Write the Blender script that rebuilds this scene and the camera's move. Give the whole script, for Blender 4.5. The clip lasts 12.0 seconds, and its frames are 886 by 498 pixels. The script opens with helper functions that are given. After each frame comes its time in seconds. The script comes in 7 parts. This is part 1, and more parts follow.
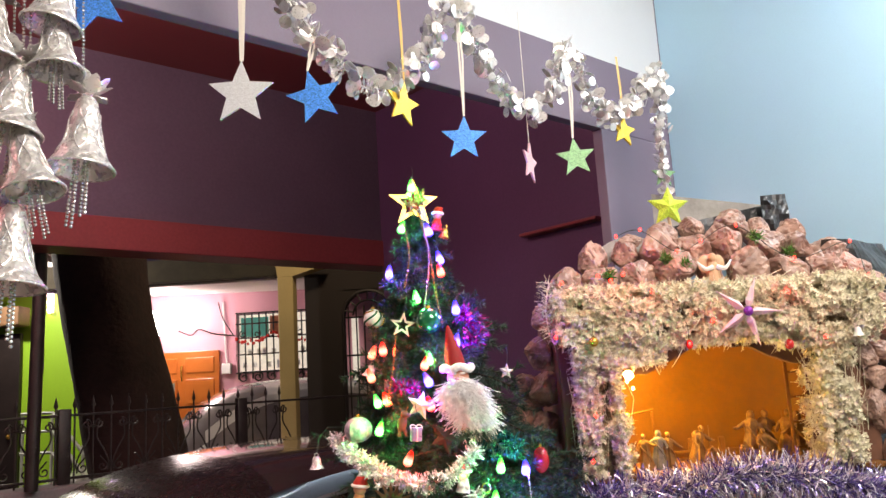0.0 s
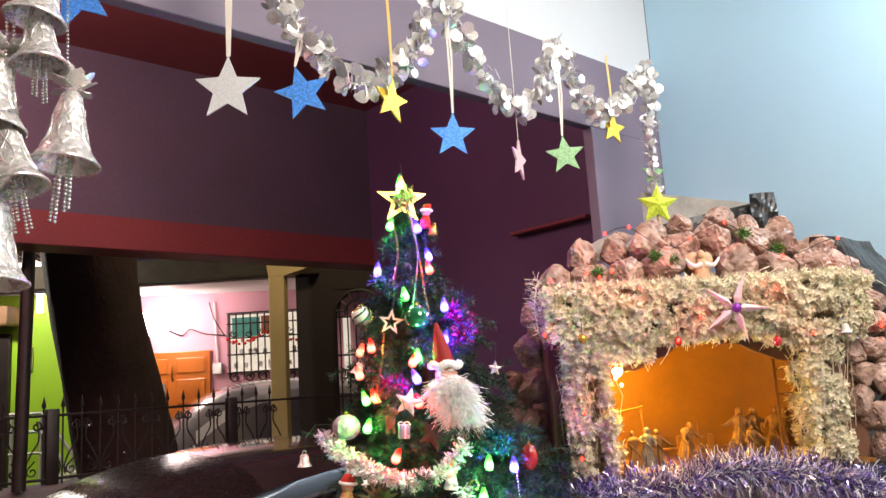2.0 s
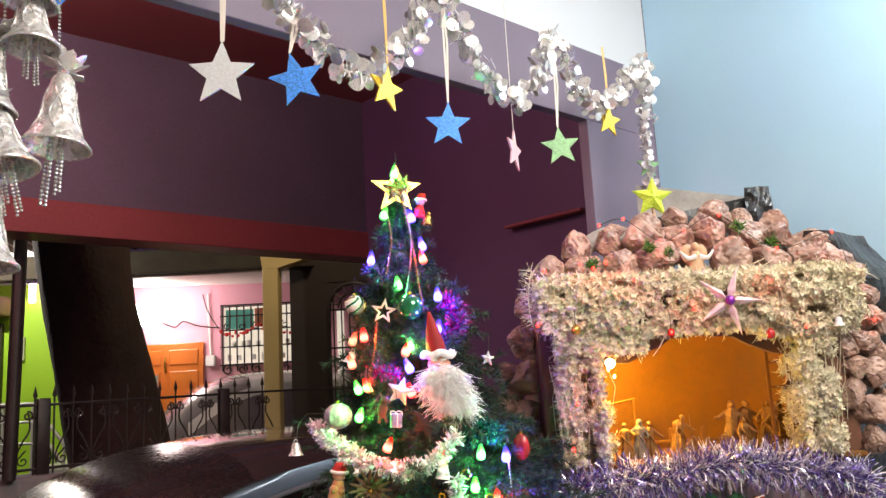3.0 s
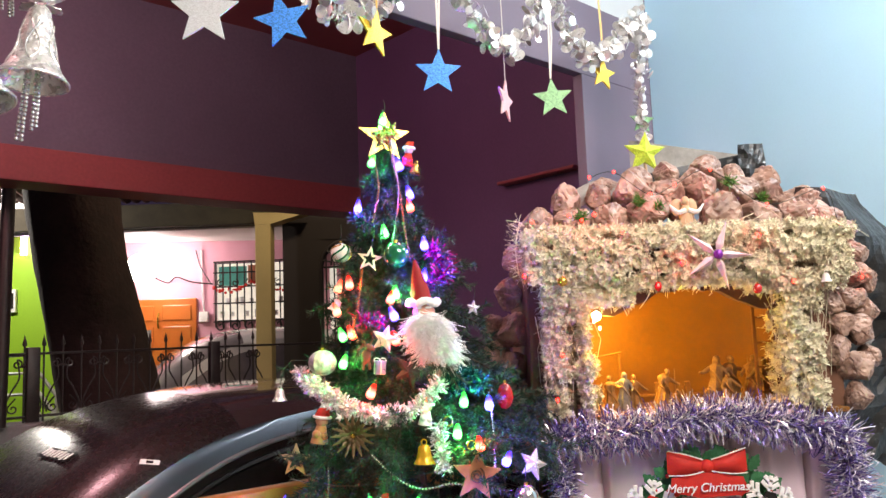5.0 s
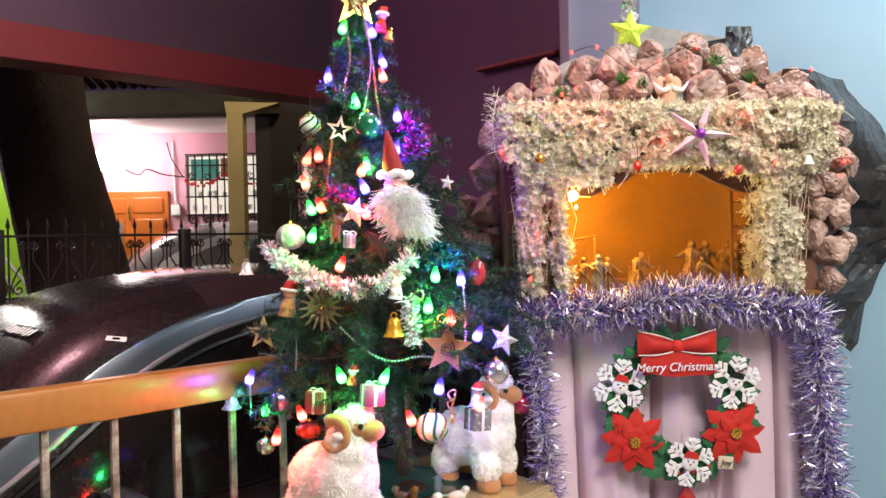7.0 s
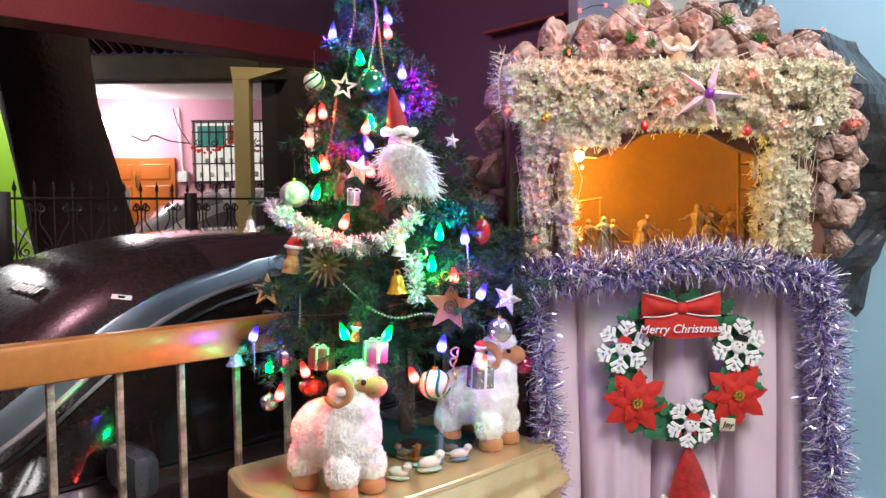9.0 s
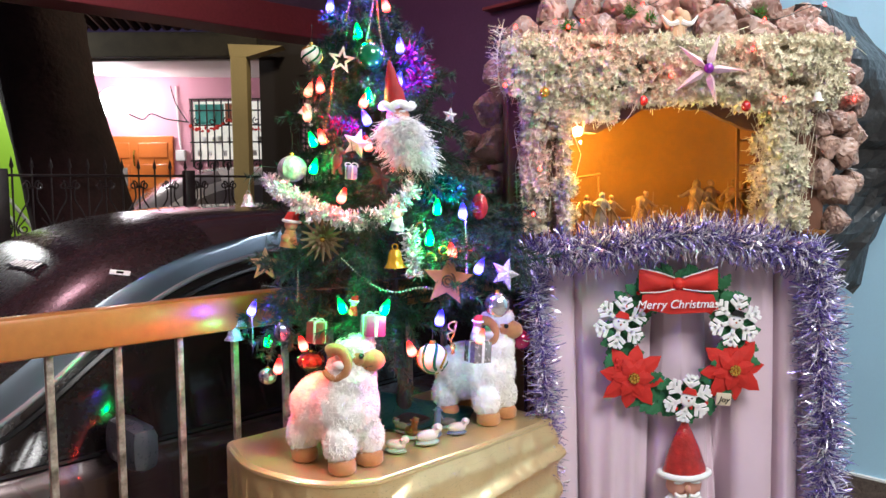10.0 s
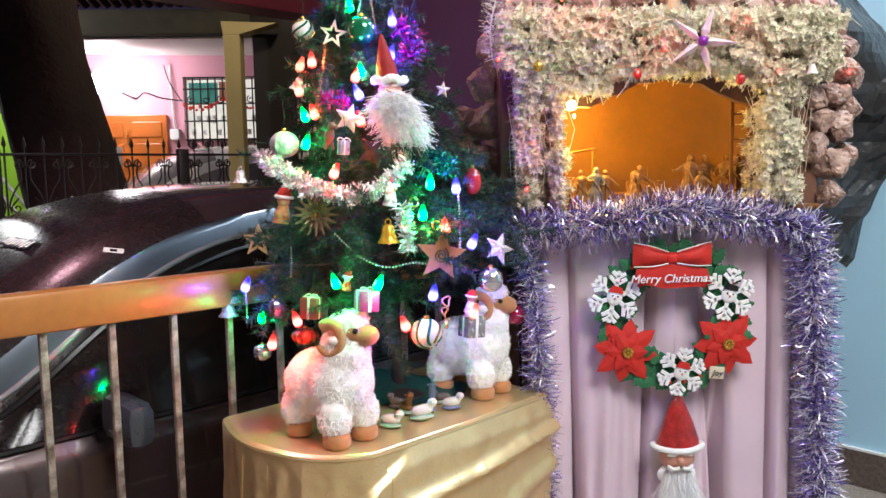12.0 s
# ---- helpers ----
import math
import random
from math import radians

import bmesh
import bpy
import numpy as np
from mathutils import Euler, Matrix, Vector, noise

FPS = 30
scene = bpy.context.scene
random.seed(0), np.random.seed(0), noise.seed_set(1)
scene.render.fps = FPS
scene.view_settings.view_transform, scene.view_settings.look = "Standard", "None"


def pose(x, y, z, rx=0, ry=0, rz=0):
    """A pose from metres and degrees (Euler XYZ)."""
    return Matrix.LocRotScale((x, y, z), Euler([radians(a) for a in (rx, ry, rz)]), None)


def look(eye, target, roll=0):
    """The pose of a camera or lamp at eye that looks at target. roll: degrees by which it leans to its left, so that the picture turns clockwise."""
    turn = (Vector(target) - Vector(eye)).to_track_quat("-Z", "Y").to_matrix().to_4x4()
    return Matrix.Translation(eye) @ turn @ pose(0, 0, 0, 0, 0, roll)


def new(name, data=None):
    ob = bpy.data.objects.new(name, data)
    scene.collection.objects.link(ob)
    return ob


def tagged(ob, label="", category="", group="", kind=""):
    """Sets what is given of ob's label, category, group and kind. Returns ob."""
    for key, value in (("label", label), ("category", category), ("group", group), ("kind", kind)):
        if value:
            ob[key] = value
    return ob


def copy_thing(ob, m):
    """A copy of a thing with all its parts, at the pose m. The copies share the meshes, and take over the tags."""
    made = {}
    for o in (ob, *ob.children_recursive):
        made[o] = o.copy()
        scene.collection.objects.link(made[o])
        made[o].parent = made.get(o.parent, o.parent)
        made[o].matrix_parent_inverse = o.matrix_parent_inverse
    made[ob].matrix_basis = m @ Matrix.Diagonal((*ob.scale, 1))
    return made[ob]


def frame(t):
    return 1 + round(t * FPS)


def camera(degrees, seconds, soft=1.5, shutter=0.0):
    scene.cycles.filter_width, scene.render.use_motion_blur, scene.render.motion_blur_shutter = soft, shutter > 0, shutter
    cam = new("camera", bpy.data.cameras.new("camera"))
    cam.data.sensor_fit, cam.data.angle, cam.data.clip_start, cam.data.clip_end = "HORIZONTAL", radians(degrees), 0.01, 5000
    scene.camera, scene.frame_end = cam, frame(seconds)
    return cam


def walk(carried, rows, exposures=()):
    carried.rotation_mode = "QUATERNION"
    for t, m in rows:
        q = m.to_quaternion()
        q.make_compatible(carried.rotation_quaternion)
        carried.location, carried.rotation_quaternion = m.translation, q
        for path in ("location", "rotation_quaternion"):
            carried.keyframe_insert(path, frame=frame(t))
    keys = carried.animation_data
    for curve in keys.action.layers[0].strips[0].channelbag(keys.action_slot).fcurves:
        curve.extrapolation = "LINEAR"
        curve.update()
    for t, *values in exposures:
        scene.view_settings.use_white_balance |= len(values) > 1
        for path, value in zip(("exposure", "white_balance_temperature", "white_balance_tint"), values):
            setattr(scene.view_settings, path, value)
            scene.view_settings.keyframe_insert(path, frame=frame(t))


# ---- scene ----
cam = camera(59.2, 12.0)
PATH = [
    (0, (0.1032, -0.0096, 1.3908), (0.1128, 2.3568, 1.7916), -3.5),
    (0.5, (0.1056, -0.0036, 1.386), (0.1212, 2.3616, 1.788), -3.5),
    (1, (0.1104, -0.0036, 1.3872), (0.1296, 2.3628, 1.7928), -3.6),
    (1.5, (0.1116, 0.0012, 1.3812), (0.1392, 2.3664, 1.7856), -3.6),
    (2, (0.114, -0.0024, 1.3812), (0.1464, 2.364, 1.782), -3.6),
    (2.5, (0.1152, 0.0036, 1.3728), (0.1536, 2.37, 1.7688), -3.4),
    (4.3, (0.1284, 0.0156, 1.3524), (0.186, 2.3928, 1.6776), -2.5),
    (4.5, (0.1368, 0.0192, 1.3464), (0.1884, 2.3976, 1.6596), -2.5),
    (5, (0.1392, 0.0312, 1.3296), (0.1944, 2.4156, 1.602), -2.2),
    (5.5, (0.1464, 0.0588, 1.2996), (0.2532, 2.4516, 1.4448), -1.6),
    (6, (0.1416, 0.0804, 1.2912), (0.216, 2.4768, 1.4172), -1.5),
    (6.5, (0.1416, 0.0984, 1.278), (0.2256, 2.4948, 1.3536), -1.3),
    (6.7, (0.1464, 0.102, 1.2684), (0.2664, 2.4984, 1.278), -1.3),
    (8.5, (0.1536, 0.1068, 1.2384), (0.2448, 2.5044, 1.158), -0.9),
    (9, (0.156, 0.1092, 1.2252), (0.2508, 2.5044, 1.1112), -0.8),
    (9.5, (0.156, 0.108, 1.2192), (0.2508, 2.502, 1.0788), -0.7),
    (10, (0.1584, 0.108, 1.2108), (0.2556, 2.4996, 1.0368), -0.7),
    (10.5, (0.1608, 0.1104, 1.2024), (0.2604, 2.4996, 0.9984), -0.8),
    (11, (0.1608, 0.1068, 1.206), (0.2616, 2.4948, 0.9816), -0.8),
    (11.5, (0.162, 0.108, 1.2024), (0.264, 2.4948, 0.9732), -0.9),
    (12, (0.1668, 0.1092, 1.2012), (0.2724, 2.4948, 0.9624), -1),
]
BALANCE = [(0, 0.86, 7050, 15), (2.7, 0.88, 7000, 14), (5, 0.97, 6800, 13), (6.7, 0.97, 6600, 12), (9, 0.92, 6050, 9), (12, 0.90, 5950, 8)]
walk(cam, [(t, look(eye, target, roll)) for t, eye, target, roll in PATH], BALANCE)

# ---- plan: the porch is turned; s runs along its railing, n outward from it ----
ORIGIN = Vector((-0.5388, 2.016, 0.0))
ALONG = Vector((0.75208, 0.65907, 0.0))
OUT = Vector((-0.65907, 0.75208, 0.0))
TURN = math.degrees(math.atan2(0.65907, 0.75208))
CORNER = 2.34          # where the blue wall meets the railing line
GROUND = -0.5          # driveway below the porch floor


def at(s, n, z):
    return ORIGIN + ALONG * s + OUT * n + Vector((0, 0, z))


def porch(s, n, z, rz=0):
    p = at(s, n, z)
    return pose(p.x, p.y, p.z, 0, 0, TURN + rz)


# ---- night sky and lamps ----
world = bpy.data.worlds.new("night")
world.use_nodes = True
scene.world = world
bg = world.node_tree.nodes["Background"]
bg.inputs[0].default_value = (0.09, 0.06, 0.13, 1)
bg.inputs[1].default_value = 0.15


def lamp(name, kind, place, watts, colour, size=0.1, target=None, size_y=None):
    data = bpy.data.lights.new(name, kind)
    data.energy, data.color = watts, colour
    if kind == "AREA":
        data.shape, data.size, data.size_y = "RECTANGLE", size, size_y or size
    else:
        data.shadow_soft_size = size
    ob = new(name, data)
    ob.matrix_world = look(place, target) if target is not None else Matrix.Translation(place)
    return ob


lamp("tube_lamp", "AREA", at(2.2, -1.5, 3.05), 23, (0.86, 0.94, 1.0), 1.2, at(1.0, -0.9, 1.0), 0.1)
lamp("porch_ceiling_lamp", "AREA", at(0.3, -2.7, 3.2), 72, (1.0, 0.93, 0.86), 1.3, at(1.0, -0.6, 0.6))
lamp("house_lamp", "POINT", (-3.40, 9.66, 2.32), 12, (1.0, 0.86, 0.84), 0.09)
lamp("green_house_lamp", "POINT", (-4.3, 7.0, 2.9), 85, (1.0, 0.97, 0.9), 0.06)
lamp("stable_lamp", "POINT", (0.655, 2.440, 1.352), 10.0, (1.0, 0.62, 0.08), 0.02)
# two added reddish fills, hidden above the beam, lift the driveway's beam and ceiling
lamp("driveway_lamp", "POINT", at(-2.3, 1.1, 2.75), 38, (1.0, 0.50, 0.52), 0.25)
lamp("driveway_lamp", "POINT", at(-0.4, 0.9, 3.10), 34, (1.0, 0.55, 0.62), 0.2)
# added warm fill for the yellow pillar, out of view behind the fascia
lamp("street_lamp", "POINT", (-0.6, 6.3, 3.4), 36, (1.0, 0.82, 0.55), 0.1)

# ---- materials ----
def material(name, colour, rough=0.6, metal=0.0, spread=0.25, scale=8.0, fine=90.0, bump=0.15, glow=None, power=0.0, coat=0.0, tint=None, rand=0.0,
             sheen=0.0, depth=0.004):
    m = bpy.data.materials.new(name)
    m.use_nodes = True
    t = m.node_tree
    b = t.nodes["Principled BSDF"]
    link = t.links.new
    co = t.nodes.new("ShaderNodeTexCoord")
    big, small = t.nodes.new("ShaderNodeTexNoise"), t.nodes.new("ShaderNodeTexNoise")
    big.inputs["Scale"].default_value, big.inputs["Detail"].default_value = scale, 4
    small.inputs["Scale"].default_value, small.inputs["Detail"].default_value = fine, 3
    link(co.outputs["Object"], big.inputs["Vector"])
    link(co.outputs["Object"], small.inputs["Vector"])
    other = tint or tuple(c * (1 - spread) for c in colour)
    ramp = t.nodes.new("ShaderNodeValToRGB")
    ramp.color_ramp.elements[0].position, ramp.color_ramp.elements[1].position = 0.32, 0.68
    ramp.color_ramp.elements[0].color, ramp.color_ramp.elements[1].color = (*other, 1), (*colour, 1)
    link(big.outputs["Fac"], ramp.inputs["Fac"])
    mix = t.nodes.new("ShaderNodeMix")
    mix.data_type, mix.blend_type = "RGBA", "MULTIPLY"
    mix.inputs["Factor"].default_value = min(1.0, spread * 1.4)
    link(ramp.outputs["Color"], mix.inputs["A"])
    link(small.outputs["Fac"], mix.inputs["B"])
    out = mix.outputs["Result"]
    gain = t.nodes.new("ShaderNodeHueSaturation")
    gain.inputs["Value"].default_value = 1 + spread * 0.6
    link(out, gain.inputs["Color"])
    out = gain.outputs["Color"]
    if rand:
        info, geo = t.nodes.new("ShaderNodeObjectInfo"), t.nodes.new("ShaderNodeNewGeometry")
        add, rng = t.nodes.new("ShaderNodeMath"), t.nodes.new("ShaderNodeMapRange")
        add.operation = "ADD"
        link(info.outputs["Random"], add.inputs[0])
        link(geo.outputs["Random Per Island"], add.inputs[1])
        rng.inputs["From Max"].default_value = 2.0
        rng.inputs["To Min"].default_value, rng.inputs["To Max"].default_value = 1 - rand, 1 + rand
        link(add.outputs[0], rng.inputs["Value"])
        hsv = t.nodes.new("ShaderNodeHueSaturation")
        link(rng.outputs["Result"], hsv.inputs["Value"])
        link(out, hsv.inputs["Color"])
        out = hsv.outputs["Color"]
    link(out, b.inputs["Base Color"])
    b.inputs["Metallic"].default_value = metal
    rr = t.nodes.new("ShaderNodeMapRange")
    rr.inputs["To Min"].default_value, rr.inputs["To Max"].default_value = max(0.02, rough - 0.1), min(1, rough + 0.1)
    link(small.outputs["Fac"], rr.inputs["Value"])
    link(rr.outputs["Result"], b.inputs["Roughness"])
    b.inputs["Coat Weight"].default_value = coat
    b.inputs["Coat Roughness"].default_value = 0.05
    b.inputs["Sheen Weight"].default_value = sheen
    if bump:
        bm_ = t.nodes.new("ShaderNodeBump")
        bm_.inputs["Strength"].default_value, bm_.inputs["Distance"].default_value = bump, depth
        link(small.outputs["Fac"], bm_.inputs["Height"])
        link(bm_.outputs["Normal"], b.inputs["Normal"])
    if glow:
        b.inputs["Emission Color"].default_value = (*glow, 1)
        b.inputs["Emission Strength"].default_value = power
    return m


def glass(name, colour, rough=0.05, through_it=0.9):
    m = bpy.data.materials.new(name)
    m.use_nodes = True
    b = m.node_tree.nodes["Principled BSDF"]
    b.inputs["Base Color"].default_value = (*colour, 1)
    b.inputs["Roughness"].default_value = rough
    b.inputs["Transmission Weight"].default_value = through_it
    b.inputs["IOR"].default_value = 1.45
    return m


BLUE_WALL = material("blue_wall_paint", (0.41, 0.66, 0.83), 0.55, spread=0.06, scale=1.6, fine=160, bump=0.06)
WHITE_WALL = material("white_wall_paint", (0.58, 0.62, 0.65), 0.6, spread=0.06, scale=1.5, fine=140, bump=0.06)
LILAC_WALL = material("lilac_beam_paint", (0.175, 0.145, 0.20), 0.6, spread=0.12, scale=2, fine=120, bump=0.08)
CREAM = material("cream_ceiling_paint", (0.75, 0.72, 0.66), 0.7, spread=0.08, scale=1.2, fine=90, bump=0.05)
MAROON = material("maroon_paint", (0.14, 0.125, 0.168), 0.5, spread=0.25, scale=0.9, fine=60, bump=0.08)
MAROON_RED = material("red_oxide_paint", (0.30, 0.075, 0.075), 0.5, spread=0.25, scale=0.9, fine=60, bump=0.08)
PLUM = material("plum_wall_paint", (0.118, 0.062, 0.145), 0.6, spread=0.25, scale=1.1, fine=70, bump=0.1)
FLOOR = material("porch_floor", (0.38, 0.33, 0.28), 0.25, spread=0.3, scale=3, fine=120, bump=0.03)
GRANITE = material("skirting_granite", (0.17, 0.13, 0.11), 0.3, spread=0.45, scale=60, fine=260, bump=0.03)
TRIM_WHITE = material("white_trim", (0.8, 0.8, 0.78), 0.5, spread=0.08)
ASPHALT = material("driveway", (0.07, 0.065, 0.065), 0.85, spread=0.4, scale=1.4, fine=120, bump=0.5, depth=0.01)
CONCRETE = material("concrete", (0.24, 0.23, 0.23), 0.85, spread=0.3, scale=2.5, fine=80, bump=0.4)
RAIL_WOOD = material("rail_ochre_enamel", (0.47, 0.17, 0.035), 0.34, spread=0.22, scale=6, fine=40, bump=0.12, coat=0.25)
BAR_STEEL = material("worn_bar_paint", (0.52, 0.44, 0.37), 0.4, metal=0.15, spread=0.5, scale=30, fine=130, bump=0.6, tint=(0.10, 0.07, 0.05))
GOLD_CLOTH = material("gold_satin", (0.88, 0.66, 0.33), 0.31, metal=0.65, spread=0.12, scale=9, fine=420, bump=0.14, depth=0.002)
CURTAIN = material("lilac_curtain", (0.70, 0.545, 0.63), 0.75, spread=0.1, scale=5, fine=700, bump=0.15, sheen=0.35)
GREEN_CLOTH = material("dark_green_satin", (0.008, 0.05, 0.04), 0.3, spread=0.3, scale=9, fine=300, bump=0.1)
WOOL = material("white_plush", (0.96, 0.94, 0.89), 0.95, spread=0.02, scale=40, fine=320, bump=0.15, sheen=0.4, depth=0.004)
BROWN_FELT = material("brown_felt", (0.15, 0.085, 0.05), 0.85, spread=0.2, scale=30, fine=300, bump=0.4)
TAN = material("tan_felt", (0.55, 0.25, 0.09), 0.85, spread=0.2, scale=30, fine=300, bump=0.4, sheen=0.3)
BLACK = material("black_plastic", (0.01, 0.01, 0.011), 0.2, spread=0.1, bump=0)
IRON = material("black_iron_paint", (0.04, 0.031, 0.029), 0.42, metal=0.3, spread=0.4, scale=20, fine=120, bump=0.3)
BARK = material("dark_trunk_bark", (0.050, 0.025, 0.020), 0.95, spread=0.5, scale=4, fine=28, bump=0.45, depth=0.02)
YELLOW_PILLAR = material("yellow_pillar_paint", (0.60, 0.46, 0.20), 0.6, spread=0.15, scale=3, fine=80, bump=0.1)
PINK_WALL = material("pink_house_paint", (0.72, 0.36, 0.45), 0.65, spread=0.1, scale=1.5, fine=70, bump=0.08)
HOUSE_WHITE = material("white_soffit_paint", (0.82, 0.77, 0.74), 0.6, spread=0.06, scale=1.5, fine=60, bump=0.04)
GREEN_WALL = material("lime_house_paint", (0.30, 0.55, 0.02), 0.6, spread=0.12, scale=1.2, fine=60, bump=0.08)
# near-black base colour carries the house front's lack of light
DARK_WALL = material("shade_dark_wall", (0.03, 0.022, 0.02), 0.85, spread=0.3, scale=1.2, fine=60, bump=0.2)
ORANGE_WOOD = material("orange_varnished_wood", (0.58, 0.15, 0.03), 0.3, spread=0.2, scale=2.5, fine=300, bump=0.02, coat=0.3)
CAR_PAINT = material("charcoal_car_paint", (0.085, 0.060, 0.061), 0.25, metal=0.6, spread=0.1, scale=3, fine=900, bump=0, coat=1.0)
CAR_STEEL = material("steel_blue_car_paint", (0.050, 0.064, 0.082), 0.30, metal=0.6, spread=0.1, scale=3, fine=900, bump=0, coat=0.7)
CAR_SILVER = material("bright_window_moulding", (0.50, 0.55, 0.60), 0.2, metal=0.7, spread=0.08, bump=0, coat=0.6)
CAR_GLASS = material("tinted_car_glass", (0.014, 0.011, 0.011), 0.07, spread=0.05, bump=0, coat=0.25)
CAR_GLASS.node_tree.nodes["Principled BSDF"].inputs["Specular IOR Level"].default_value = 0.30
CAR_SCREEN = material("dusty_dark_windscreen", (0.018, 0.013, 0.013), 0.27, spread=0.25, scale=5, fine=60, bump=0, coat=0.12)
DUSTY_GLASS = material("dusty_car_glass", (0.22, 0.19, 0.20), 0.15, spread=0.2, bump=0, coat=0.6)
MIRROR_GREY = material("grey_mirror_shell", (0.06, 0.075, 0.09), 0.3, metal=0.2, spread=0.1, bump=0, coat=0.6)
WHITE_CAR = material("white_car_paint", (0.72, 0.68, 0.68), 0.25, spread=0.05, bump=0, coat=0.8)
RUBBER = material("rubber", (0.015, 0.015, 0.015), 0.8, spread=0.2, fine=60)
SILVER = material("silver_foil", (0.84, 0.83, 0.82), 0.25, metal=0.55, spread=0.15, scale=30, fine=200, bump=0.1, rand=0.3)
SEQUIN = material("silver_sequin", (0.74, 0.74, 0.73), 0.3, metal=0.6, spread=0.1, scale=30, fine=200, bump=0, rand=0.25)
BELL_SILVER = material("embossed_silver_bell", (0.82, 0.81, 0.80), 0.28, metal=0.5, spread=0.3, scale=25, fine=75, bump=0.9, depth=0.008)
BEADS = material("silver_beads", (0.66, 0.64, 0.6), 0.22, metal=0.8, spread=0.2, fine=200, bump=0, rand=0.3)
PURPLE_TINSEL = material("purple_tinsel", (0.24, 0.18, 0.50), 0.22, metal=0.6, spread=0.2, scale=40, fine=100, bump=0, rand=0.5)
WHITE_TINSEL = material("silver_tinsel_tip", (0.84, 0.80, 0.86), 0.25, metal=0.4, spread=0.15, scale=40, fine=100, bump=0, rand=0.35)
TEAL_TINSEL = material("teal_tinsel", (0.03, 0.25, 0.24), 0.25, metal=0.7, spread=0.2, scale=40, fine=100, bump=0, rand=0.5)
PINK_TINSEL = material("magenta_tinsel", (0.55, 0.02, 0.22), 0.25, metal=0.6, spread=0.2, scale=40, fine=100, bump=0, rand=0.5)
NEEDLE = material("green_needles", (0.018, 0.055, 0.034), 0.58, spread=0.3, scale=12, fine=150, bump=0, rand=0.5)
TRUNK = material("tree_stem", (0.05, 0.04, 0.025), 0.9, spread=0.3, fine=60)
STRAW = material("dry_straw", (0.67, 0.625, 0.455), 0.9, spread=0.12, scale=15, fine=150, bump=0, rand=0.28)
# darker copy of the straw colour: the shade deep between the stems
STRAW_SHADE = material("shaded_straw", (0.36, 0.29, 0.18), 0.9, spread=0.5, scale=40, fine=150, bump=0.6)
ROCK = material("crumpled_brown_paper", (0.40, 0.265, 0.205), 0.40, spread=0.15, scale=1.3, fine=2.6, bump=0.25, tint=(0.17, 0.10, 0.08), rand=0.25, depth=0.01)
FOIL = material("black_craft_paper", (0.03, 0.032, 0.034), 0.34, spread=0.3, scale=9, fine=25, bump=0.7, depth=0.012)
GREY_BOARD = material("grey_board", (0.36, 0.34, 0.31), 0.85, spread=0.3, scale=10, fine=60, bump=0.3)
STABLE_WALL = material("stable_ochre_board", (0.19, 0.072, 0.005), 0.8, spread=0.25, scale=6, fine=40, bump=0.3)
STABLE_DARK = material("stable_brown_board", (0.16, 0.07, 0.04), 0.8, spread=0.3, scale=6, fine=40, bump=0.3)
FIGURE = material("ochre_plaster", (0.26, 0.125, 0.03), 0.7, spread=0.35, scale=50, fine=150, bump=0.2)
FIGURE_GREY = material("grey_plaster", (0.20, 0.17, 0.14), 0.7, spread=0.35, scale=50, fine=150, bump=0.2)
MOSS = material("green_moss", (0.07, 0.22, 0.03), 0.8, spread=0.3, fine=150, bump=0, rand=0.4)
RED = material("red_felt", (0.58, 0.018, 0.008), 0.7, spread=0.2, scale=30, fine=250, bump=0.3, rand=0.15)
DARK_RED = material("dark_red_felt", (0.32, 0.007, 0.006), 0.7, spread=0.2, scale=30, fine=250, bump=0.3)
RED_GLOSS = material("glossy_red", (0.50, 0.014, 0.012), 0.12, spread=0.4, scale=30, fine=55, bump=0.9, coat=1.0, depth=0.010)
RED_BALL = material("magenta_ball_lacquer", (0.40, 0.01, 0.08), 0.08, metal=0.4, spread=0.1, bump=0, coat=1.0)
LEAF = material("green_felt_leaf", (0.03, 0.16, 0.06), 0.8, spread=0.25, scale=25, fine=200, bump=0.3, rand=0.3)
WHITE_FELT = material("white_felt", (0.82, 0.82, 0.80), 0.85, spread=0.06, fine=200, bump=0.2)
GOLD = material("gold_lacquer", (0.70, 0.42, 0.08), 0.22, metal=0.8, spread=0.2, scale=30, fine=120, bump=0.1)
GOLD_BEAD = material("gold_beads", (0.62, 0.38, 0.16), 0.25, metal=0.7, spread=0.2, bump=0, rand=0.3)
PALE_WOOD = material("pale_plywood", (0.58, 0.38, 0.22), 0.6, spread=0.15, scale=20, fine=120, bump=0.1)
CORAL_WOOD = material("coral_wood", (0.52, 0.19, 0.09), 0.6, spread=0.2, scale=20, fine=120, bump=0.1)
CREAM_STAR = material("cream_star_paint", (0.66, 0.58, 0.42), 0.45, spread=0.15, fine=150, bump=0.1)
GREEN_BALL = material("green_ball_lacquer", (0.01, 0.20, 0.08), 0.1, metal=0.5, spread=0.1, bump=0, coat=1.0)
MIRROR_BALL = material("silver_ball", (0.78, 0.76, 0.75), 0.08, metal=0.95, spread=0.05, bump=0)
SKIN = material("doll_face_paint", (0.62, 0.30, 0.22), 0.5, spread=0.12, fine=100, bump=0.1)
BEARD = material("white_doll_hair", (0.97, 0.97, 0.97), 0.8, spread=0.08, fine=150, bump=0, rand=0.15, sheen=0.3)
RIBBON = material("white_ribbon", (0.78, 0.75, 0.68), 0.6, spread=0.1, fine=300, bump=0.1)
YELLOW_RIBBON = material("mustard_ribbon", (0.60, 0.38, 0.08), 0.5, spread=0.15, fine=300, bump=0.1)
WIRE = material("green_wire", (0.008, 0.02, 0.012), 0.5, spread=0.1, bump=0)
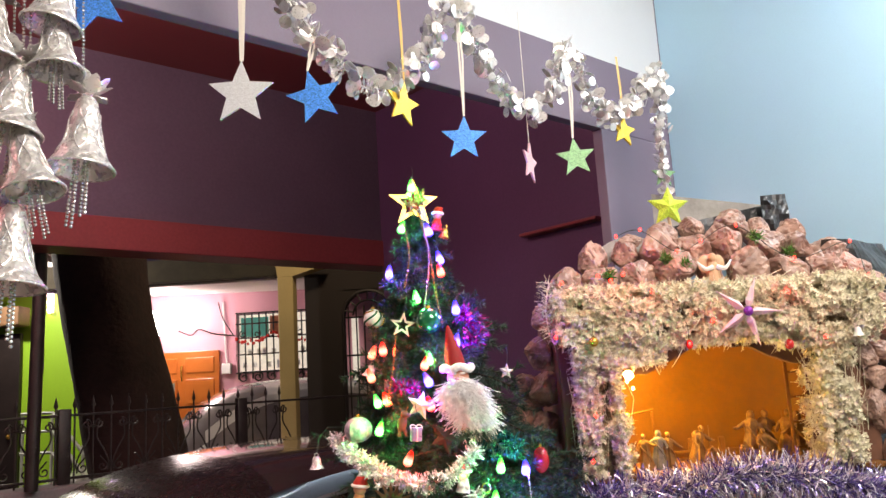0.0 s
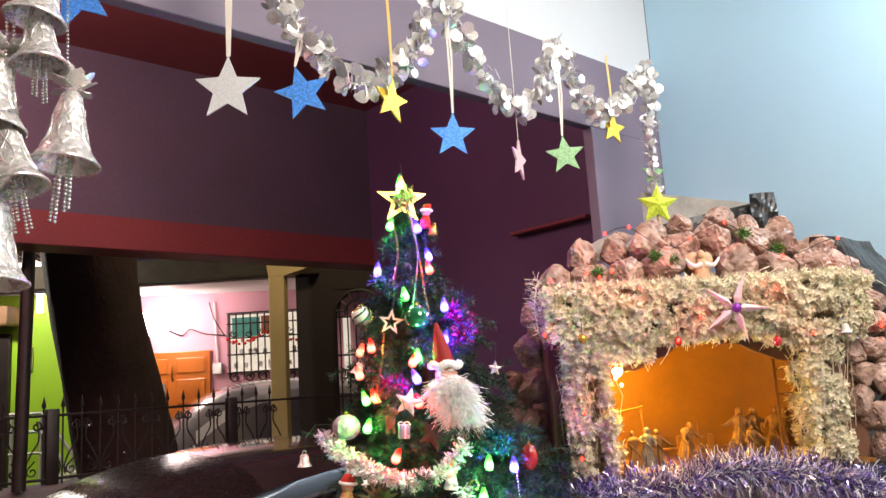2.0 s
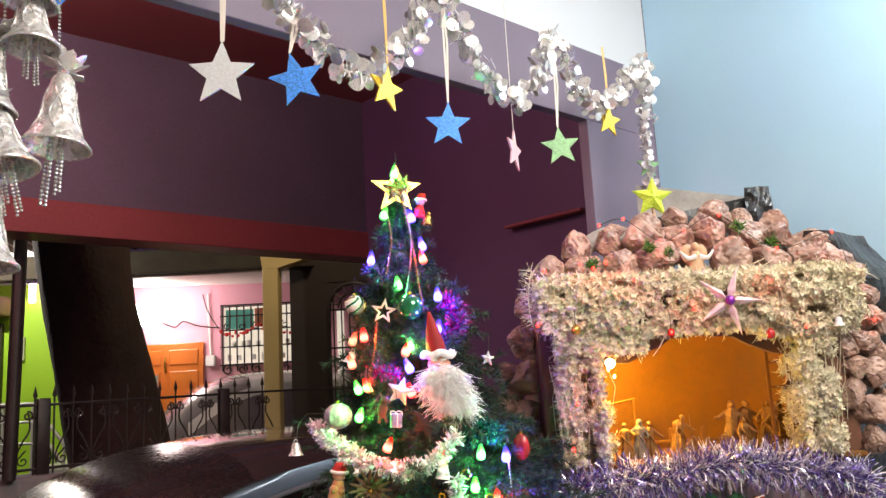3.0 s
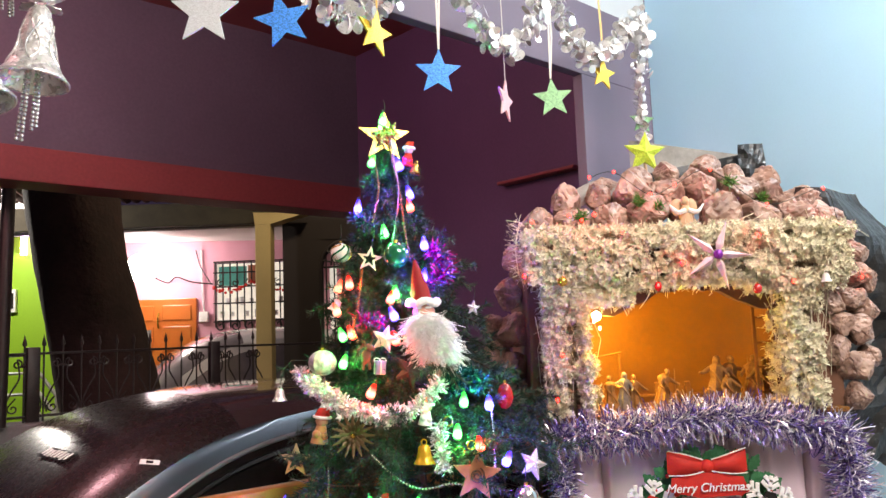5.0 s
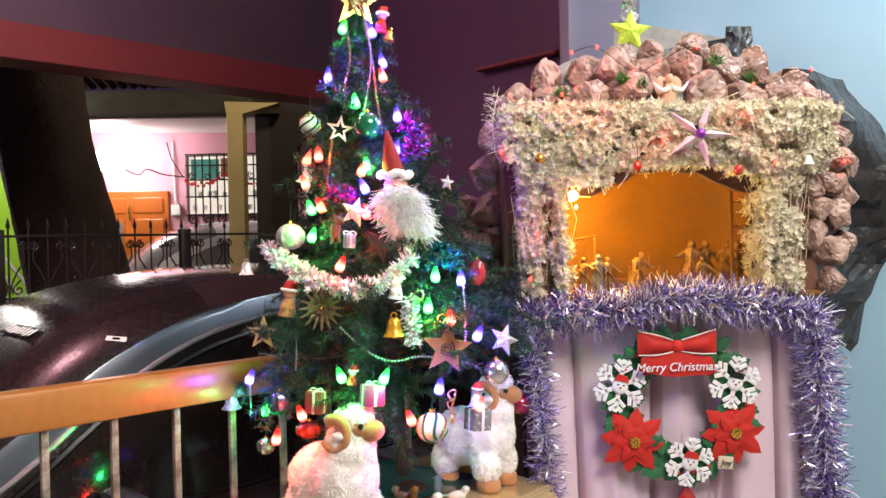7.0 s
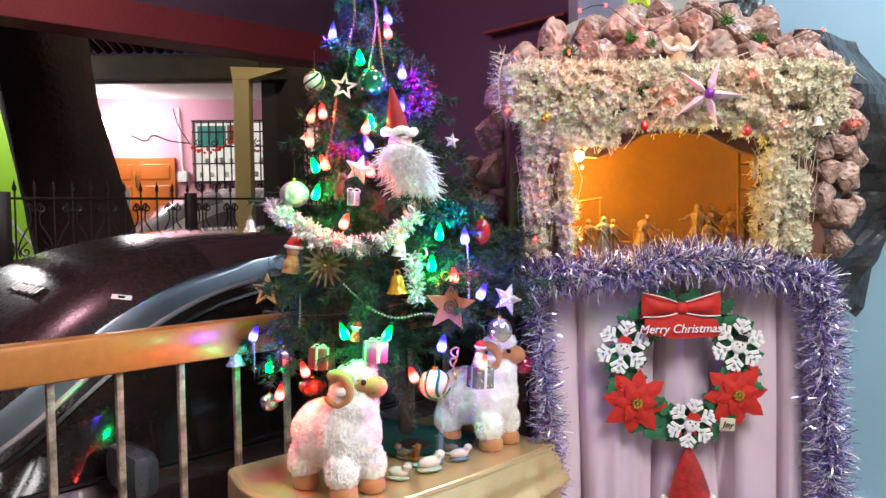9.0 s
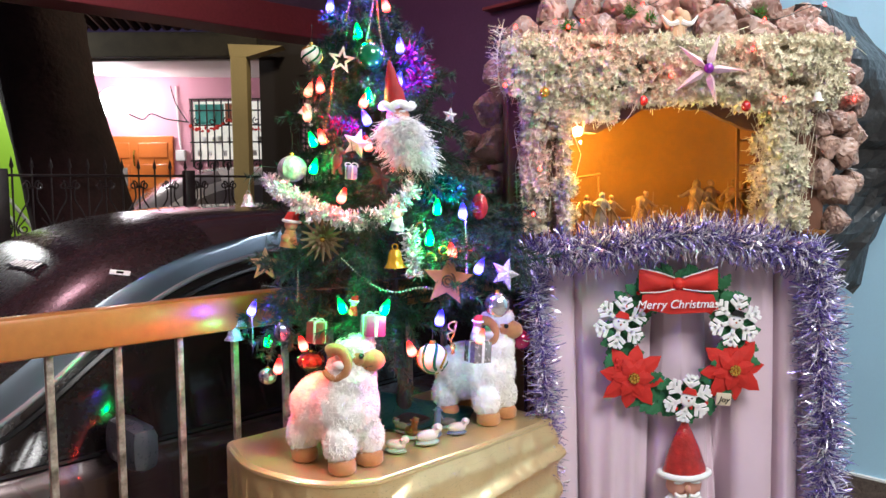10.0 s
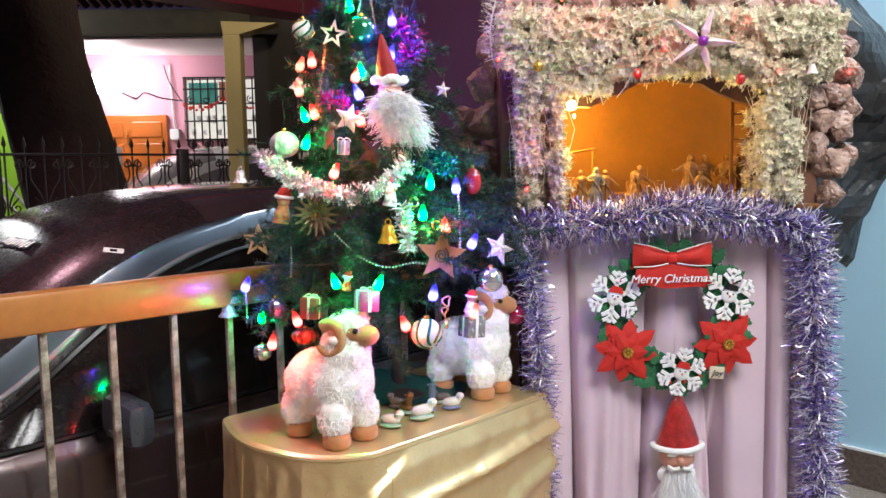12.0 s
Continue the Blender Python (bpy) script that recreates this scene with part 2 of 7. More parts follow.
BROWN_FLOWER = material("bronze_paper_petal", (0.20, 0.13, 0.07), 0.45, metal=0.3, spread=0.3, fine=150, bump=0.1, rand=0.4)
GREEN_FIG = material("pale_green_plaster", (0.35, 0.48, 0.38), 0.6, spread=0.2, fine=150, bump=0.1)
BLUE_FIG = material("slate_blue_plaster", (0.14, 0.18, 0.28), 0.6, spread=0.2, fine=150, bump=0.1)
WHITE_FIG = material("white_plaster", (0.72, 0.70, 0.66), 0.6, spread=0.15, fine=150, bump=0.1)
PENDANT_RED = material("red_white_paper", (0.75, 0.58, 0.62), 0.5, spread=0.2, scale=30, fine=100, bump=0.1)
MAGENTA_PAPER = material("magenta_paper", (0.5, 0.02, 0.16), 0.5, spread=0.2, fine=100, bump=0.1)
def glitter(name, colour, depth):
    """Foam sheet strewn with tiny flakes, each with its own tone and tilt."""
    m = material(name, colour, 0.4, metal=0.25, spread=0.05, scale=20, fine=420, bump=0)
    t = m.node_tree
    b = t.nodes["Principled BSDF"]
    co, cell, rng, hsv, bump = (t.nodes.new("ShaderNode" + k) for k in ("TexCoord", "TexVoronoi", "MapRange", "HueSaturation", "Bump"))
    cell.inputs["Scale"].default_value = 480
    t.links.new(co.outputs["Object"], cell.inputs["Vector"])
    sep = t.nodes.new("ShaderNodeSeparateColor")
    t.links.new(cell.outputs["Color"], sep.inputs[0])
    rng.inputs["To Min"].default_value, rng.inputs["To Max"].default_value = 1 - depth, 1 + depth
    t.links.new(sep.outputs[0], rng.inputs["Value"])
    hsv.inputs["Color"].default_value = (*colour, 1)
    t.links.new(rng.outputs["Result"], hsv.inputs["Value"])
    t.links.new(hsv.outputs["Color"], b.inputs["Base Color"])
    bump.inputs["Strength"].default_value, bump.inputs["Distance"].default_value = depth, 0.002
    t.links.new(sep.outputs[1], bump.inputs["Height"])
    t.links.new(bump.outputs["Normal"], b.inputs["Normal"])
    return m


GLITTER = {k: glitter(k + "_glitter_foam", c, 0.12 if k in ("white", "pink") else 0.5) for k, c in (
    ("white", (0.72, 0.77, 0.80)), ("blue", (0.06, 0.28, 0.82)), ("yellow", (0.72, 0.50, 0.04)), ("green", (0.15, 0.32, 0.15)),
    ("pink", (0.78, 0.52, 0.58)), ("lime", (0.52, 0.68, 0.06)))}
def bulb_material(name, tip, core, low, high, belly=-0.006, reach=0.020):
    """A lit bulb: hottest at its belly, tinted towards the tip."""
    m = bpy.data.materials.new(name)
    m.use_nodes = True
    t = m.node_tree
    b = t.nodes["Principled BSDF"]
    co, sep = t.nodes.new("ShaderNodeTexCoord"), t.nodes.new("ShaderNodeSeparateXYZ")
    sh, ab, rng = t.nodes.new("ShaderNodeMath"), t.nodes.new("ShaderNodeMath"), t.nodes.new("ShaderNodeMapRange")
    sh.operation, ab.operation = "SUBTRACT", "ABSOLUTE"
    sh.inputs[1].default_value = belly
    rng.interpolation_type = "SMOOTHSTEP"
    rng.inputs["From Min"].default_value, rng.inputs["From Max"].default_value = 0.0, reach
    mixc, mixs = t.nodes.new("ShaderNodeMix"), t.nodes.new("ShaderNodeMix")
    mixc.data_type, mixs.data_type = "RGBA", "FLOAT"
    mixc.inputs["A"].default_value, mixc.inputs["B"].default_value = (*core, 1), (*tip, 1)
    mixs.inputs["A"].default_value, mixs.inputs["B"].default_value = high, low
    link = t.links.new
    link(co.outputs["Object"], sep.inputs[0])
    link(sep.outputs["Z"], sh.inputs[0])
    link(sh.outputs[0], ab.inputs[0])
    link(ab.outputs[0], rng.inputs["Value"])
    link(rng.outputs["Result"], mixc.inputs["Factor"])
    link(rng.outputs["Result"], mixs.inputs["Factor"])
    link(mixc.outputs["Result"], b.inputs["Emission Color"])
    link(mixs.outputs["Result"], b.inputs["Emission Strength"])
    b.inputs["Base Color"].default_value = (*tip, 1)
    b.inputs["Roughness"].default_value = 0.15
    return m


BULB = {
    "red": bulb_material("red_bulb", (1.0, 0.012, 0.008), (1.0, 0.26, 0.18), 1.3, 3.0),
    "green": bulb_material("green_bulb", (0.005, 0.72, 0.06), (0.20, 1.0, 0.34), 0.8, 2.2),
    "blue": bulb_material("blue_bulb", (0.03, 0.015, 1.0), (0.30, 0.25, 1.0), 2.0, 3.8),
    "warm": bulb_material("warm_bulb", (1.0, 0.08, 0.04), (1.0, 0.42, 0.26), 1.0, 2.0),
}
BULB.update({k: material(k + "_bulb", c, 0.3, spread=0.05, bump=0, glow=c, power=p) for k, c, p in (
    ("tiny_red", (1.0, 0.006, 0.004), 34), ("tiny_warm", (1.0, 0.45, 0.2), 20), ("stable", (1.0, 0.70, 0.28), 30), ("house", (1.0, 0.93, 0.92), 14), ("violet", (0.75, 0.5, 1.0), 8))})
WINDOW_LIT = material("lit_curtain", (0.75, 0.72, 0.62), 0.7, spread=0.3, scale=3, fine=40, glow=(1.0, 0.93, 0.80), power=0.35)
TEAL_PANE = material("teal_cloth", (0.10, 0.50, 0.42), 0.7, spread=0.2)
STICKER = material("white_sticker", (0.55, 0.52, 0.5), 0.4, spread=0.2)

# ---- mesh helpers ----
class Geo:
    """Collects vertices and faces of one mesh."""

    def __init__(self):
        self.v, self.f = [], []

    def add(self, verts, faces, m=None):
        k = len(self.v)
        self.v += [tuple(m @ Vector(p)) for p in verts] if m is not None else [tuple(p) for p in verts]
        self.f += [tuple(k + i for i in face) for face in faces]
        return self

    def box(self, c, size, m=None, bevel=0.0):
        bm = bmesh.new()
        bmesh.ops.create_cube(bm, size=1.0)
        for v in bm.verts:
            v.co = Vector((v.co.x * size[0], v.co.y * size[1], v.co.z * size[2]))
        if bevel:
            bmesh.ops.bevel(bm, geom=bm.edges[:], offset=min(bevel, min(size) * 0.45), segments=2, affect="EDGES", profile=0.5)
        for v in bm.verts:
            v.co += Vector(c)
        bm.verts.index_update()
        self.add([v.co.copy() for v in bm.verts], [[v.index for v in f.verts] for f in bm.faces], m)
        bm.free()
        return self

    def ball(self, c, r, seg=12, rings=8, m=None, rough=0.0, seed=0):
        r = (r, r, r) if isinstance(r, (int, float)) else r
        rng = random.Random(seed)
        off = Vector((rng.random() * 50, rng.random() * 50, rng.random() * 50))
        def bump(p):
            return p * (1 + rough * noise.noise(p * 2.2 + off)) if rough else p
        vs = [bump(Vector((0, 0, -1)))]
        for i in range(1, rings):
            a = math.pi * i / rings
            for j in range(seg):
                b = 2 * math.pi * j / seg
                vs.append(bump(Vector((math.sin(a) * math.cos(b), math.sin(a) * math.sin(b), -math.cos(a)))))
        vs.append(bump(Vector((0, 0, 1))))
        fs = [(0, 1 + (j + 1) % seg, 1 + j) for j in range(seg)]
        for i in range(rings - 2):
            for j in range(seg):
                a, b = 1 + i * seg, 1 + (i + 1) * seg
                fs.append((a + j, a + (j + 1) % seg, b + (j + 1) % seg, b + j))
        a, top = 1 + (rings - 2) * seg, len(vs) - 1
        fs += [(a + j, a + (j + 1) % seg, top) for j in range(seg)]
        c = Vector(c)
        return self.add([Vector((p.x * r[0], p.y * r[1], p.z * r[2])) + c for p in vs], fs, m)

    def lathe(self, prof, m=None, seg=16, wave=0.0, lobes=0):
        vs, fs = [], []
        for r, z in prof:
            for j in range(seg):
                b = 2 * math.pi * j / seg
                k = r * (1 + wave * math.cos(lobes * b)) if lobes else r
                vs.append((k * math.cos(b), k * math.sin(b), z))
        for i in range(len(prof) - 1):
            for j in range(seg):
                fs.append((i * seg + j, i * seg + (j + 1) % seg, (i + 1) * seg + (j + 1) % seg, (i + 1) * seg + j))
        return self.add(vs, fs, m)

    def tube(self, pts, r, seg=6, m=None, ends=True):
        pts = [Vector(p) for p in pts]
        rs = r if isinstance(r, (list, tuple)) else [r] * len(pts)
        vs, fs, side = [], [], None
        for i, p in enumerate(pts):
            d = (pts[min(i + 1, len(pts) - 1)] - pts[max(i - 1, 0)])
            d = d.normalized() if d.length > 1e-9 else Vector((0, 0, 1))
            if side is None:
                side = d.cross(Vector((0.31, 0.17, 0.93))).normalized()
            side = side - d * side.dot(d)
            side = side.normalized() if side.length > 1e-6 else d.orthogonal().normalized()
            up = d.cross(side)
            for j in range(seg):
                b = 2 * math.pi * j / seg
                vs.append(p + (side * math.cos(b) + up * math.sin(b)) * rs[i])
        for i in range(len(pts) - 1):
            for j in range(seg):
                fs.append((i * seg + j, i * seg + (j + 1) % seg, (i + 1) * seg + (j + 1) % seg, (i + 1) * seg + j))
        if ends:
            fs.append(tuple(range(seg - 1, -1, -1)))
            fs.append(tuple((len(pts) - 1) * seg + j for j in range(seg)))
        return self.add(vs, fs, m)

    def plate(self, outline, thick, m=None, dome=0.0):
        """A flat outline in x, z, given depth along y; dome raises its middle in front."""
        n = len(outline)
        vs = [(x, -thick / 2, z) for x, z in outline] + [(x, thick / 2, z) for x, z in outline]
        fs = [(i, n + i, n + (i + 1) % n, (i + 1) % n) for i in range(n)]
        cx, cz = sum(p[0] for p in outline) / n, sum(p[1] for p in outline) / n
        vs += [(cx, -thick / 2 - dome, cz), (cx, thick / 2 + dome, cz)]
        fs += [(2 * n, i, (i + 1) % n) for i in range(n)] + [(2 * n + 1, n + (i + 1) % n, n + i) for i in range(n)]
        return self.add(vs, fs, m)

    def sheet(self, fn, nu, nv, m=None):
        vs = [fn(i / nu, j / nv) for j in range(nv + 1) for i in range(nu + 1)]
        fs = [(j * (nu + 1) + i, j * (nu + 1) + i + 1, (j + 1) * (nu + 1) + i + 1, (j + 1) * (nu + 1) + i) for j in range(nv) for i in range(nu)]
        return self.add(vs, fs, m)


def mesh_of(name, geo, mat, smooth=True):
    me = bpy.data.meshes.new(name)
    me.from_pydata(geo.v, [], geo.f)
    me.materials.append(mat)
    me.polygons.foreach_set("use_smooth", [smooth] * len(me.polygons))
    me.update()
    if smooth:
        me.set_sharp_from_angle(angle=radians(42))
    return me


def thing(name, m, label, category, group="", kind=""):
    root = new(name)
    root.empty_display_size = 0.02
    root.matrix_basis = m
    return tagged(root, label, category, group, kind)


def part(name, geo, mat, parent, label="", smooth=True, world=False, m=None):
    """One mesh under a thing or part. world: its points are given in the world."""
    me = mesh_of(name, geo, mat, smooth)
    if world:
        me.transform(root_of(parent).inverted())
    ob = new(name, me)
    ob.parent = parent
    if m is not None:
        ob.matrix_basis = m
    if label:
        ob["label"] = label
    return ob


def root_of(ob):
    m = ob.matrix_basis.copy()
    while ob.parent:
        ob = ob.parent
        m = ob.matrix_basis @ m
    return m


def solid(name, geo, mat, label, category="", smooth=True, kind="", group="", m=None):
    ob = new(name, mesh_of(name, geo, mat, smooth))
    if m is not None:
        ob.matrix_basis = m
    return tagged(ob, label, category, group, kind)


def pbox(s0, s1, n0, n1, z0, z1, bevel=0.0, geo=None):
    """A box in the porch's own axes, in world points."""
    return (geo or Geo()).box(((s0 + s1) / 2, (n0 + n1) / 2, (z0 + z1) / 2), (s1 - s0, n1 - n0, z1 - z0), porch(0, 0, 0), bevel)


def wbox(x0, x1, y0, y1, z0, z1, bevel=0.0, geo=None):
    return (geo or Geo()).box(((x0 + x1) / 2, (y0 + y1) / 2, (z0 + z1) / 2), (x1 - x0, y1 - y0, z1 - z0), None, bevel)


def star_outline(r, inner=0.42, points=5, turn=0.0):
    out = []
    for i in range(points * 2):
        a = math.pi / 2 + turn + math.pi * i / points
        k = r if i % 2 == 0 else r * inner
        out.append((k * math.cos(a), k * math.sin(a)))
    return out


def smooth_path(pts, steps=8):
    pts = [Vector(p) for p in pts]
    out = []
    for i in range(len(pts) - 1):
        p0, p1, p2, p3 = pts[max(i - 1, 0)], pts[i], pts[i + 1], pts[min(i + 2, len(pts) - 1)]
        for k in range(steps):
            t = k / steps
            out.append(0.5 * ((2 * p1) + (p2 - p0) * t + (2 * p0 - 5 * p1 + 4 * p2 - p3) * t * t + (3 * p1 - p0 - 3 * p2 + p3) * t ** 3))
    return out + [pts[-1]]


def along_path(path, step):
    """Even places with their directions along a path."""
    out, carry = [], 0.0
    for a, b in zip(path, path[1:]):
        d = (b - a).length
        while carry < d:
            out.append((a.lerp(b, carry / d), (b - a).normalized()))
            carry += step
        carry -= d
    return out


def rand_dir(rng):
    while True:
        v = Vector((rng.uniform(-1, 1), rng.uniform(-1, 1), rng.uniform(-1, 1)))
        if 0.05 < v.length < 1:
            return v.normalized()


def strands(geo, path, count, length, width, seed, curl=0.85):
    """Tinsel: thin strips that stand out round a path and curl over at their ends."""
    rng = random.Random(seed)
    spots = along_path(path, 0.004)
    for _ in range(count):
        p, d = rng.choice(spots)
        r = rand_dir(rng)
        r = (r - d * r.dot(d) * 0.7).normalized()
        side = r.cross(rand_dir(rng)).normalized()
        over = r.cross(side)
        bend, twist = rng.uniform(-1, 1) * curl * 3.2, rng.uniform(-0.9, 0.9)
        l, w = length * rng.uniform(0.40, 1.30), width * rng.uniform(0.7, 1.4)
        k, q, n = len(geo.v), p.copy(), 5
        for i in range(n + 1):
            t = i / n
            e = side * math.cos(twist * t) + over * math.sin(twist * t)
            geo.v += [tuple(q - e * w / 2), tuple(q + e * w / 2)]
            a = bend * t * t
            q = q + (r * math.cos(a) + over * math.sin(a)) * (l / n)
        geo.f += [(k + 2 * i, k + 2 * i + 1, k + 2 * i + 3, k + 2 * i + 2) for i in range(n)]
    return geo


def chain(geo, path, r, step, seg=6, rings=4):
    for p, _ in along_path(path, step):
        geo.ball(p, r, seg, rings)
    return geo

# ---- the porch ----
solid("ground", Geo().box((0, 0, GROUND - 0.05), (240, 240, 0.1)), ASPHALT, "dark driveway and street surface", "ground", False, "structure")
solid("floor", pbox(-4.2, CORNER, -4.6, 0.10, GROUND + 0.002, 0.0, 0.01), FLOOR, "polished brown porch floor", "floor", False, "structure")
solid("wall_right", pbox(CORNER, CORNER + 0.22, -4.6, 0.0, 0.0, 3.5), BLUE_WALL, "light blue painted porch wall", "wall", False, "structure")
solid("baseboard", pbox(CORNER - 0.014, CORNER, -4.6, -0.02, 0.0, 0.138, 0.003), GRANITE, "speckled brown granite skirting", "skirting", False, "structure")
solid("trim", pbox(CORNER - 0.017, CORNER, -4.6, -0.02, 0.138, 0.146), TRIM_WHITE, "thin white line above the skirting", "trim", False, "structure")
solid("column", pbox(1.817, CORNER, 0.0, 0.05, 0.0, 2.42, 0.004), LILAC_WALL, "lilac painted porch corner column", "column", False, "structure")
solid("beam", pbox(-4.2, CORNER, 0.0, 0.05, 2.42, 2.745, 0.004), LILAC_WALL, "lilac painted beam above the railing", "beam", False, "structure")
solid("wall_upper", pbox(-4.2, CORNER, 0.004, 0.24, 2.745, 3.5), WHITE_WALL, "white wall above the beam", "wall", False, "structure")
solid("ceiling", pbox(-4.2, CORNER + 0.22, -4.6, 0.24, 3.5, 3.65), CREAM, "cream painted porch ceiling", "ceiling", False, "structure")
solid("wall_back", pbox(-4.2, CORNER + 0.22, -4.8, -4.6, -0.1, 3.5), CREAM, "cream painted back wall", "wall", False, "structure")
solid("wall_left", pbox(-4.4, -4.2, -4.8, 0.26, -0.1, 3.5), CREAM, "cream painted side wall", "wall", False, "structure")

# ---- the covered driveway ----
solid("wall_side", pbox(CORNER, CORNER + 0.25, 0.0, 2.30, GROUND, 3.30), PLUM, "dim plum painted house wall", "wall", False, "structure")
solid("ledge", pbox(CORNER - 0.07, CORNER, 0.42, 0.95, 2.148, 2.166, 0.006), MAROON_RED, "narrow plum painted ledge on the wall", "ledge", False, "structure")
solid("fascia", pbox(-7.5, CORNER + 0.25, 2.30, 2.50, 2.37, 3.30), MAROON, "dark maroon beam over the driveway", "beam", False, "structure")
solid("fascia_band", pbox(-7.5, CORNER + 0.25, 2.285, 2.52, 2.19, 2.37, 0.006), MAROON_RED, "red oxide band under the dark beam", "beam", False, "structure")
solid("driveway_ceiling", pbox(-7.5, CORNER + 0.25, 0.26, 2.50, 3.30, 3.45), MAROON_RED, "dark red driveway ceiling", "ceiling", False, "structure")
solid("compound_wall", pbox(-7.5, 2.6, 2.60, 2.86, GROUND, 0.965, 0.01), CONCRETE, "grey concrete wall under the iron fence", "wall", False, "structure")


def railing():
    root = thing("railing", porch(0, 0, 0), "ochre railing with worn pale metal bars", "railing")
    part("handrail", Geo().box((-1.19, 0, 0.899), (6.02, 0.06, 0.096), None, 0.012), RAIL_WOOD, root, "glossy ochre painted flat handrail")
    part("bottom_rail", Geo().box((-1.19, 0, 0.10), (6.02, 0.03, 0.03), None, 0.004), BAR_STEEL, root)
    bar = mesh_of("bar", Geo().box((0, 0, 0.474), (0.017, 0.017, 0.76), None, 0.003), BAR_STEEL)
    for i in range(-26, 12):
        ob = new("bar", bar)
        ob.parent, ob.location = root, (-0.022 + 0.1555 * i, 0, 0)
    for s in (-4.18, -1.19, 1.795):
        part("post", Geo().box((s, 0, 0.425), (0.035, 0.035, 0.85), None, 0.004), BAR_STEEL, root)


railing()

# ---- iron fence on the compound wall ----
def scroll(turns, r0, r1, flip=1, n=26):
    pts = []
    for i in range(n + 1):
        t = i / n
        a, r = turns * 2 * math.pi * t, r0 + (r1 - r0) * t
        pts.append(Vector((flip * r * math.cos(a), 0, r * math.sin(a))))
    return pts


def fence():
    root = thing("iron_fence", porch(0, 2.72, 0.965), "black wrought iron fence with scrolls and spear tips", "fence")
    for z in (0.03, 0.365):
        part("rail", Geo().box((-1.5, 0, z), (7.6, 0.022, 0.014), None, 0.003), IRON, root)
    spear = Geo().tube([(0, 0, 0.0), (0, 0, 0.40)], 0.0055, 6).lathe([(0.004, 0.40), (0.013, 0.415), (0.0, 0.47)], None, 6)
    spear_mesh = mesh_of("picket", spear, IRON)
    hook = Geo()
    for flip in (1, -1):
        top = [Vector((p.x + flip * 0.034, 0, p.z + 0.310)) for p in scroll(1.25, 0.008, 0.026, -flip)]
        hook.tube(top + smooth_path([top[-1], (flip * 0.022, 0, 0.24), (flip * 0.058, 0, 0.17), (flip * 0.086, 0, 0.10), (flip * 0.080, 0, 0.05)], 5)[1:], 0.005, 5)
        low = [Vector((p.x + flip * 0.052, 0, p.z + 0.075)) for p in scroll(1.1, 0.007, 0.027, flip)]
        hook.tube(low + [Vector((flip * 0.040, 0, 0.13))], 0.0045, 5)
    hook.tube([(-0.014, 0, 0.30), (0.014, 0, 0.30)], 0.008, 6)
    hook_mesh = mesh_of("scroll", hook, IRON)
    for i in range(30):
        s = -4.0 + 0.195 * i
        ob = new("picket", spear_mesh)
        ob.parent, ob.location = root, (s, 0, 0)
        ob = new("picket", spear_mesh)
        ob.parent, ob.location = root, (s + 0.0975, 0, 0)
        ob = new("scroll", hook_mesh)
        ob.parent, ob.location = root, (s + 0.0975, 0, 0)
    for s in (-0.15, 0.43, 1.48):
        part("post", Geo().box((s, 0, 0.20), (0.065, 0.05, 0.40), None, 0.006), IRON, root)
    return root


fence()
solid("steel_pole", Geo().tube([at(0.235, 2.56, 0.965), at(0.255, 2.56, 2.2)], 0.033, 12), IRON, "dark steel pole under the driveway beam", "pole")


def trunk_geo():
    g, rings, seg = Geo(), 34, 26
    vs = []
    for i in range(rings + 1):
        t = i / rings
        z = GROUND + (3.9 - GROUND) * t
        x = -2.28 - 0.168 * (z - 0.9) + 0.035 * math.sin(z * 2.1)
        r = 0.365 - 0.012 * z + 0.10 * max(0, 0.3 - z) ** 2
        for j in range(seg):
            w = 2 * math.pi * j / seg
            p = Vector((math.cos(w), math.sin(w), 0))
            k = r * (1 + 0.07 * noise.noise(Vector((p.x * 3, p.y * 3, z * 1.7))) + 0.035 * noise.noise(Vector((p.x * 9, p.y * 9, z * 7))))
            vs.append((x + p.x * k, 6.05 + p.y * k, z))
    fs = [(i * seg + j, i * seg + (j + 1) % seg, (i + 1) * seg + (j + 1) % seg, (i + 1) * seg + j) for i in range(rings) for j in range(seg)]
    return g.add(vs, fs)


palm = thing("leaning_tree", pose(-2.05, 6.05, GROUND), "thick dark leaning tree trunk behind the fence", "tree")
part("trunk", trunk_geo(), BARK, palm, world=True)


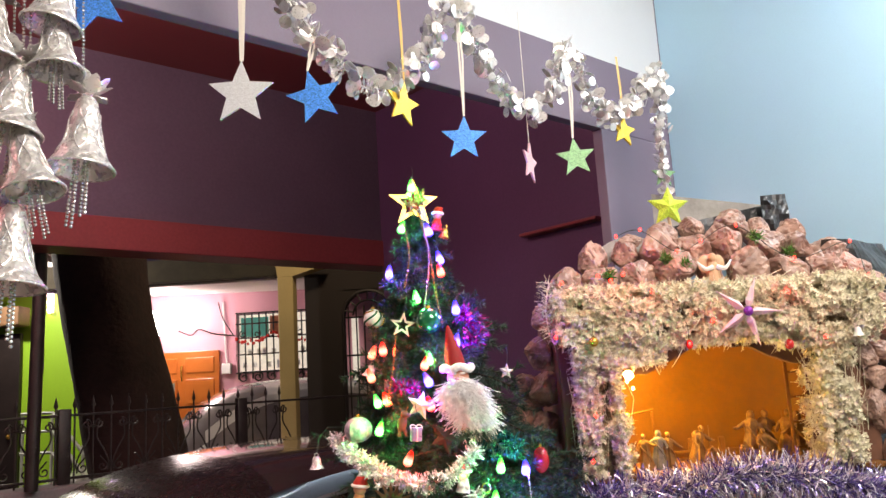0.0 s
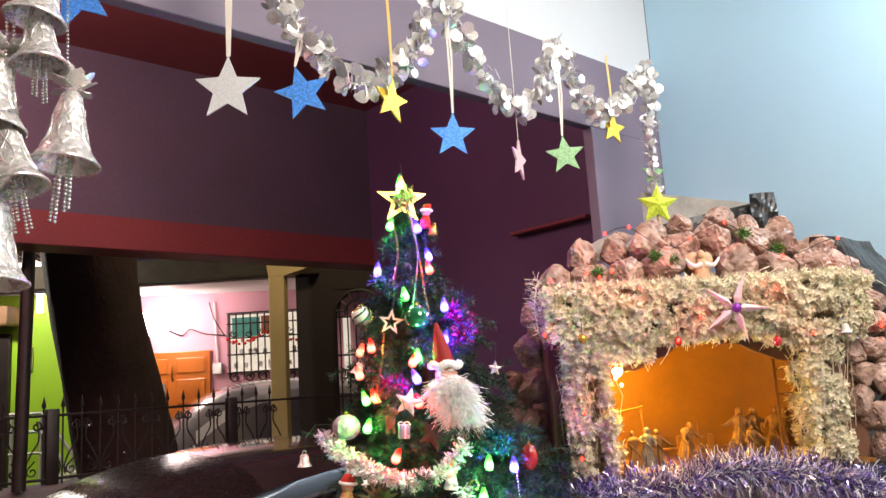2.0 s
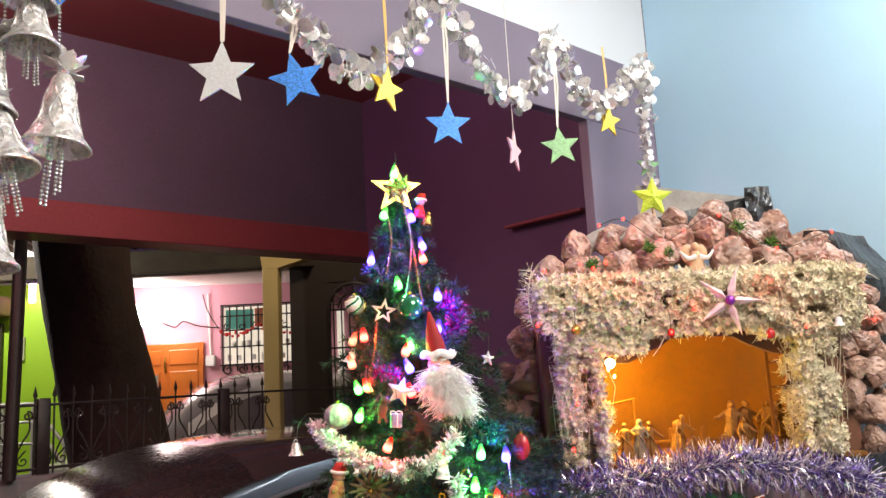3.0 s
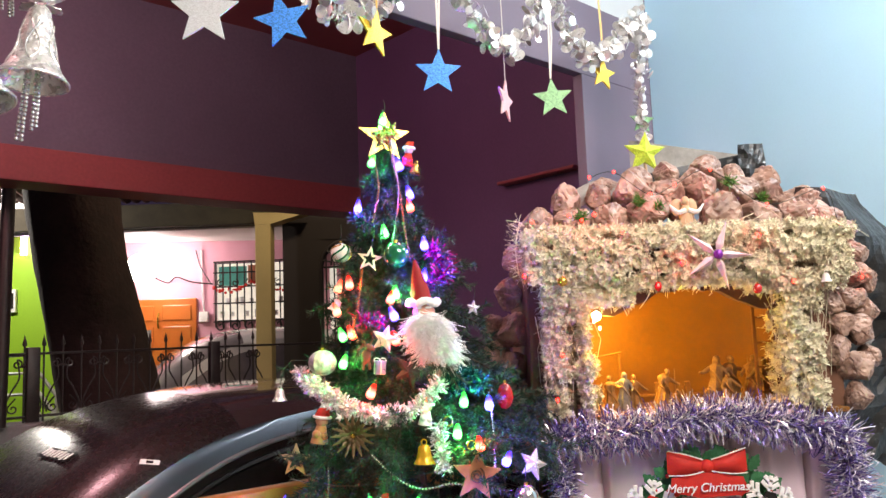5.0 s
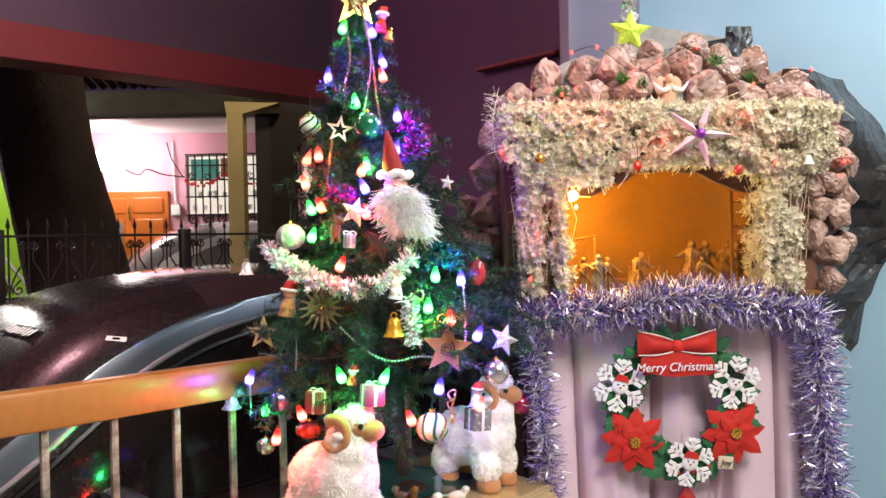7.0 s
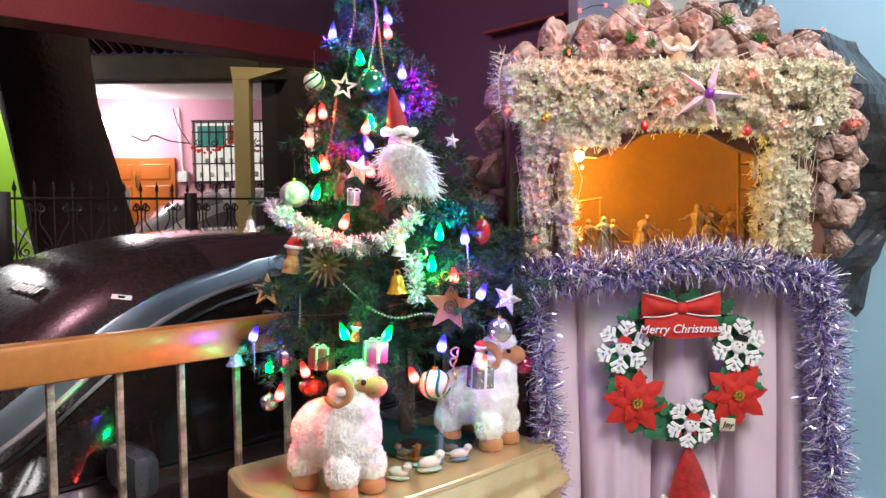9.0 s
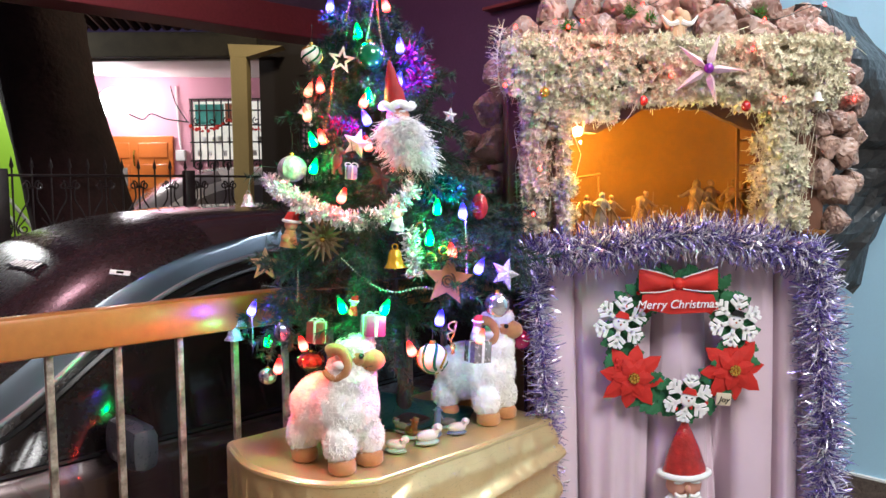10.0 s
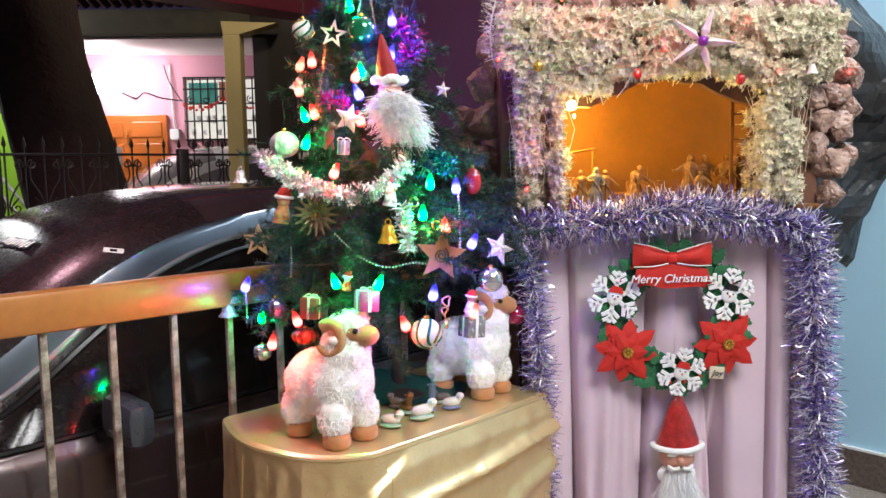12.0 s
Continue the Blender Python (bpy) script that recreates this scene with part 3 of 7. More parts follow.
# ---- pink house across the street ----
def pink_house():
    root = thing("pink_house", pose(-2.6, 10.5, GROUND), "pink house with a brightly lit white porch ceiling", "house")
    wall = Geo()
    x0, x1, z0, z1 = -6.2, -0.2, GROUND, 3.1
    wx0, wx1, wz0, wz1 = -2.70, -1.50, 1.66, 2.46
    wbox(x0, wx0, 10.5, 10.7, z0, z1, geo=wall)
    wbox(wx1, x1, 10.5, 10.7, z0, z1, geo=wall)
    wbox(wx0, wx1, 10.5, 10.7, z0, wz0, geo=wall)
    wbox(wx0, wx1, 10.5, 10.7, wz1, z1, geo=wall)
    part("wall", wall, PINK_WALL, root, "pink painted wall", False, True)
    soffit = Geo().add([(-6.2, 8.0, 2.53), (-1.3, 8.0, 2.53), (-1.3, 10.5, 2.72), (-6.2, 10.5, 2.80),
                        (-6.2, 8.0, 2.66), (-1.3, 8.0, 2.70), (-1.3, 10.5, 2.90), (-6.2, 10.5, 2.95)],
                       [(3, 2, 1, 0), (4, 5, 6, 7), (0, 1, 5, 4), (1, 2, 6, 5), (2, 3, 7, 6), (3, 0, 4, 7)])
    part("porch_ceiling", soffit, HOUSE_WHITE, root, "white porch ceiling", False, True)
    part("porch_beam", wbox(-6.2, -1.3, 7.82, 7.998, 2.545, 2.78, 0.01), TRUNK, root, "", False, True)
    roof = Geo()
    for i in range(60):
        roof.lathe([(0.05, -0.3), (0.06, 0.3)], pose(-6.2 + 0.1 * i, 7.7, 2.93, 78, 0, 0), 8)
    part("roof_tiles", roof, material("roof_tile", (0.10, 0.04, 0.035), 0.7, spread=0.3, rand=0.3), root, "dark red roof tiles", True, True)
    pil = wbox(-1.513, -1.362, 7.6, 7.8, GROUND, 2.50, 0.008)
    pil.add([(-1.513, 7.6, 2.5), (-1.362, 7.6, 2.5), (-1.02, 7.6, 2.60), (-1.53, 7.6, 2.62), (-1.513, 7.8, 2.5), (-1.362, 7.8, 2.5), (-1.02, 7.8, 2.60),
             (-1.53, 7.8, 2.62)], [(0, 1, 2, 3), (7, 6, 5, 4), (1, 0, 4, 5), (2, 1, 5, 6), (3, 2, 6, 7), (0, 3, 7, 4)])
    part("pillar", pil, YELLOW_PILLAR, root, "yellow painted pillar with a flared head", False, True)
    win = part("window", wbox(wx0 + 0.02, wx1 - 0.02, 10.60, 10.62, wz0 + 0.02, wz1 - 0.02), WINDOW_LIT, root, "lit window behind a black iron grille", False, True)
    grille = Geo()
    for i in range(13):
        x = wx0 + 0.03 + i * 0.095
        wbox(x - 0.008, x + 0.008, 10.48, 10.5, wz0 - 0.08, wz1, geo=grille)
    for z in (wz0, wz0 + 0.24, wz0 + 0.46, wz0 + 0.65, wz1 - 0.005):
        wbox(wx0, wx1, 10.475, 10.495, z - 0.009, z + 0.009, geo=grille)
    for i in range(6):
        grille.tube([p + Vector((wx0 + 0.1 + 0.19 * i, 10.48, 1.60)) for p in scroll(1.2, 0.015, 0.07, 1 if i % 2 else -1)], 0.01, 5)
        grille.tube([p + Vector((wx0 + 0.1 + 0.19 * i, 10.47, 2.17)) for p in scroll(1.2, 0.012, 0.05, 1 if i % 2 else -1)], 0.008, 5)
    part("grille", grille, IRON, win, "", True, True)
    part("cloth", wbox(wx0 + 0.05, wx0 + 0.42, 10.57, 10.59, wz1 - 0.32, wz1 - 0.06, 0.004), TEAL_PANE, win, "teal cloth in the window", False, True)
    part("cloth", wbox(wx0 + 0.44, wx0 + 0.66, 10.57, 10.59, wz1 - 0.30, wz1 - 0.05, 0.004), CORAL_WOOD, win, "orange cloth in the window", False, True)
    bunting, rng = Geo(), random.Random(12)
    for i in range(26):
        a = i / 25
        bunting.ball((wx0 + 0.02 + 0.95 * a, 10.44, 2.11 - 0.05 * math.sin(a * 9) + rng.uniform(-0.03, 0.03)), (rng.uniform(0.012, 0.03), 0.012, rng.uniform(0.015, 0.035)), 6, 4)
    part("bunting", bunting, RED, win, "red paper bunting", True, True)
    rng = random.Random(4)
    for i in range(16):
        shelf = Geo().box((wx0 + 0.1 + 0.065 * i, 10.56, 1.70 + rng.choice((0, 0.17)) + 0.06), (0.05, 0.03, 0.06 + 0.06 * rng.random()), None, 0.004)
        part("packet", shelf, WHITE_FELT, win, "", False, True)
    door = part("double_door", wbox(-3.95, -2.915, 10.44, 10.5, 0.4, 1.985, 0.01), ORANGE_WOOD, root, "orange varnished wooden double door", False, True)
    for x in (-3.66, -3.17):
        for z0_, z1_ in ((1.70, 1.90), (1.30, 1.62), (0.7, 1.2)):
            part("panel", wbox(x - 0.19, x + 0.19, 10.425, 10.445, z0_, z1_, 0.012), ORANGE_WOOD, door, "", False, True)
    part("pane", wbox(-3.82, -3.50, 10.418, 10.428, 1.34, 1.58), material("door_pane", (0.30, 0.28, 0.30), 0.1, spread=0.5, scale=14), door, "grey glass pane", False, True)
    part("handle", Geo().tube([(-3.40, 10.41, 1.6), (-3.40, 10.38, 1.66), (-3.40, 10.38, 1.76), (-3.40, 10.41, 1.8)], 0.012, 6), GOLD, door, "", True, True)
    part("meter_box", wbox(-2.88, -2.76, 10.42, 10.5, 1.66, 1.80, 0.01), TRIM_WHITE, root, "white electric meter box", False, True)
    part("conduit", Geo().tube(smooth_path([(-2.86, 10.47, 2.62), (-2.85, 10.47, 2.3), (-2.83, 10.47, 1.9), (-2.82, 10.47, 1.8)], 4), 0.012, 6), TRIM_WHITE, root, "", True, True)
    part("cable", Geo().tube(smooth_path([(-3.55, 10.45, 2.32), (-3.3, 10.45, 2.2), (-3.18, 10.45, 2.27), (-2.98, 10.45, 2.20), (-2.7, 10.45, 2.16)], 6), 0.009, 5), IRON, root, "drooping black cable", True, True)
    part("cable", Geo().tube(smooth_path([(-2.92, 10.45, 2.62), (-2.86, 10.45, 2.4), (-2.72, 10.45, 2.16)], 6), 0.008, 5), IRON, root, "", True, True)
    part("lamp_globe", Geo().ball((-3.47, 10.0, 2.36), 0.19, 18, 11), BULB["house"], root, "glaring white porch bulb", True, True)
    part("floor_slab", wbox(-6.2, -0.2, 7.7, 10.5, GROUND, 0.0), CONCRETE, root, "", False, True)


pink_house()


def dark_house():
    root = thing("dark_house", pose(0.5, 8.2, GROUND), "house front coloured near-black as if unlit, with an arched iron gate", "house")
    # the front's night shade comes from its wall colour
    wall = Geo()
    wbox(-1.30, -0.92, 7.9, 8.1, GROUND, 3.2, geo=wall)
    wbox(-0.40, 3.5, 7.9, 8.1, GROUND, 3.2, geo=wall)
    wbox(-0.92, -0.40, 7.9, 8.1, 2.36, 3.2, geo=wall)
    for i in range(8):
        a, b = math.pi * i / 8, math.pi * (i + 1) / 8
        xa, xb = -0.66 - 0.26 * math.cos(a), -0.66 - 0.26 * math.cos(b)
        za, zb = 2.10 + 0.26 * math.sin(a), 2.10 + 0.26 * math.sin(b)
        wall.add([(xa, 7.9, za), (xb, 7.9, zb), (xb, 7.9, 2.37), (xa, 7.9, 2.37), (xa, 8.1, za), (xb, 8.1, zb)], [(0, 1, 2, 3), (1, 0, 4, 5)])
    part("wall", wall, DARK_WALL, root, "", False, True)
    gate = Geo()
    arch = [Vector((-0.66 - 0.25 * math.cos(math.pi * i / 14), 7.86, 2.10 + 0.25 * math.sin(math.pi * i / 14))) for i in range(15)]
    gate.tube([(-0.91, 7.86, GROUND)] + arch + [(-0.41, 7.86, GROUND)], 0.014, 6)
    gate.tube([Vector((-0.66 + (p.x + 0.66) * 0.6, p.y, 2.10 + (p.z - 2.10) * 0.6)) for p in arch], 0.01, 5)
    for i in range(7):
        a = math.pi * (i + 0.5) / 7
        c, s = math.cos(a), math.sin(a)
        gate.tube([(-0.66 - 0.15 * c, 7.86, 2.10 + 0.15 * s), (-0.66 - 0.25 * c, 7.86, 2.10 + 0.25 * s)], 0.008, 5)
    for i in range(6):
        gate.tube([(-0.86 + 0.08 * i, 7.86, GROUND), (-0.86 + 0.08 * i, 7.86, 2.2)], 0.008, 5)
    for z in (1.3, 1.7, 2.08):
        gate.tube([(-0.91, 7.86, z), (-0.41, 7.86, z)], 0.01, 5)
    part("gate", gate, IRON, root, "arched black iron gate", True, True)
    part("hall_wall", wbox(-1.3, 0.4, 9.2, 9.3, GROUND, 3.0), PINK_WALL, root, "pink hall wall behind the gate", False, True)
    part("strip_window", wbox(-0.98, -0.90, 9.1, 9.12, 1.2, 2.2), WINDOW_LIT, root, "tall lit strip window", False, True)


dark_house()


def green_house():
    root = thing("lime_house", pose(-4.3, 8.2, GROUND), "lime green house with a dark doorway", "house")
    part("wall", wbox(-7.5, -3.42, 8.2, 8.4, GROUND, 2.75), GREEN_WALL, root, "", False, True)
    part("roof", wbox(-7.6, -3.4, 7.9, 8.5, 2.75, 2.9, 0.01), HOUSE_WHITE, root, "white roof slab", False, True)
    d = part("door", wbox(-5.2, -4.32, 8.14, 8.2, GROUND, 2.15, 0.01), material("dark_door", (0.03, 0.02, 0.018), 0.4, spread=0.4), root, "dark wooden door", False, True)
    part("canopy", wbox(-5.3, -4.25, 7.95, 8.2, 2.22, 2.42, 0.02), material("brown_canopy", (0.25, 0.13, 0.06), 0.6), root, "brown door canopy", False, True)
    part("door_handle", Geo().ball((-4.4, 8.12, 1.1), 0.03, 8, 6), GOLD, d, "", True, True)
    part("picture", wbox(-4.22, -4.10, 8.16, 8.2, 1.76, 2.0, 0.004), TRIM_WHITE, root, "white framed picture", False, True)
    part("picture_print", wbox(-4.20, -4.12, 8.152, 8.162, 1.80, 1.96), IRON, root, "", False, True)
    part("switch_plate", wbox(-3.80, -3.71, 8.18, 8.2, 1.63, 1.70, 0.004), TRIM_WHITE, root, "white switch plate", False, True)
    g = Geo()
    rng = random.Random(9)
    for i in range(30):
        a = rng.random()
        g.ball((-3.75 + 0.16 * rng.random(), 8.12, 1.86 + 0.5 * a), (0.035, 0.02, 0.03), 6, 4)
    part("wall_hanging", g, material("orange_paper", (0.6, 0.16, 0.02), 0.6, rand=0.3), root, "orange paper wall hanging", True, True)
    rail = Geo()
    for z0, z1 in ((1.32, 0.7), (1.15, 0.5), (0.95, 0.3)):
        rail.tube([(-4.0, 7.6, z0), (-3.7, 7.6, z0), (-3.15, 7.6, z1 - 0.1)], 0.018, 6)
    for x in (-3.98, -3.7, -3.4):
        rail.tube([(x, 7.6, GROUND), (x, 7.6, 1.3 if x < -3.6 else 1.0)], 0.016, 6)
    part("stair_rail", rail, material("white_rail", (0.6, 0.6, 0.55), 0.4), root, "pale metal stair rail", True, True)
    part("light_tube", Geo().tube([(-4.02, 8.15, 2.62), (-4.02, 8.15, 2.35)], 0.03, 8), BULB["violet"], root, "violet white light", True, True)


green_house()


# ---- cars ----
def car_skin(stations):
    """Rings of a car body: each station is x, half width, sill, belt, rail width, rail height, roof height."""
    rings = []
    for x, w, sill, belt, rw, rz, top in stations:
        half = [(0.0, sill), (w * 0.86, sill), (w * 0.985, sill + 0.10), (w, sill + 0.30), (w * 0.99, belt - 0.12), (w * 0.955, belt - 0.02), (w * 0.94, belt),
                (rw, rz), (rw * 0.93, rz + (top - rz) * 0.45), (rw * 0.72, rz + (top - rz) * 0.80), (rw * 0.38, rz + (top - rz) * 0.96), (0.0, top)]
        ring = [Vector((x, y, z)) for y, z in half] + [Vector((x, -y, z)) for y, z in half[-2:0:-1]]
        rings.append(ring)
    return rings


def build_car(root, stations, glass_rows, paint, pane, screen, band):
    """A body lofted smoothly through the stations, split into paint, panes and the painted frame over the side windows."""
    rings, sub = car_skin(stations), 6
    fine = []
    lines = [smooth_path([r[j] for r in rings], sub) for j in range(12)]
    for i in range(len(lines[0])):
        half = smooth_path([line[i] for line in lines], 4)
        fine.append(half + [Vector((p.x, -p.y, p.z)) for p in half[-2:0:-1]])
    n = len(fine[0])
    geos = {k: Geo() for k in ("body", "windscreen", "rear_window", "side_window", "side_window_far", "cant_rail", "cant_rail_far")}
    flat = [p for r in fine for p in r]
    for k in geos:
        geos[k].v = [tuple(p) for p in flat]
    for i in range(len(fine) - 1):
        row = i // sub
        for j in range(n):
            near = j < n // 2
            jj = j if near else n - 1 - j
            seg, step = jj // 4, jj % 4
            key = "body"
            if row in glass_rows and seg == 6:
                key = "side_window" if near else "side_window_far"
            elif row in glass_rows and seg == 7 and step < 3:
                key = "cant_rail" if near else "cant_rail_far"
            elif row in screen[0] and seg >= 7:
                key = "windscreen"
            elif row in screen[1] and seg >= 7:
                key = "rear_window"
            geos[key].f.append((i * n + j, i * n + (j + 1) % n, (i + 1) * n + (j + 1) % n, (i + 1) * n + j))
    geos["body"].f.append(tuple(range(n)))
    geos["body"].f.append(tuple((len(fine) - 1) * n + j for j in range(n - 1, -1, -1)))
    for key, g in geos.items():
        name = key.replace("_far", "")
        me = mesh_of(name, g, paint if name == "body" else band if name == "cant_rail" else pane)
        bm = bmesh.new()
        bm.from_mesh(me)
        bmesh.ops.delete(bm, geom=[v for v in bm.verts if not v.link_faces], context="VERTS")
        bmesh.ops.recalc_face_normals(bm, faces=bm.faces[:])
        bm.to_mesh(me)
        bm.free()
        ob = new(name, me)
        ob.parent = root
    return rings


def wheel(root, x, y, r):
    hub = part("wheel", Geo().lathe([(r * 0.55, -0.09), (r * 0.97, -0.09), (r, -0.04), (r, 0.04), (r * 0.97, 0.09), (r * 0.55, 0.09)], pose(0, 0, 0, 90), 28), RUBBER, root, "", m=pose(x, y, r))
    part("rim", Geo().lathe([(0.0, 0.06), (r * 0.3, 0.07), (r * 0.56, 0.03), (r * 0.6, 0.09)], pose(0, 0, 0, 90), 20), CAR_SILVER, hub)


STATIONS = [(1.98, 0.50, 0.25, 0.50, 0.42, 0.56, 0.58), (1.90, 0.70, 0.20, 0.62, 0.60, 0.68, 0.71), (1.55, 0.82, 0.18, 0.80, 0.68, 0.83, 0.87),
            (1.0, 0.85, 0.18, 0.90, 0.70, 0.92, 1.03), (0.62, 0.855, 0.18, 0.945, 0.745, 0.97, 1.17), (0.34, 0.855, 0.18, 0.95, 0.73, 1.11, 1.41),
            (0.04, 0.855, 0.18, 0.955, 0.69, 1.31, 1.575), (-0.32, 0.855, 0.18, 0.96, 0.655, 1.462, 1.65), (-0.80, 0.855, 0.18, 0.97, 0.645, 1.525, 1.675),
            (-1.30, 0.85, 0.18, 0.98, 0.635, 1.52, 1.655), (-1.62, 0.84, 0.2, 1.0, 0.61, 1.44, 1.57), (-1.86, 0.80, 0.22, 1.0, 0.60, 1.10, 1.18), (-1.93, 0.66, 0.3, 0.85, 0.52, 0.9, 0.93)]


def dark_car():
    root = thing("dark_car", porch(0.24, 1.25, GROUND, 180), "glossy dark hatchback parked beyond the railing", "car")
    rings = build_car(root, STATIONS, {4, 5, 6, 7, 8, 9, 10}, CAR_PAINT, CAR_GLASS, ({4, 5, 6}, {10}), CAR_STEEL)
    for ob in root.children:
        if ob.name.startswith("windscreen"):
            ob.data.materials[0] = CAR_SCREEN
    for k in (1, -1):
        cant = [r[7] if k == 1 else r[len(r) - 7] for r in rings[4:11]]
        cant = [p + Vector((0, 0.004 * k, 0.002)) for p in cant]
        part("window_moulding", Geo().tube(smooth_path(cant, 5), 0.009, 8), CAR_SILVER, root, "bright pillar and roof moulding")
        part("pillar_trim", Geo().tube(smooth_path([p + Vector((0.0, 0.012 * k, -0.045)) for p in cant], 5), 0.012, 6), BLACK, root)
        belt = [(r[6] if k == 1 else r[len(r) - 6]) + Vector((0, 0.004 * k, 0)) for r in rings[4:11]]
        part("belt_trim", Geo().tube(smooth_path(belt, 4), 0.010, 6), BLACK, root)
        part("door_gap", Geo().tube([(-0.62, 0.815 * k, 0.955), (-0.62, 0.862 * k, 0.55), (-0.62, 0.85 * k, 0.25)], 0.004, 4), BLACK, root)
        part("door_handle", Geo().box((-0.50, 0.865 * k, 0.82), (0.16, 0.025, 0.028), None, 0.01), CAR_PAINT, root)
        part("centre_pillar", Geo().tube([(-0.66, 0.81 * k, 0.96), (-0.70, 0.665 * k, 1.49)], 0.028, 6), BLACK, root)
        mirror = part("door_mirror", Geo().box((0, 0, 0), (0.09, 0.225, 0.135), None, 0.042), MIRROR_GREY, root, "silver grey door mirror", m=pose(0.12, 0.95 * k, 1.01))
        part("mirror_stalk", Geo().tube([(0.0, -0.05 * k, -0.03), (0.03, -0.12 * k, -0.07)], 0.02, 6), BLACK, mirror)
        for x in (1.28, -1.25):
            wheel(root, x, 0.77 * k, 0.30)
        part("headlight", Geo().ball((1.78, 0.62 * k, 0.66), (0.13, 0.10, 0.07), 12, 8), glass("lamp_glass", (0.9, 0.9, 0.9)), root)
    lean = Vector((0.448, 0.10, 0.888))
    across = (Vector((-0.024, 0.159, -0.006))).normalized()
    up = lean.cross(across)
    face = Matrix((across, up, lean)).transposed().to_4x4()
    sticker = part("sticker", Geo().box((0, 0, 0), (0.20, 0.052, 0.001)), CAR_GLASS, root, "windscreen sticker with a row of pale lettering", False, m=Matrix.Translation((0.196, 0.300, 1.489)) @ face)
    for i in range(8):
        part("letter_bar", Geo().box((-0.084 + 0.024 * i, 0, 0.0015), (0.015, 0.036, 0.001), pose(0, 0, 0, 0, 0, 4 * (i % 3 - 1))), STICKER, sticker, "", False)
    lean = Vector((0.18, 0.575, 0.798)).normalized()
    across = Vector((-0.037, 0.02, -0.006)).normalized()
    face = Matrix((across, lean.cross(across), lean)).transposed().to_4x4()
    tag = part("sticker", Geo().box((0, 0, 0), (0.062, 0.022, 0.001)), TRIM_WHITE, root, "small white sticker with a dark bar", False, m=Matrix.Translation((0.006, 0.618, 1.466)) @ face)
    part("print_bar", Geo().box((0, 0, 0.001), (0.022, 0.010, 0.001)), BLACK, tag, "", False)


dark_car()


def white_car():
    root = thing("white_car", pose(-2.40, 8.95, GROUND, 0, 0, 205), "white hatchback parked in the lit house porch", "car")
    build_car(root, [(x, w, a, b + 0.30, rw, rz + 0.30, top + 0.36) for x, w, a, b, rw, rz, top in STATIONS], {5, 6, 7, 8, 9}, WHITE_CAR, DUSTY_GLASS, ({4, 5, 6}, {10}), WHITE_CAR)
    for x in (1.28, -1.25):
        for k in (1, -1):
            wheel(root, x, 0.77 * k, 0.30)
    part("tail_lamp", Geo().box((1.93, -0.5, 0.75), (0.05, 0.14, 0.09), None, 0.02), BULB["tiny_red"], root, "lit red lamp")
    part("number_plate", Geo().box((1.985, 0.0, 0.60), (0.02, 0.3, 0.09), None, 0.004), TRIM_WHITE, root)


white_car()


def merged(name, pieces, label, category, m=None, group="", smooth=True):
    """One plain mesh of several materials, for toys and figures."""
    me = bpy.data.meshes.new(name)
    vs, fs, idx = [], [], []
    for k, (g, mat) in enumerate(pieces):
        n = len(vs)
        vs += g.v
        fs += [tuple(n + i for i in f) for f in g.f]
        idx += [k] * len(g.f)
        me.materials.append(mat)
    me.from_pydata(vs, [], fs)
    me.polygons.foreach_set("material_index", idx)
    me.polygons.foreach_set("use_smooth", [smooth] * len(fs))
    me.update()
    if smooth:
        me.set_sharp_from_angle(angle=radians(50))
    ob = new(name, me)
    if m is not None:
        ob.matrix_basis = m
    return tagged(ob, label, category, group) if label else ob


def rock_geo(r, seed):
    """A crumpled paper ball: rounded, with flat facets and narrow creases."""
    rng = random.Random(seed)
    bm = bmesh.new()
    bmesh.ops.create_icosphere(bm, subdivisions=4, radius=1.0)
    cuts = [(rand_dir(rng), rng.uniform(0.62, 0.90)) for _ in range(22)]
    off = Vector((seed * 3.1, seed * 1.7, 0))
    sx = (rng.uniform(0.92, 1.15), rng.uniform(0.88, 1.1), rng.uniform(0.82, 1.0))
    for v in bm.verts:
        p = v.co.copy()
        for d, h in cuts:
            k = p.dot(d)
            if k > h:
                p -= d * (k - h) * 0.97
        a, b, c = noise.noise(p * 1.7 + off), noise.noise(p * 2.9 - off), noise.noise(p * 4.6 + off * 2)
        p *= 1 + 0.10 * noise.noise(p * 1.3 - off) - 0.10 * math.exp(-(a / 0.05) ** 2) - 0.09 * math.exp(-(b / 0.05) ** 2) - 0.07 * math.exp(-(c / 0.06) ** 2)
        v.co = Vector((p.x * sx[0], p.y * sx[1], p.z * sx[2])) * r
    bm.verts.index_update()
    g = Geo().add([v.co.copy() for v in bm.verts], [[v.index for v in f.verts] for f in bm.faces])
    bm.free()
    return g


ARCH = ((0.60, 1.372), (0.64, 1.372), (0.70, 1.379), (0.75, 1.401), (0.826, 1.437), (0.90, 1.449), (0.995, 1.440), (1.054, 1.418), (1.106, 1.388), (1.175, 1.380))


def arch_z(x):
    """Height of the stable opening's wavy upper edge."""
    return float(np.interp(x, [p[0] for p in ARCH], [p[1] for p in ARCH])) + 0.004 * math.sin(x * 70)


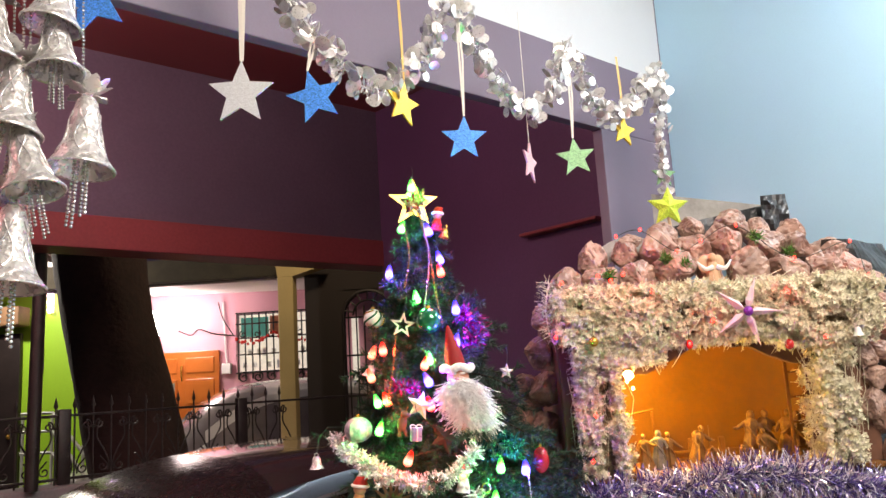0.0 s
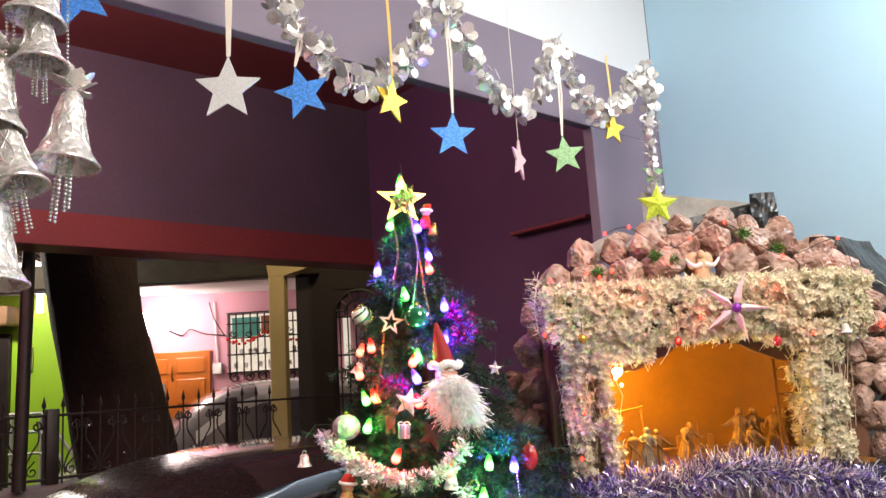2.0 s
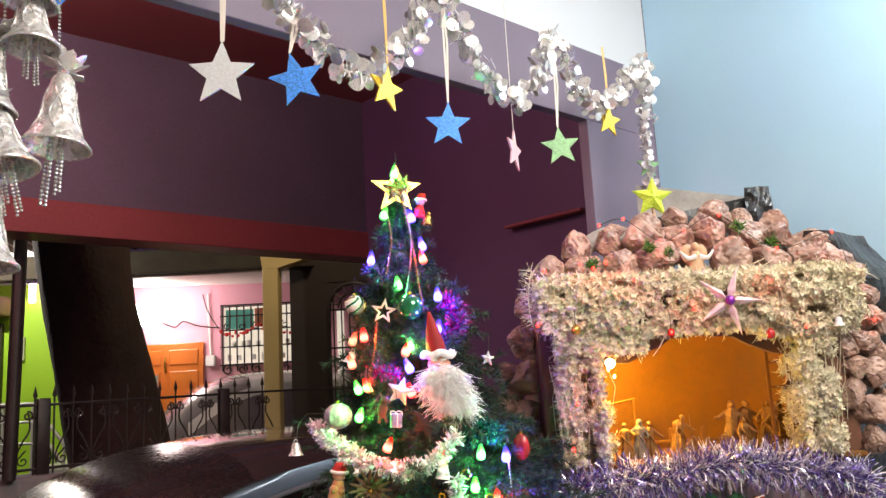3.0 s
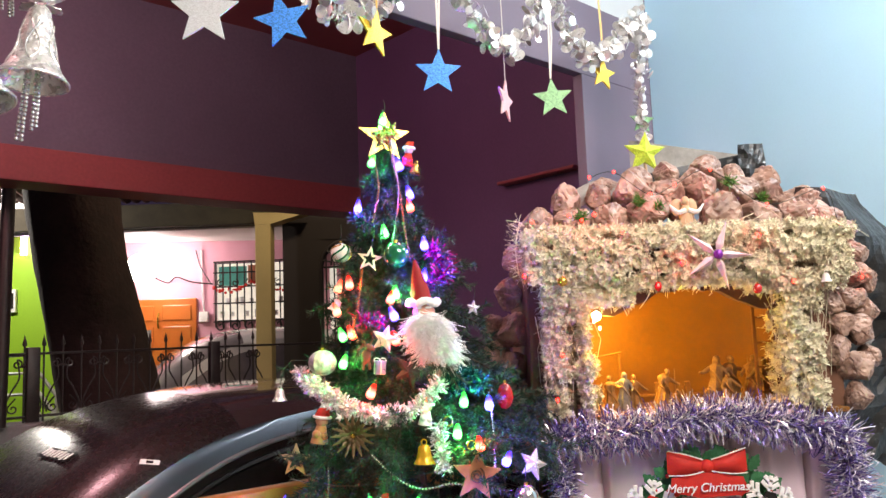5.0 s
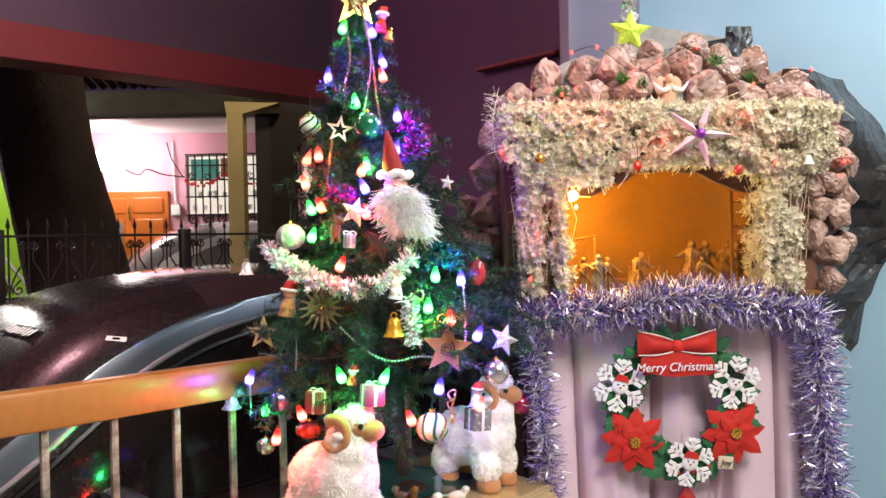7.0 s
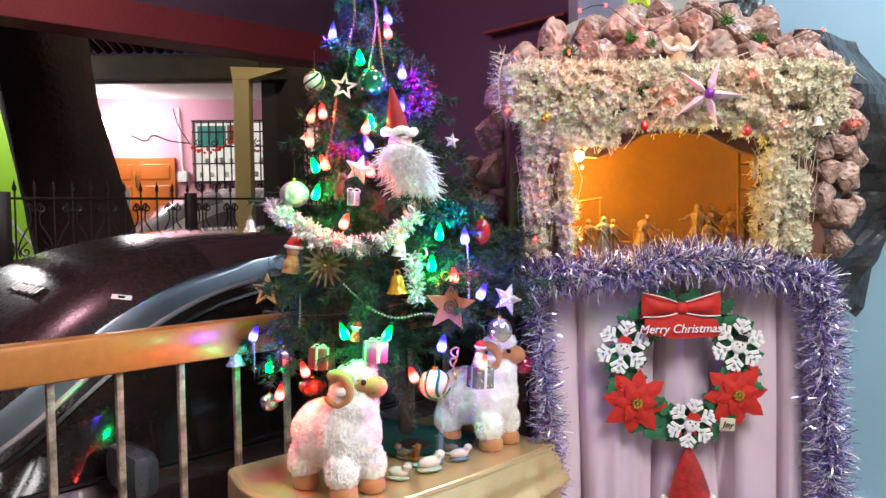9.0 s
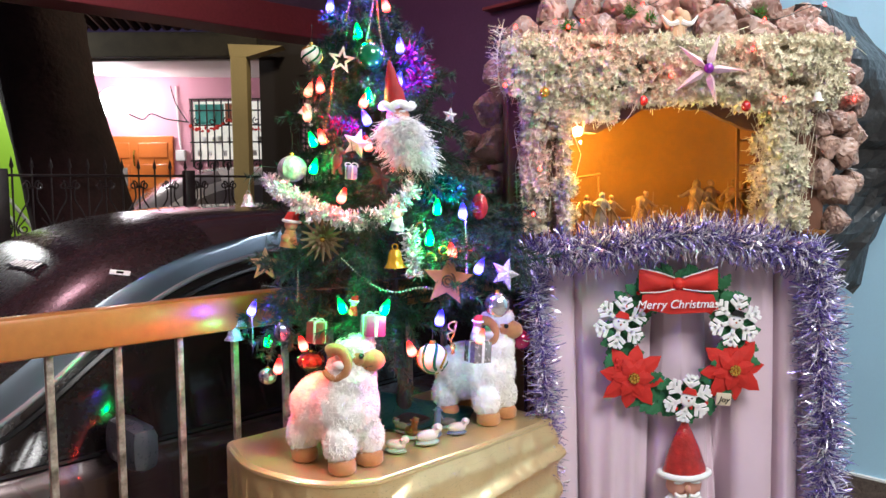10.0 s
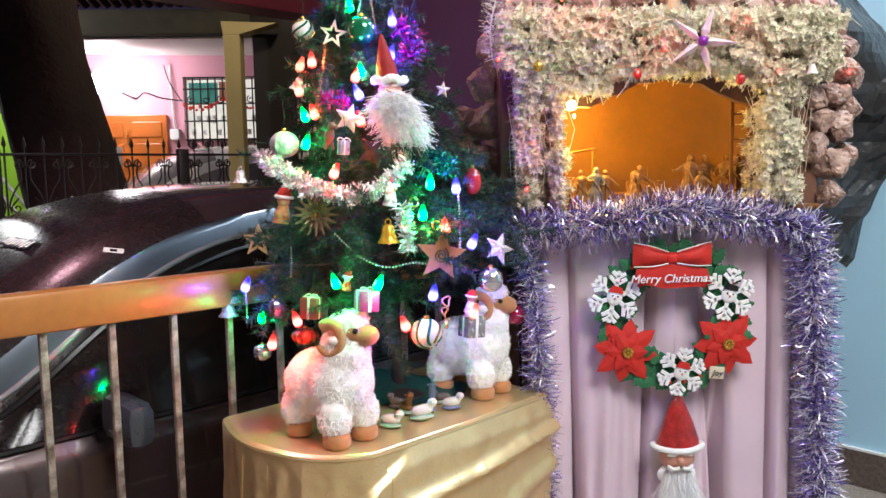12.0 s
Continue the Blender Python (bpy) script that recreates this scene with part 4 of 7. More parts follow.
def rosettes(geo, boxes, count, size, seed, bare=0.0):
    """Dried flower heads: little rosettes of pale bracts on thin stems, in clumps with gaps between."""
    rng = random.Random(seed)
    sizes = [(b[1] - b[0]) * (b[5] - b[4]) for b in boxes]
    made = 0
    while made < count:
        b = rng.choices(boxes, sizes)[0]
        p = Vector((rng.uniform(b[0], b[1]), 0, rng.uniform(b[4], b[5])))
        lump = noise.noise(Vector((p.x * 19, seed, p.z * 19))) + 0.5 * noise.noise(Vector((p.x * 47, seed, p.z * 47)))
        if lump < bare - 0.15 * rng.random():
            continue
        made += 1
        front = b[2] - 0.034 * lump
        p.y = rng.uniform(front, b[3])
        d = (rand_dir(rng) * 0.9 + Vector((0, -1.0, 0.1))).normalized()
        u = d.orthogonal().normalized()
        w = d.cross(u)
        turn, n = rng.uniform(0, 6.28), rng.randint(5, 8)
        base = p - d * rng.uniform(0.02, 0.04)
        side = w * 0.0007
        k = len(geo.v)
        geo.v += [tuple(base - side), tuple(base + side), tuple(p + side), tuple(p - side)]
        geo.f.append((k, k + 1, k + 2, k + 3))
        for i in range(n):
            a = turn + 6.283 * i / n + rng.uniform(-0.3, 0.3)
            r = (u * math.cos(a) + w * math.sin(a) + d * rng.uniform(0.1, 0.9)).normalized()
            l, h = size * rng.uniform(0.6, 1.35), size * rng.uniform(0.16, 0.26)
            t = r.cross(d)
            t = t.normalized() * h if t.length > 1e-4 else u * h
            mid = p + r * l * 0.55 + d * 0.0012
            k = len(geo.v)
            geo.v += [tuple(p), tuple(mid + t), tuple(p + r * l), tuple(mid - t)]
            geo.f += [(k, k + 1, k + 2), (k, k + 2, k + 3)]
    return geo


def stable():
    root = thing("nativity_stable", pose(0.90, 2.62, 1.09), "straw-thatched nativity stable with crumpled brown paper rocks", "nativity stable")
    panel, n = Geo(), 40
    for i in range(n):
        x0, x1 = 0.44 + 0.92 * i / n, 0.44 + 0.92 * (i + 1) / n
        b0 = arch_z(x0) if 0.60 < x0 < 1.175 else 1.09
        b1 = arch_z(x1) if 0.60 < x1 < 1.175 else 1.09
        lo = max(b0, b1) if (b0 == 1.09) != (b1 == 1.09) else None
        b0, b1 = (lo, lo) if lo else (b0, b1)
        panel.add([(x0, 2.34, b0), (x1, 2.34, b1), (x1, 2.34, 1.60), (x0, 2.34, 1.60), (x0, 2.37, b0), (x1, 2.37, b1), (x1, 2.37, 1.60), (x0, 2.37, 1.60)],
                  [(0, 1, 2, 3), (7, 6, 5, 4), (1, 0, 4, 5), (3, 2, 6, 7)])
    part("front_board", panel, STABLE_DARK, root, "brown board with an arched opening", False, True)
    def back(u, v):
        a = math.pi * u
        return (0.885 - 0.36 * math.cos(a) + 0.004 * noise.noise(Vector((u * 9, v * 6, 0))), 2.40 + 0.28 * math.sin(a) ** 0.8 + 0.006 * noise.noise(Vector((u * 7, v * 5, 3))), 1.09 + 0.46 * v)
    part("back_wall", Geo().sheet(back, 40, 12), STABLE_WALL, root, "curved ochre back wall glowing in lamplight", True, True)
    part("stable_floor", wbox(0.47, 1.345, 2.29, 2.90, 1.075, 1.09, 0.003), STABLE_WALL, root, "", False, True)
    part("roof_board", wbox(0.44, 1.36, 2.34, 2.86, 1.60, 1.615, 0.003), STABLE_DARK, root, "", False, True)
    for x in (0.45, 1.345):
        part("side_board", wbox(x - 0.008, x + 0.008, 2.36, 2.86, 1.09, 1.60, 0.002), STABLE_DARK, root, "", False, True)
    roof = [(0.420, 1.375, 2.235, 2.32, 1.475, 1.615), (0.44, 1.36, 2.26, 2.42, 1.60, 1.640), (0.47, 0.735, 2.24, 2.30, 1.405, 1.48), (1.06, 1.36, 2.245, 2.30, 1.43, 1.48), (0.62, 1.10, 2.25, 2.31, 1.45, 1.48)]
    thatch = rosettes(Geo(), roof, 8600, 0.0132, 5, -0.34)
    part("thatch", thatch, STRAW, root, "pale dry straw and moss thatch", False, True)["kind"] = "stuff"
    legs = [(0.470, 0.600, 2.255, 2.33, 1.095, 1.46), (1.160, 1.275, 2.255, 2.33, 1.095, 1.46)]
    for k, b in enumerate(legs):
        part("straw_post", rosettes(Geo(), [b], 1500, 0.0130, 6 + k, -0.16), STRAW, root, "", False, True)["kind"] = "stuff"
    part("straw_post", rosettes(Geo(), [(1.165, 1.205, 2.36, 2.40, 1.10, 1.37), (0.615, 0.65, 2.38, 2.44, 1.10, 1.26)], 330, 0.0125, 19, -0.2), STRAW, root, "", False, True)["kind"] = "stuff"
    # lumpy backing sheets in the darker straw, painting shade into the gaps
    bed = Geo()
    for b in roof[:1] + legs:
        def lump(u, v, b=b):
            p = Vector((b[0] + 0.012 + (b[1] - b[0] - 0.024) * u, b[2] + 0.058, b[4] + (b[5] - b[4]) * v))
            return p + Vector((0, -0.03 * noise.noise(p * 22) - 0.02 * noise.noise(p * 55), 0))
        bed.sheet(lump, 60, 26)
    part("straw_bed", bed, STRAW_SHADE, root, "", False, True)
    stalks, rng = Geo(), random.Random(8)
    for i in range(90):
        left = i % 2
        x = rng.uniform(0.46, 0.60) if left else rng.uniform(1.155, 1.29)
        y, z = rng.uniform(2.25, 2.33), rng.uniform(1.10, 1.25)
        h = rng.uniform(0.12, 0.30)
        stalks.tube([(x, y, z), (x + rng.uniform(-0.03, 0.03), y, z + h * 0.5), (x + rng.uniform(-0.05, 0.05), y - 0.01, z + h)], 0.0008, 4, None, False)
    for i in range(70):
        x, y, z = rng.uniform(0.42, 1.38), 2.235, rng.uniform(1.44, 1.63)
        d = rand_dir(rng) * rng.uniform(0.03, 0.09)
        stalks.tube([(x, y, z), (x + d.x * 0.5, y - 0.012, z + d.z * 0.5), (x + d.x, y, z + d.z)], 0.0011, 4, None, False)
    ob = part("loose_straw", stalks, STRAW, root, "", False, True)
    ob["kind"] = "stuff"
    shapes = [mesh_of("rock", rock_geo(1.0, k), ROCK, False) for k in range(9)]
    spots = []
    for row, (z, y, x0, x1, count, r) in enumerate(((1.675, 2.42, 0.49, 1.40, 9, 0.069), (1.755, 2.50, 0.59, 1.36, 8, 0.070), (1.825, 2.57, 0.76, 1.28, 6, 0.067))):
        for i in range(count):
            x = x0 + (x1 - x0) * i / (count - 1)
            crown = 0.03 * math.sin(math.pi * i / (count - 1))
            spots.append((x + rng.uniform(-0.014, 0.014), y + rng.uniform(-0.02, 0.02), z + crown + rng.uniform(-0.012, 0.012) - 0.02, r * rng.uniform(0.8, 1.22)))
    spots += [(1.405, 2.44, 1.655, 0.060), (1.455, 2.44, 1.615, 0.056), (1.47, 2.42, 1.55, 0.055), (1.455, 2.40, 1.475, 0.056), (1.40, 2.36, 1.40, 0.046), (1.435, 2.37, 1.405, 0.044),
              (1.365, 2.33, 1.33, 0.044), (1.425, 2.34, 1.31, 0.054), (1.395, 2.33, 1.20, 0.060), (1.39, 2.32, 1.115, 0.045), (1.36, 2.35, 1.47, 0.046), (1.50, 2.43, 1.46, 0.05), (1.345, 2.33, 1.25, 0.048), (1.465, 2.38, 1.36, 0.05), (1.455, 2.36, 1.23, 0.045), (1.345, 2.34, 1.39, 0.045),
              (0.43, 2.50, 1.58, 0.06), (0.40, 2.52, 1.46, 0.06), (0.41, 2.50, 1.34, 0.065), (0.40, 2.52, 1.22, 0.07), (0.43, 2.48, 1.13, 0.06), (0.36, 2.56, 1.36, 0.05), (0.35, 2.56, 1.26, 0.06), (0.37, 2.54, 1.14, 0.06)]
    for i, (x, y, z, r) in enumerate(spots):
        ob = new("rock", shapes[i % len(shapes)])
        ob.parent = root
        ob.matrix_basis = pose(x - 0.90, y - 2.62, z - 1.09, rng.uniform(0, 360), rng.uniform(0, 360), rng.uniform(0, 360)) @ Matrix.Diagonal((r, r, r, 1))
    moss = Geo()
    for x, y, z in ((0.80, 2.38, 1.72), (1.10, 2.42, 1.78), (1.20, 2.42, 1.725), (0.62, 2.37, 1.68), (0.86, 2.38, 1.70)):
        k = Geo()
        for _ in range(90):
            d = (rand_dir(rng) + Vector((0, -0.4, 0.6))).normalized() * rng.uniform(0.015, 0.035)
            s = d.cross(rand_dir(rng)).normalized() * 0.0022
            a = Vector((x, y, z)) + rand_dir(rng) * 0.012
            n = len(k.v)
            k.v += [tuple(a - s), tuple(a + s), tuple(a + d)]
            k.f += [(n, n + 1, n + 2)]
        part("moss_tuft", k, MOSS, root, "bright green moss tuft", False, True)
    def crumple(x, y, z, k=0.02):
        p = Vector((x, y, z))
        return Vector((x, y, z)) + Vector((0.3, 1, 0.3)) * (k * noise.noise(p * 9) + k * 0.7 * abs(noise.noise(p * 17)))
    def sheet_right(u, v):
        z = 0.955 + 0.81 * v
        edge = 1.63 + 0.16 * math.sin(math.pi * min(1, max(0, (v - 0.0) * 1.05))) ** 0.7 + 0.03 * noise.noise(Vector((v * 9, 0, 1)))
        if v < 0.06:
            z -= 0.10 * u
        x = 1.33 + (edge - 1.33) * u
        return crumple(x, 2.50 + 0.10 * u - 0.05 * math.sin(v * 7 + u * 4), z, 0.035)
    part("black_paper", Geo().sheet(sheet_right, 14, 26), FOIL, root, "crumpled glossy black paper sheet", False, True)
    def sheet_low(u, v):
        return crumple(1.31 + 0.32 * u * (0.55 + 0.45 * v), 2.45 + 0.05 * u, 0.80 + 0.30 * v + 0.05 * u * (1 - v), 0.035)
    part("black_paper", Geo().sheet(sheet_low, 9, 8), FOIL, root, "", False, True)
    def sheet_top(u, v):
        x = 0.99 + 0.41 * u
        return crumple(x, 2.93 + 0.03 * u, 1.82 + (0.10 + 0.075 * u) * v, 0.024)
    part("black_paper", Geo().sheet(sheet_top, 14, 7), FOIL, root, "", False, True)
    part("black_paper", Geo().sheet(lambda u, v: crumple(1.335 + 0.10 * u, 2.90, 1.85 + 0.165 * v, 0.05), 8, 9), FOIL, root, "", False, True)
    part("grey_board", Geo().sheet(lambda u, v: crumple(0.95 + 0.52 * u, 3.0 + 0.02 * u, 1.78 + (0.29 - 0.08 * u) * v, 0.006), 8, 4), GREY_BOARD, root, "grey backing board", False, True)
    part("grey_board", Geo().sheet(lambda u, v: crumple(0.64 + 0.20 * u, 2.58 - 0.08 * v, 1.80 - 0.07 * v + 0.035 * math.sin(u * 3.1), 0.01), 6, 4), GREY_BOARD, root, "", False, True)
    part("lamp_bulb", Geo().ball((0.628, 2.29, 1.376), 0.014, 12, 8), BULB["stable"], root, "glowing yellow bulb", True, True)
    ladder = Geo()
    for x in (1.138, 1.198):
        ladder.box((x, 2.42, 1.24), (0.010, 0.010, 0.31), None, 0.002)
    for k in range(4):
        ladder.box((1.168, 2.42, 1.13 + 0.075 * k), (0.065, 0.006, 0.006), None, 0.001)
    part("ladder", ladder, STABLE_WALL, root, "small wooden ladder", False, True)
    rack = Geo()
    rack.tube([(0.655, 2.52, 1.10), (0.655, 2.52, 1.235)], 0.004, 5).tube([(0.755, 2.55, 1.10), (0.750, 2.55, 1.255)], 0.004, 5).tube([(0.64, 2.52, 1.245), (0.755, 2.55, 1.262)], 0.004, 5)
    for k in range(4):
        rack.box((0.78 + 0.10 * k, 2.60, 1.125), (0.018, 0.012, 0.07), None, 0.003)
    rack.box((0.93, 2.60, 1.118), (0.34, 0.008, 0.010), None, 0.002)
    part("little_fence", rack, STABLE_WALL, root, "little wooden fence", False, True)


stable()


def figurine(x, y, h, mat, seed, bow=0.0, arm=0):
    rng = random.Random(seed)
    g = Geo()
    w = h * 0.17
    sway = rng.uniform(-7, 7)
    g.lathe([(0.0, 0.0), (w * 1.15, 0.0), (w * 1.22, h * 0.03), (w * 0.92, h * 0.26), (w * 0.70, h * 0.46), (w * 0.62, h * 0.53), (w * 0.80, h * 0.66), (w * 0.86, h * 0.74), (w * 0.55, h * 0.80), (w * 0.22, h * 0.825), (0.0, h * 0.84)],
            pose(0, 0, 0, bow * 0.6, sway, 0), 20, 0.15, 7)
    top = pose(0, 0, 0, bow, sway, 0)
    g.ball((0, -w * 0.12, h * 0.895), (w * 0.34, w * 0.37, h * 0.068), 12, 8, top)
    if seed % 3 == 0:
        g.lathe([(w * 0.46, h * 0.80), (w * 0.44, h * 0.90), (w * 0.30, h * 0.965), (0.0, h * 0.99)], top @ pose(0, w * 0.12, 0), 12, 0.06, 5)
    else:
        g.ball((0, w * 0.06, h * 0.925), (w * 0.38, w * 0.38, h * 0.055), 12, 7, top)
    g.tube(smooth_path([(-w * 0.8, 0.0, h * 0.74), (-w * 0.2, -w * 0.75, h * 0.58), (w * 0.7, -w * 0.55, h * 0.36), (w * 0.9, 0.0, h * 0.18)], 4), w * 0.16, 6, top)
    for k in (-1, 1):
        reach, lift = (1.3, rng.uniform(-0.02, 0.14)) if arm == k else (0.35, 0.0)
        g.tube([(k * w * 0.75, 0, h * 0.72), (k * w * (1.0 + reach * 0.5), -w * 0.4, h * (0.57 + lift * 0.5)), (k * w * (0.5 + reach * 1.3), -w * (1.2 - reach * 0.4), h * (0.52 + lift))], [w * 0.30, w * 0.24, w * 0.13], 7, top)
    if arm == 1 and h > 0.12:
        g.tube([(w * 2.1, -w * 0.7, 0.0), (w * 2.2, -w * 0.7, h * 0.92)], w * 0.07, 5)
    merged("figurine", [(g, mat)], "small ochre plaster nativity figurine on the stable floor" if mat is FIGURE else "small grey plaster nativity figurine on the stable floor", "figurine",
           pose(x, y, 1.09, 0, 0, rng.uniform(-40, 40)), "nativity figurines")


for i, (x, y, h, grey, bow, arm) in enumerate((
        (1.045, 2.58, 0.155, 0, 0, -1), (1.105, 2.60, 0.155, 0, 8, 1), (1.150, 2.56, 0.155, 0, 0, 1), (1.185, 2.53, 0.150, 0, 10, -1), (1.075, 2.54, 0.105, 0, 14, 1),
        (0.865, 2.56, 0.125, 0, 16, 1), (0.725, 2.48, 0.118, 1, 0, -1), (0.765, 2.50, 0.110, 0, 6, 1), (0.690, 2.47, 0.110, 0, 0, 1), (0.905, 2.50, 0.065, 0, 25, -1),
        (0.985, 2.50, 0.06, 0, 18, 1), (1.012, 2.56, 0.062, 0, 12, 1))):
    figurine(x, y - 0.05, h, FIGURE_GREY if grey else FIGURE, i, bow, arm)


def paper_star():
    root = thing("folded_paper_star", pose(0.965, 2.215, 1.535), "pink and white folded paper star on the thatch", "star")
    for k in range(5):
        a = math.pi / 2 + 2 * math.pi * k / 5 - 0.35
        d, s = Vector((math.cos(a), 0, math.sin(a))), Vector((-math.sin(a), 0, math.cos(a)))
        l = 0.105
        g = Geo().add([(0, 0, 0), tuple(d * 0.030 + s * 0.012), tuple(d * l), tuple(d * 0.030 - s * 0.012), tuple(d * 0.028 + Vector((0, -0.016, 0))), tuple(d * 0.03 + Vector((0, 0.008, 0)))],
                      [(0, 1, 4), (1, 2, 4), (2, 3, 4), (3, 0, 4), (1, 0, 5), (2, 1, 5), (3, 2, 5), (0, 3, 5)])
        part("point", g, PENDANT_RED, root, "", False)
    part("centre", Geo().ball((0, -0.012, 0), (0.014, 0.011, 0.014), 12, 8), material("violet_foil", (0.22, 0.03, 0.35), 0.3, metal=0.4), root, "violet foil centre")


paper_star()


def tiny_lights():
    root = thing("red_light_string", pose(0.9, 2.3, 1.6), "string of tiny red lights over the rocks and thatch", "string lights")
    low = [(0.583, 2.24, 1.645), (0.443, 2.24, 1.645), (0.855, 2.225, 1.513), (0.783, 2.225, 1.453), (0.507, 2.24, 1.271), (0.488, 2.24, 1.149), (0.693, 2.225, 1.605), (0.414, 2.24, 1.492), (1.076, 2.225, 1.582), (1.164, 2.225, 1.45)]
    high = [(0.65, 2.40, 1.80), (0.731, 2.42, 1.82), (0.828, 2.38, 1.739), (0.911, 2.40, 1.77), (1.032, 2.42, 1.817), (1.192, 2.40, 1.70), (1.394, 2.37, 1.63), (1.441, 2.36, 1.464), (1.369, 2.40, 1.742)]
    low += [(0.62, 2.24, 1.66), (0.55, 2.25, 1.66), (0.60, 2.235, 1.36), (0.615, 2.235, 1.34)]
    low = [(x, y - 0.042, z) for x, y, z in low]
    high = [(x, y - 0.03, z) for x, y, z in high]
    for p in low + high:
        warm = p[0] < 0.63 and 1.3 < p[2] < 1.4
        bulb = part("bulb", Geo().ball(p, (0.0036, 0.0036, 0.0052), 8, 6), BULB["tiny_warm" if warm else "tiny_red"], root, "", True, True)
    for i, (x, y, z) in enumerate(low + high):
        if i % 2 == 0:
            lamp("tiny_red_light", "POINT", (x, y - 0.016, z), 0.05, (1.0, 0.04, 0.025), 0.006)
    part("wire", Geo().tube([p + Vector((0, 0.006, 0)) for p in smooth_path(sorted(high), 5)], 0.0012, 4), WIRE, root, "", True, True)


tiny_lights()


# ---- curtained table under the stable ----
def curtained_table():
    root = thing("curtained_table", pose(0.93, 2.6, 0.0), "table hidden behind a pleated lilac curtain", "table")
    part("tabletop", wbox(0.50, 1.38, 2.40, 2.95, 1.04, 1.075, 0.006), STABLE_DARK, root, "", False, True)
    def folds(x0, x1, seed):
        def fn(u, v):
            x = x0 + (x1 - x0) * u
            depth = (0.034 + 0.048 * v) * (0.85 + 0.5 * noise.noise(Vector((u * 4, 0, seed))))
            a = x * 27 + 1.8 * math.sin(x * 11 + seed) + 0.8 * v * math.sin(x * 7 + seed)
            w = 1.0 - 2.0 * abs(math.sin(a)) ** 0.75 + 0.25 * math.sin(x * 83 + 2 * math.sin(x * 23 + 2 * v) + seed) * (0.4 + v)
            return (x + 0.010 * v * math.sin(x * 40 + seed) + 0.014 * v * (u - 0.5), 2.345 - 0.012 * v + depth * w * (1.25 if w > 0 else 0.5), 1.055 - 1.045 * v)
        return fn
    part("curtain", Geo().sheet(folds(0.555, 0.936, 1.0), 190, 30), CURTAIN, root, "pleated lilac curtain", True, True)
    part("curtain", Geo().sheet(folds(0.944, 1.325, 4.0), 190, 30), CURTAIN, root, "", True, True)
    part("back_cloth", Geo().sheet(lambda u, v: (0.53 + 0.82 * u, 2.47 + 0.01 * math.sin(u * 40), 1.05 - 1.04 * v), 60, 4), CURTAIN, root, "", True, True)
    for x in (0.54, 1.34):
        for y in (2.52, 2.9):
            part("leg", wbox(x - 0.02, x + 0.02, y - 0.02, y + 0.02, 0.0, 1.04, 0.003), STABLE_DARK, root, "", False, True)


curtained_table()


def tinsel_garland(name, path, count, length, width, mats, label, seed, core=0.006):
    path = smooth_path(path, 8)
    root = thing(name, Matrix.Translation(path[len(path) // 2]), label, "tinsel garland")
    part("cord", Geo().tube(path, core, 6), mats[0], root, "", True, True)
    for k, (mat, share) in enumerate(zip(mats, (0.55, 0.45))):
        part("fringe", strands(Geo(), path, int(count * share), length, width, seed + k), mat, root, "", False, True)["kind"] = "stuff"


tinsel_garland("purple_tinsel_garland", [(0.47, 2.27, 1.02), (0.55, 2.26, 1.045), (0.70, 2.255, 1.05), (0.86, 2.25, 1.075), (0.95, 2.25, 1.085), (1.09, 2.255, 1.06), (1.22, 2.26, 1.04), (1.31, 2.27, 1.01)],
               5600, 0.070, 0.0024, (PURPLE_TINSEL, WHITE_TINSEL), "purple and silver tinsel along the stable's front edge", 11)
tinsel_garland("purple_tinsel_garland", [(1.315, 2.28, 1.02), (1.322, 2.275, 0.85), (1.335, 2.275, 0.62), (1.352, 2.275, 0.36), (1.365, 2.28, 0.10), (1.36, 2.28, 0.03)],
               5600, 0.072, 0.0024, (PURPLE_TINSEL, WHITE_TINSEL), "purple and silver tinsel hanging beside the curtain", 13)
tinsel_garland("purple_tinsel_garland", [(0.49, 2.30, 1.01), (0.512, 2.30, 0.90), (0.532, 2.30, 0.70), (0.54, 2.30, 0.45), (0.545, 2.30, 0.12), (0.545, 2.30, 0.03)],
               3600, 0.056, 0.0021, (PURPLE_TINSEL, WHITE_TINSEL), "purple and silver tinsel between curtain and bench", 15)


# ---- wreath ----
def text_geo(words, size, depth):
    curve = bpy.data.curves.new("lettering", "FONT")
    curve.body, curve.size, curve.extrude, curve.align_x, curve.shear = words, size, depth, "CENTER", 0.25
    ob = bpy.data.objects.new("lettering", curve)
    scene.collection.objects.link(ob)
    me = bpy.data.meshes.new_from_object(ob.evaluated_get(bpy.context.evaluated_depsgraph_get()))
    g = Geo().add([v.co.copy() for v in me.vertices], [tuple(p.vertices) for p in me.polygons])
    bpy.data.objects.remove(ob)
    bpy.data.curves.remove(curve)
    bpy.data.meshes.remove(me)
    return g


def leaf_outline(l, w, teeth=5):
    out = []
    for i in range(teeth * 2 + 1):
        t = i / (teeth * 2)
        k = w * math.sin(math.pi * min(1, 0.08 + 0.92 * t)) * (1.0 if i % 2 else 0.68)
        out.append((k, l * t))
    return out + [(-x, z) for x, z in out[-2:0:-1]]


def snowflake(geo, r, m):
    for k in range(6):
        a = m @ pose(0, 0, 0, 0, 60 * k, 0)
        geo.box((0, 0, r * 0.5), (r * 0.17, 0.005, r), a, 0.002)
        for z, l in ((0.50, 0.42), (0.76, 0.32)):
            for sgn in (1, -1):
                geo.box((0, 0, r * l * 0.5), (r * 0.16, 0.005, r * l), a @ pose(0, 0, r * z, 0, 52 * sgn, 0), 0.002)
    return geo


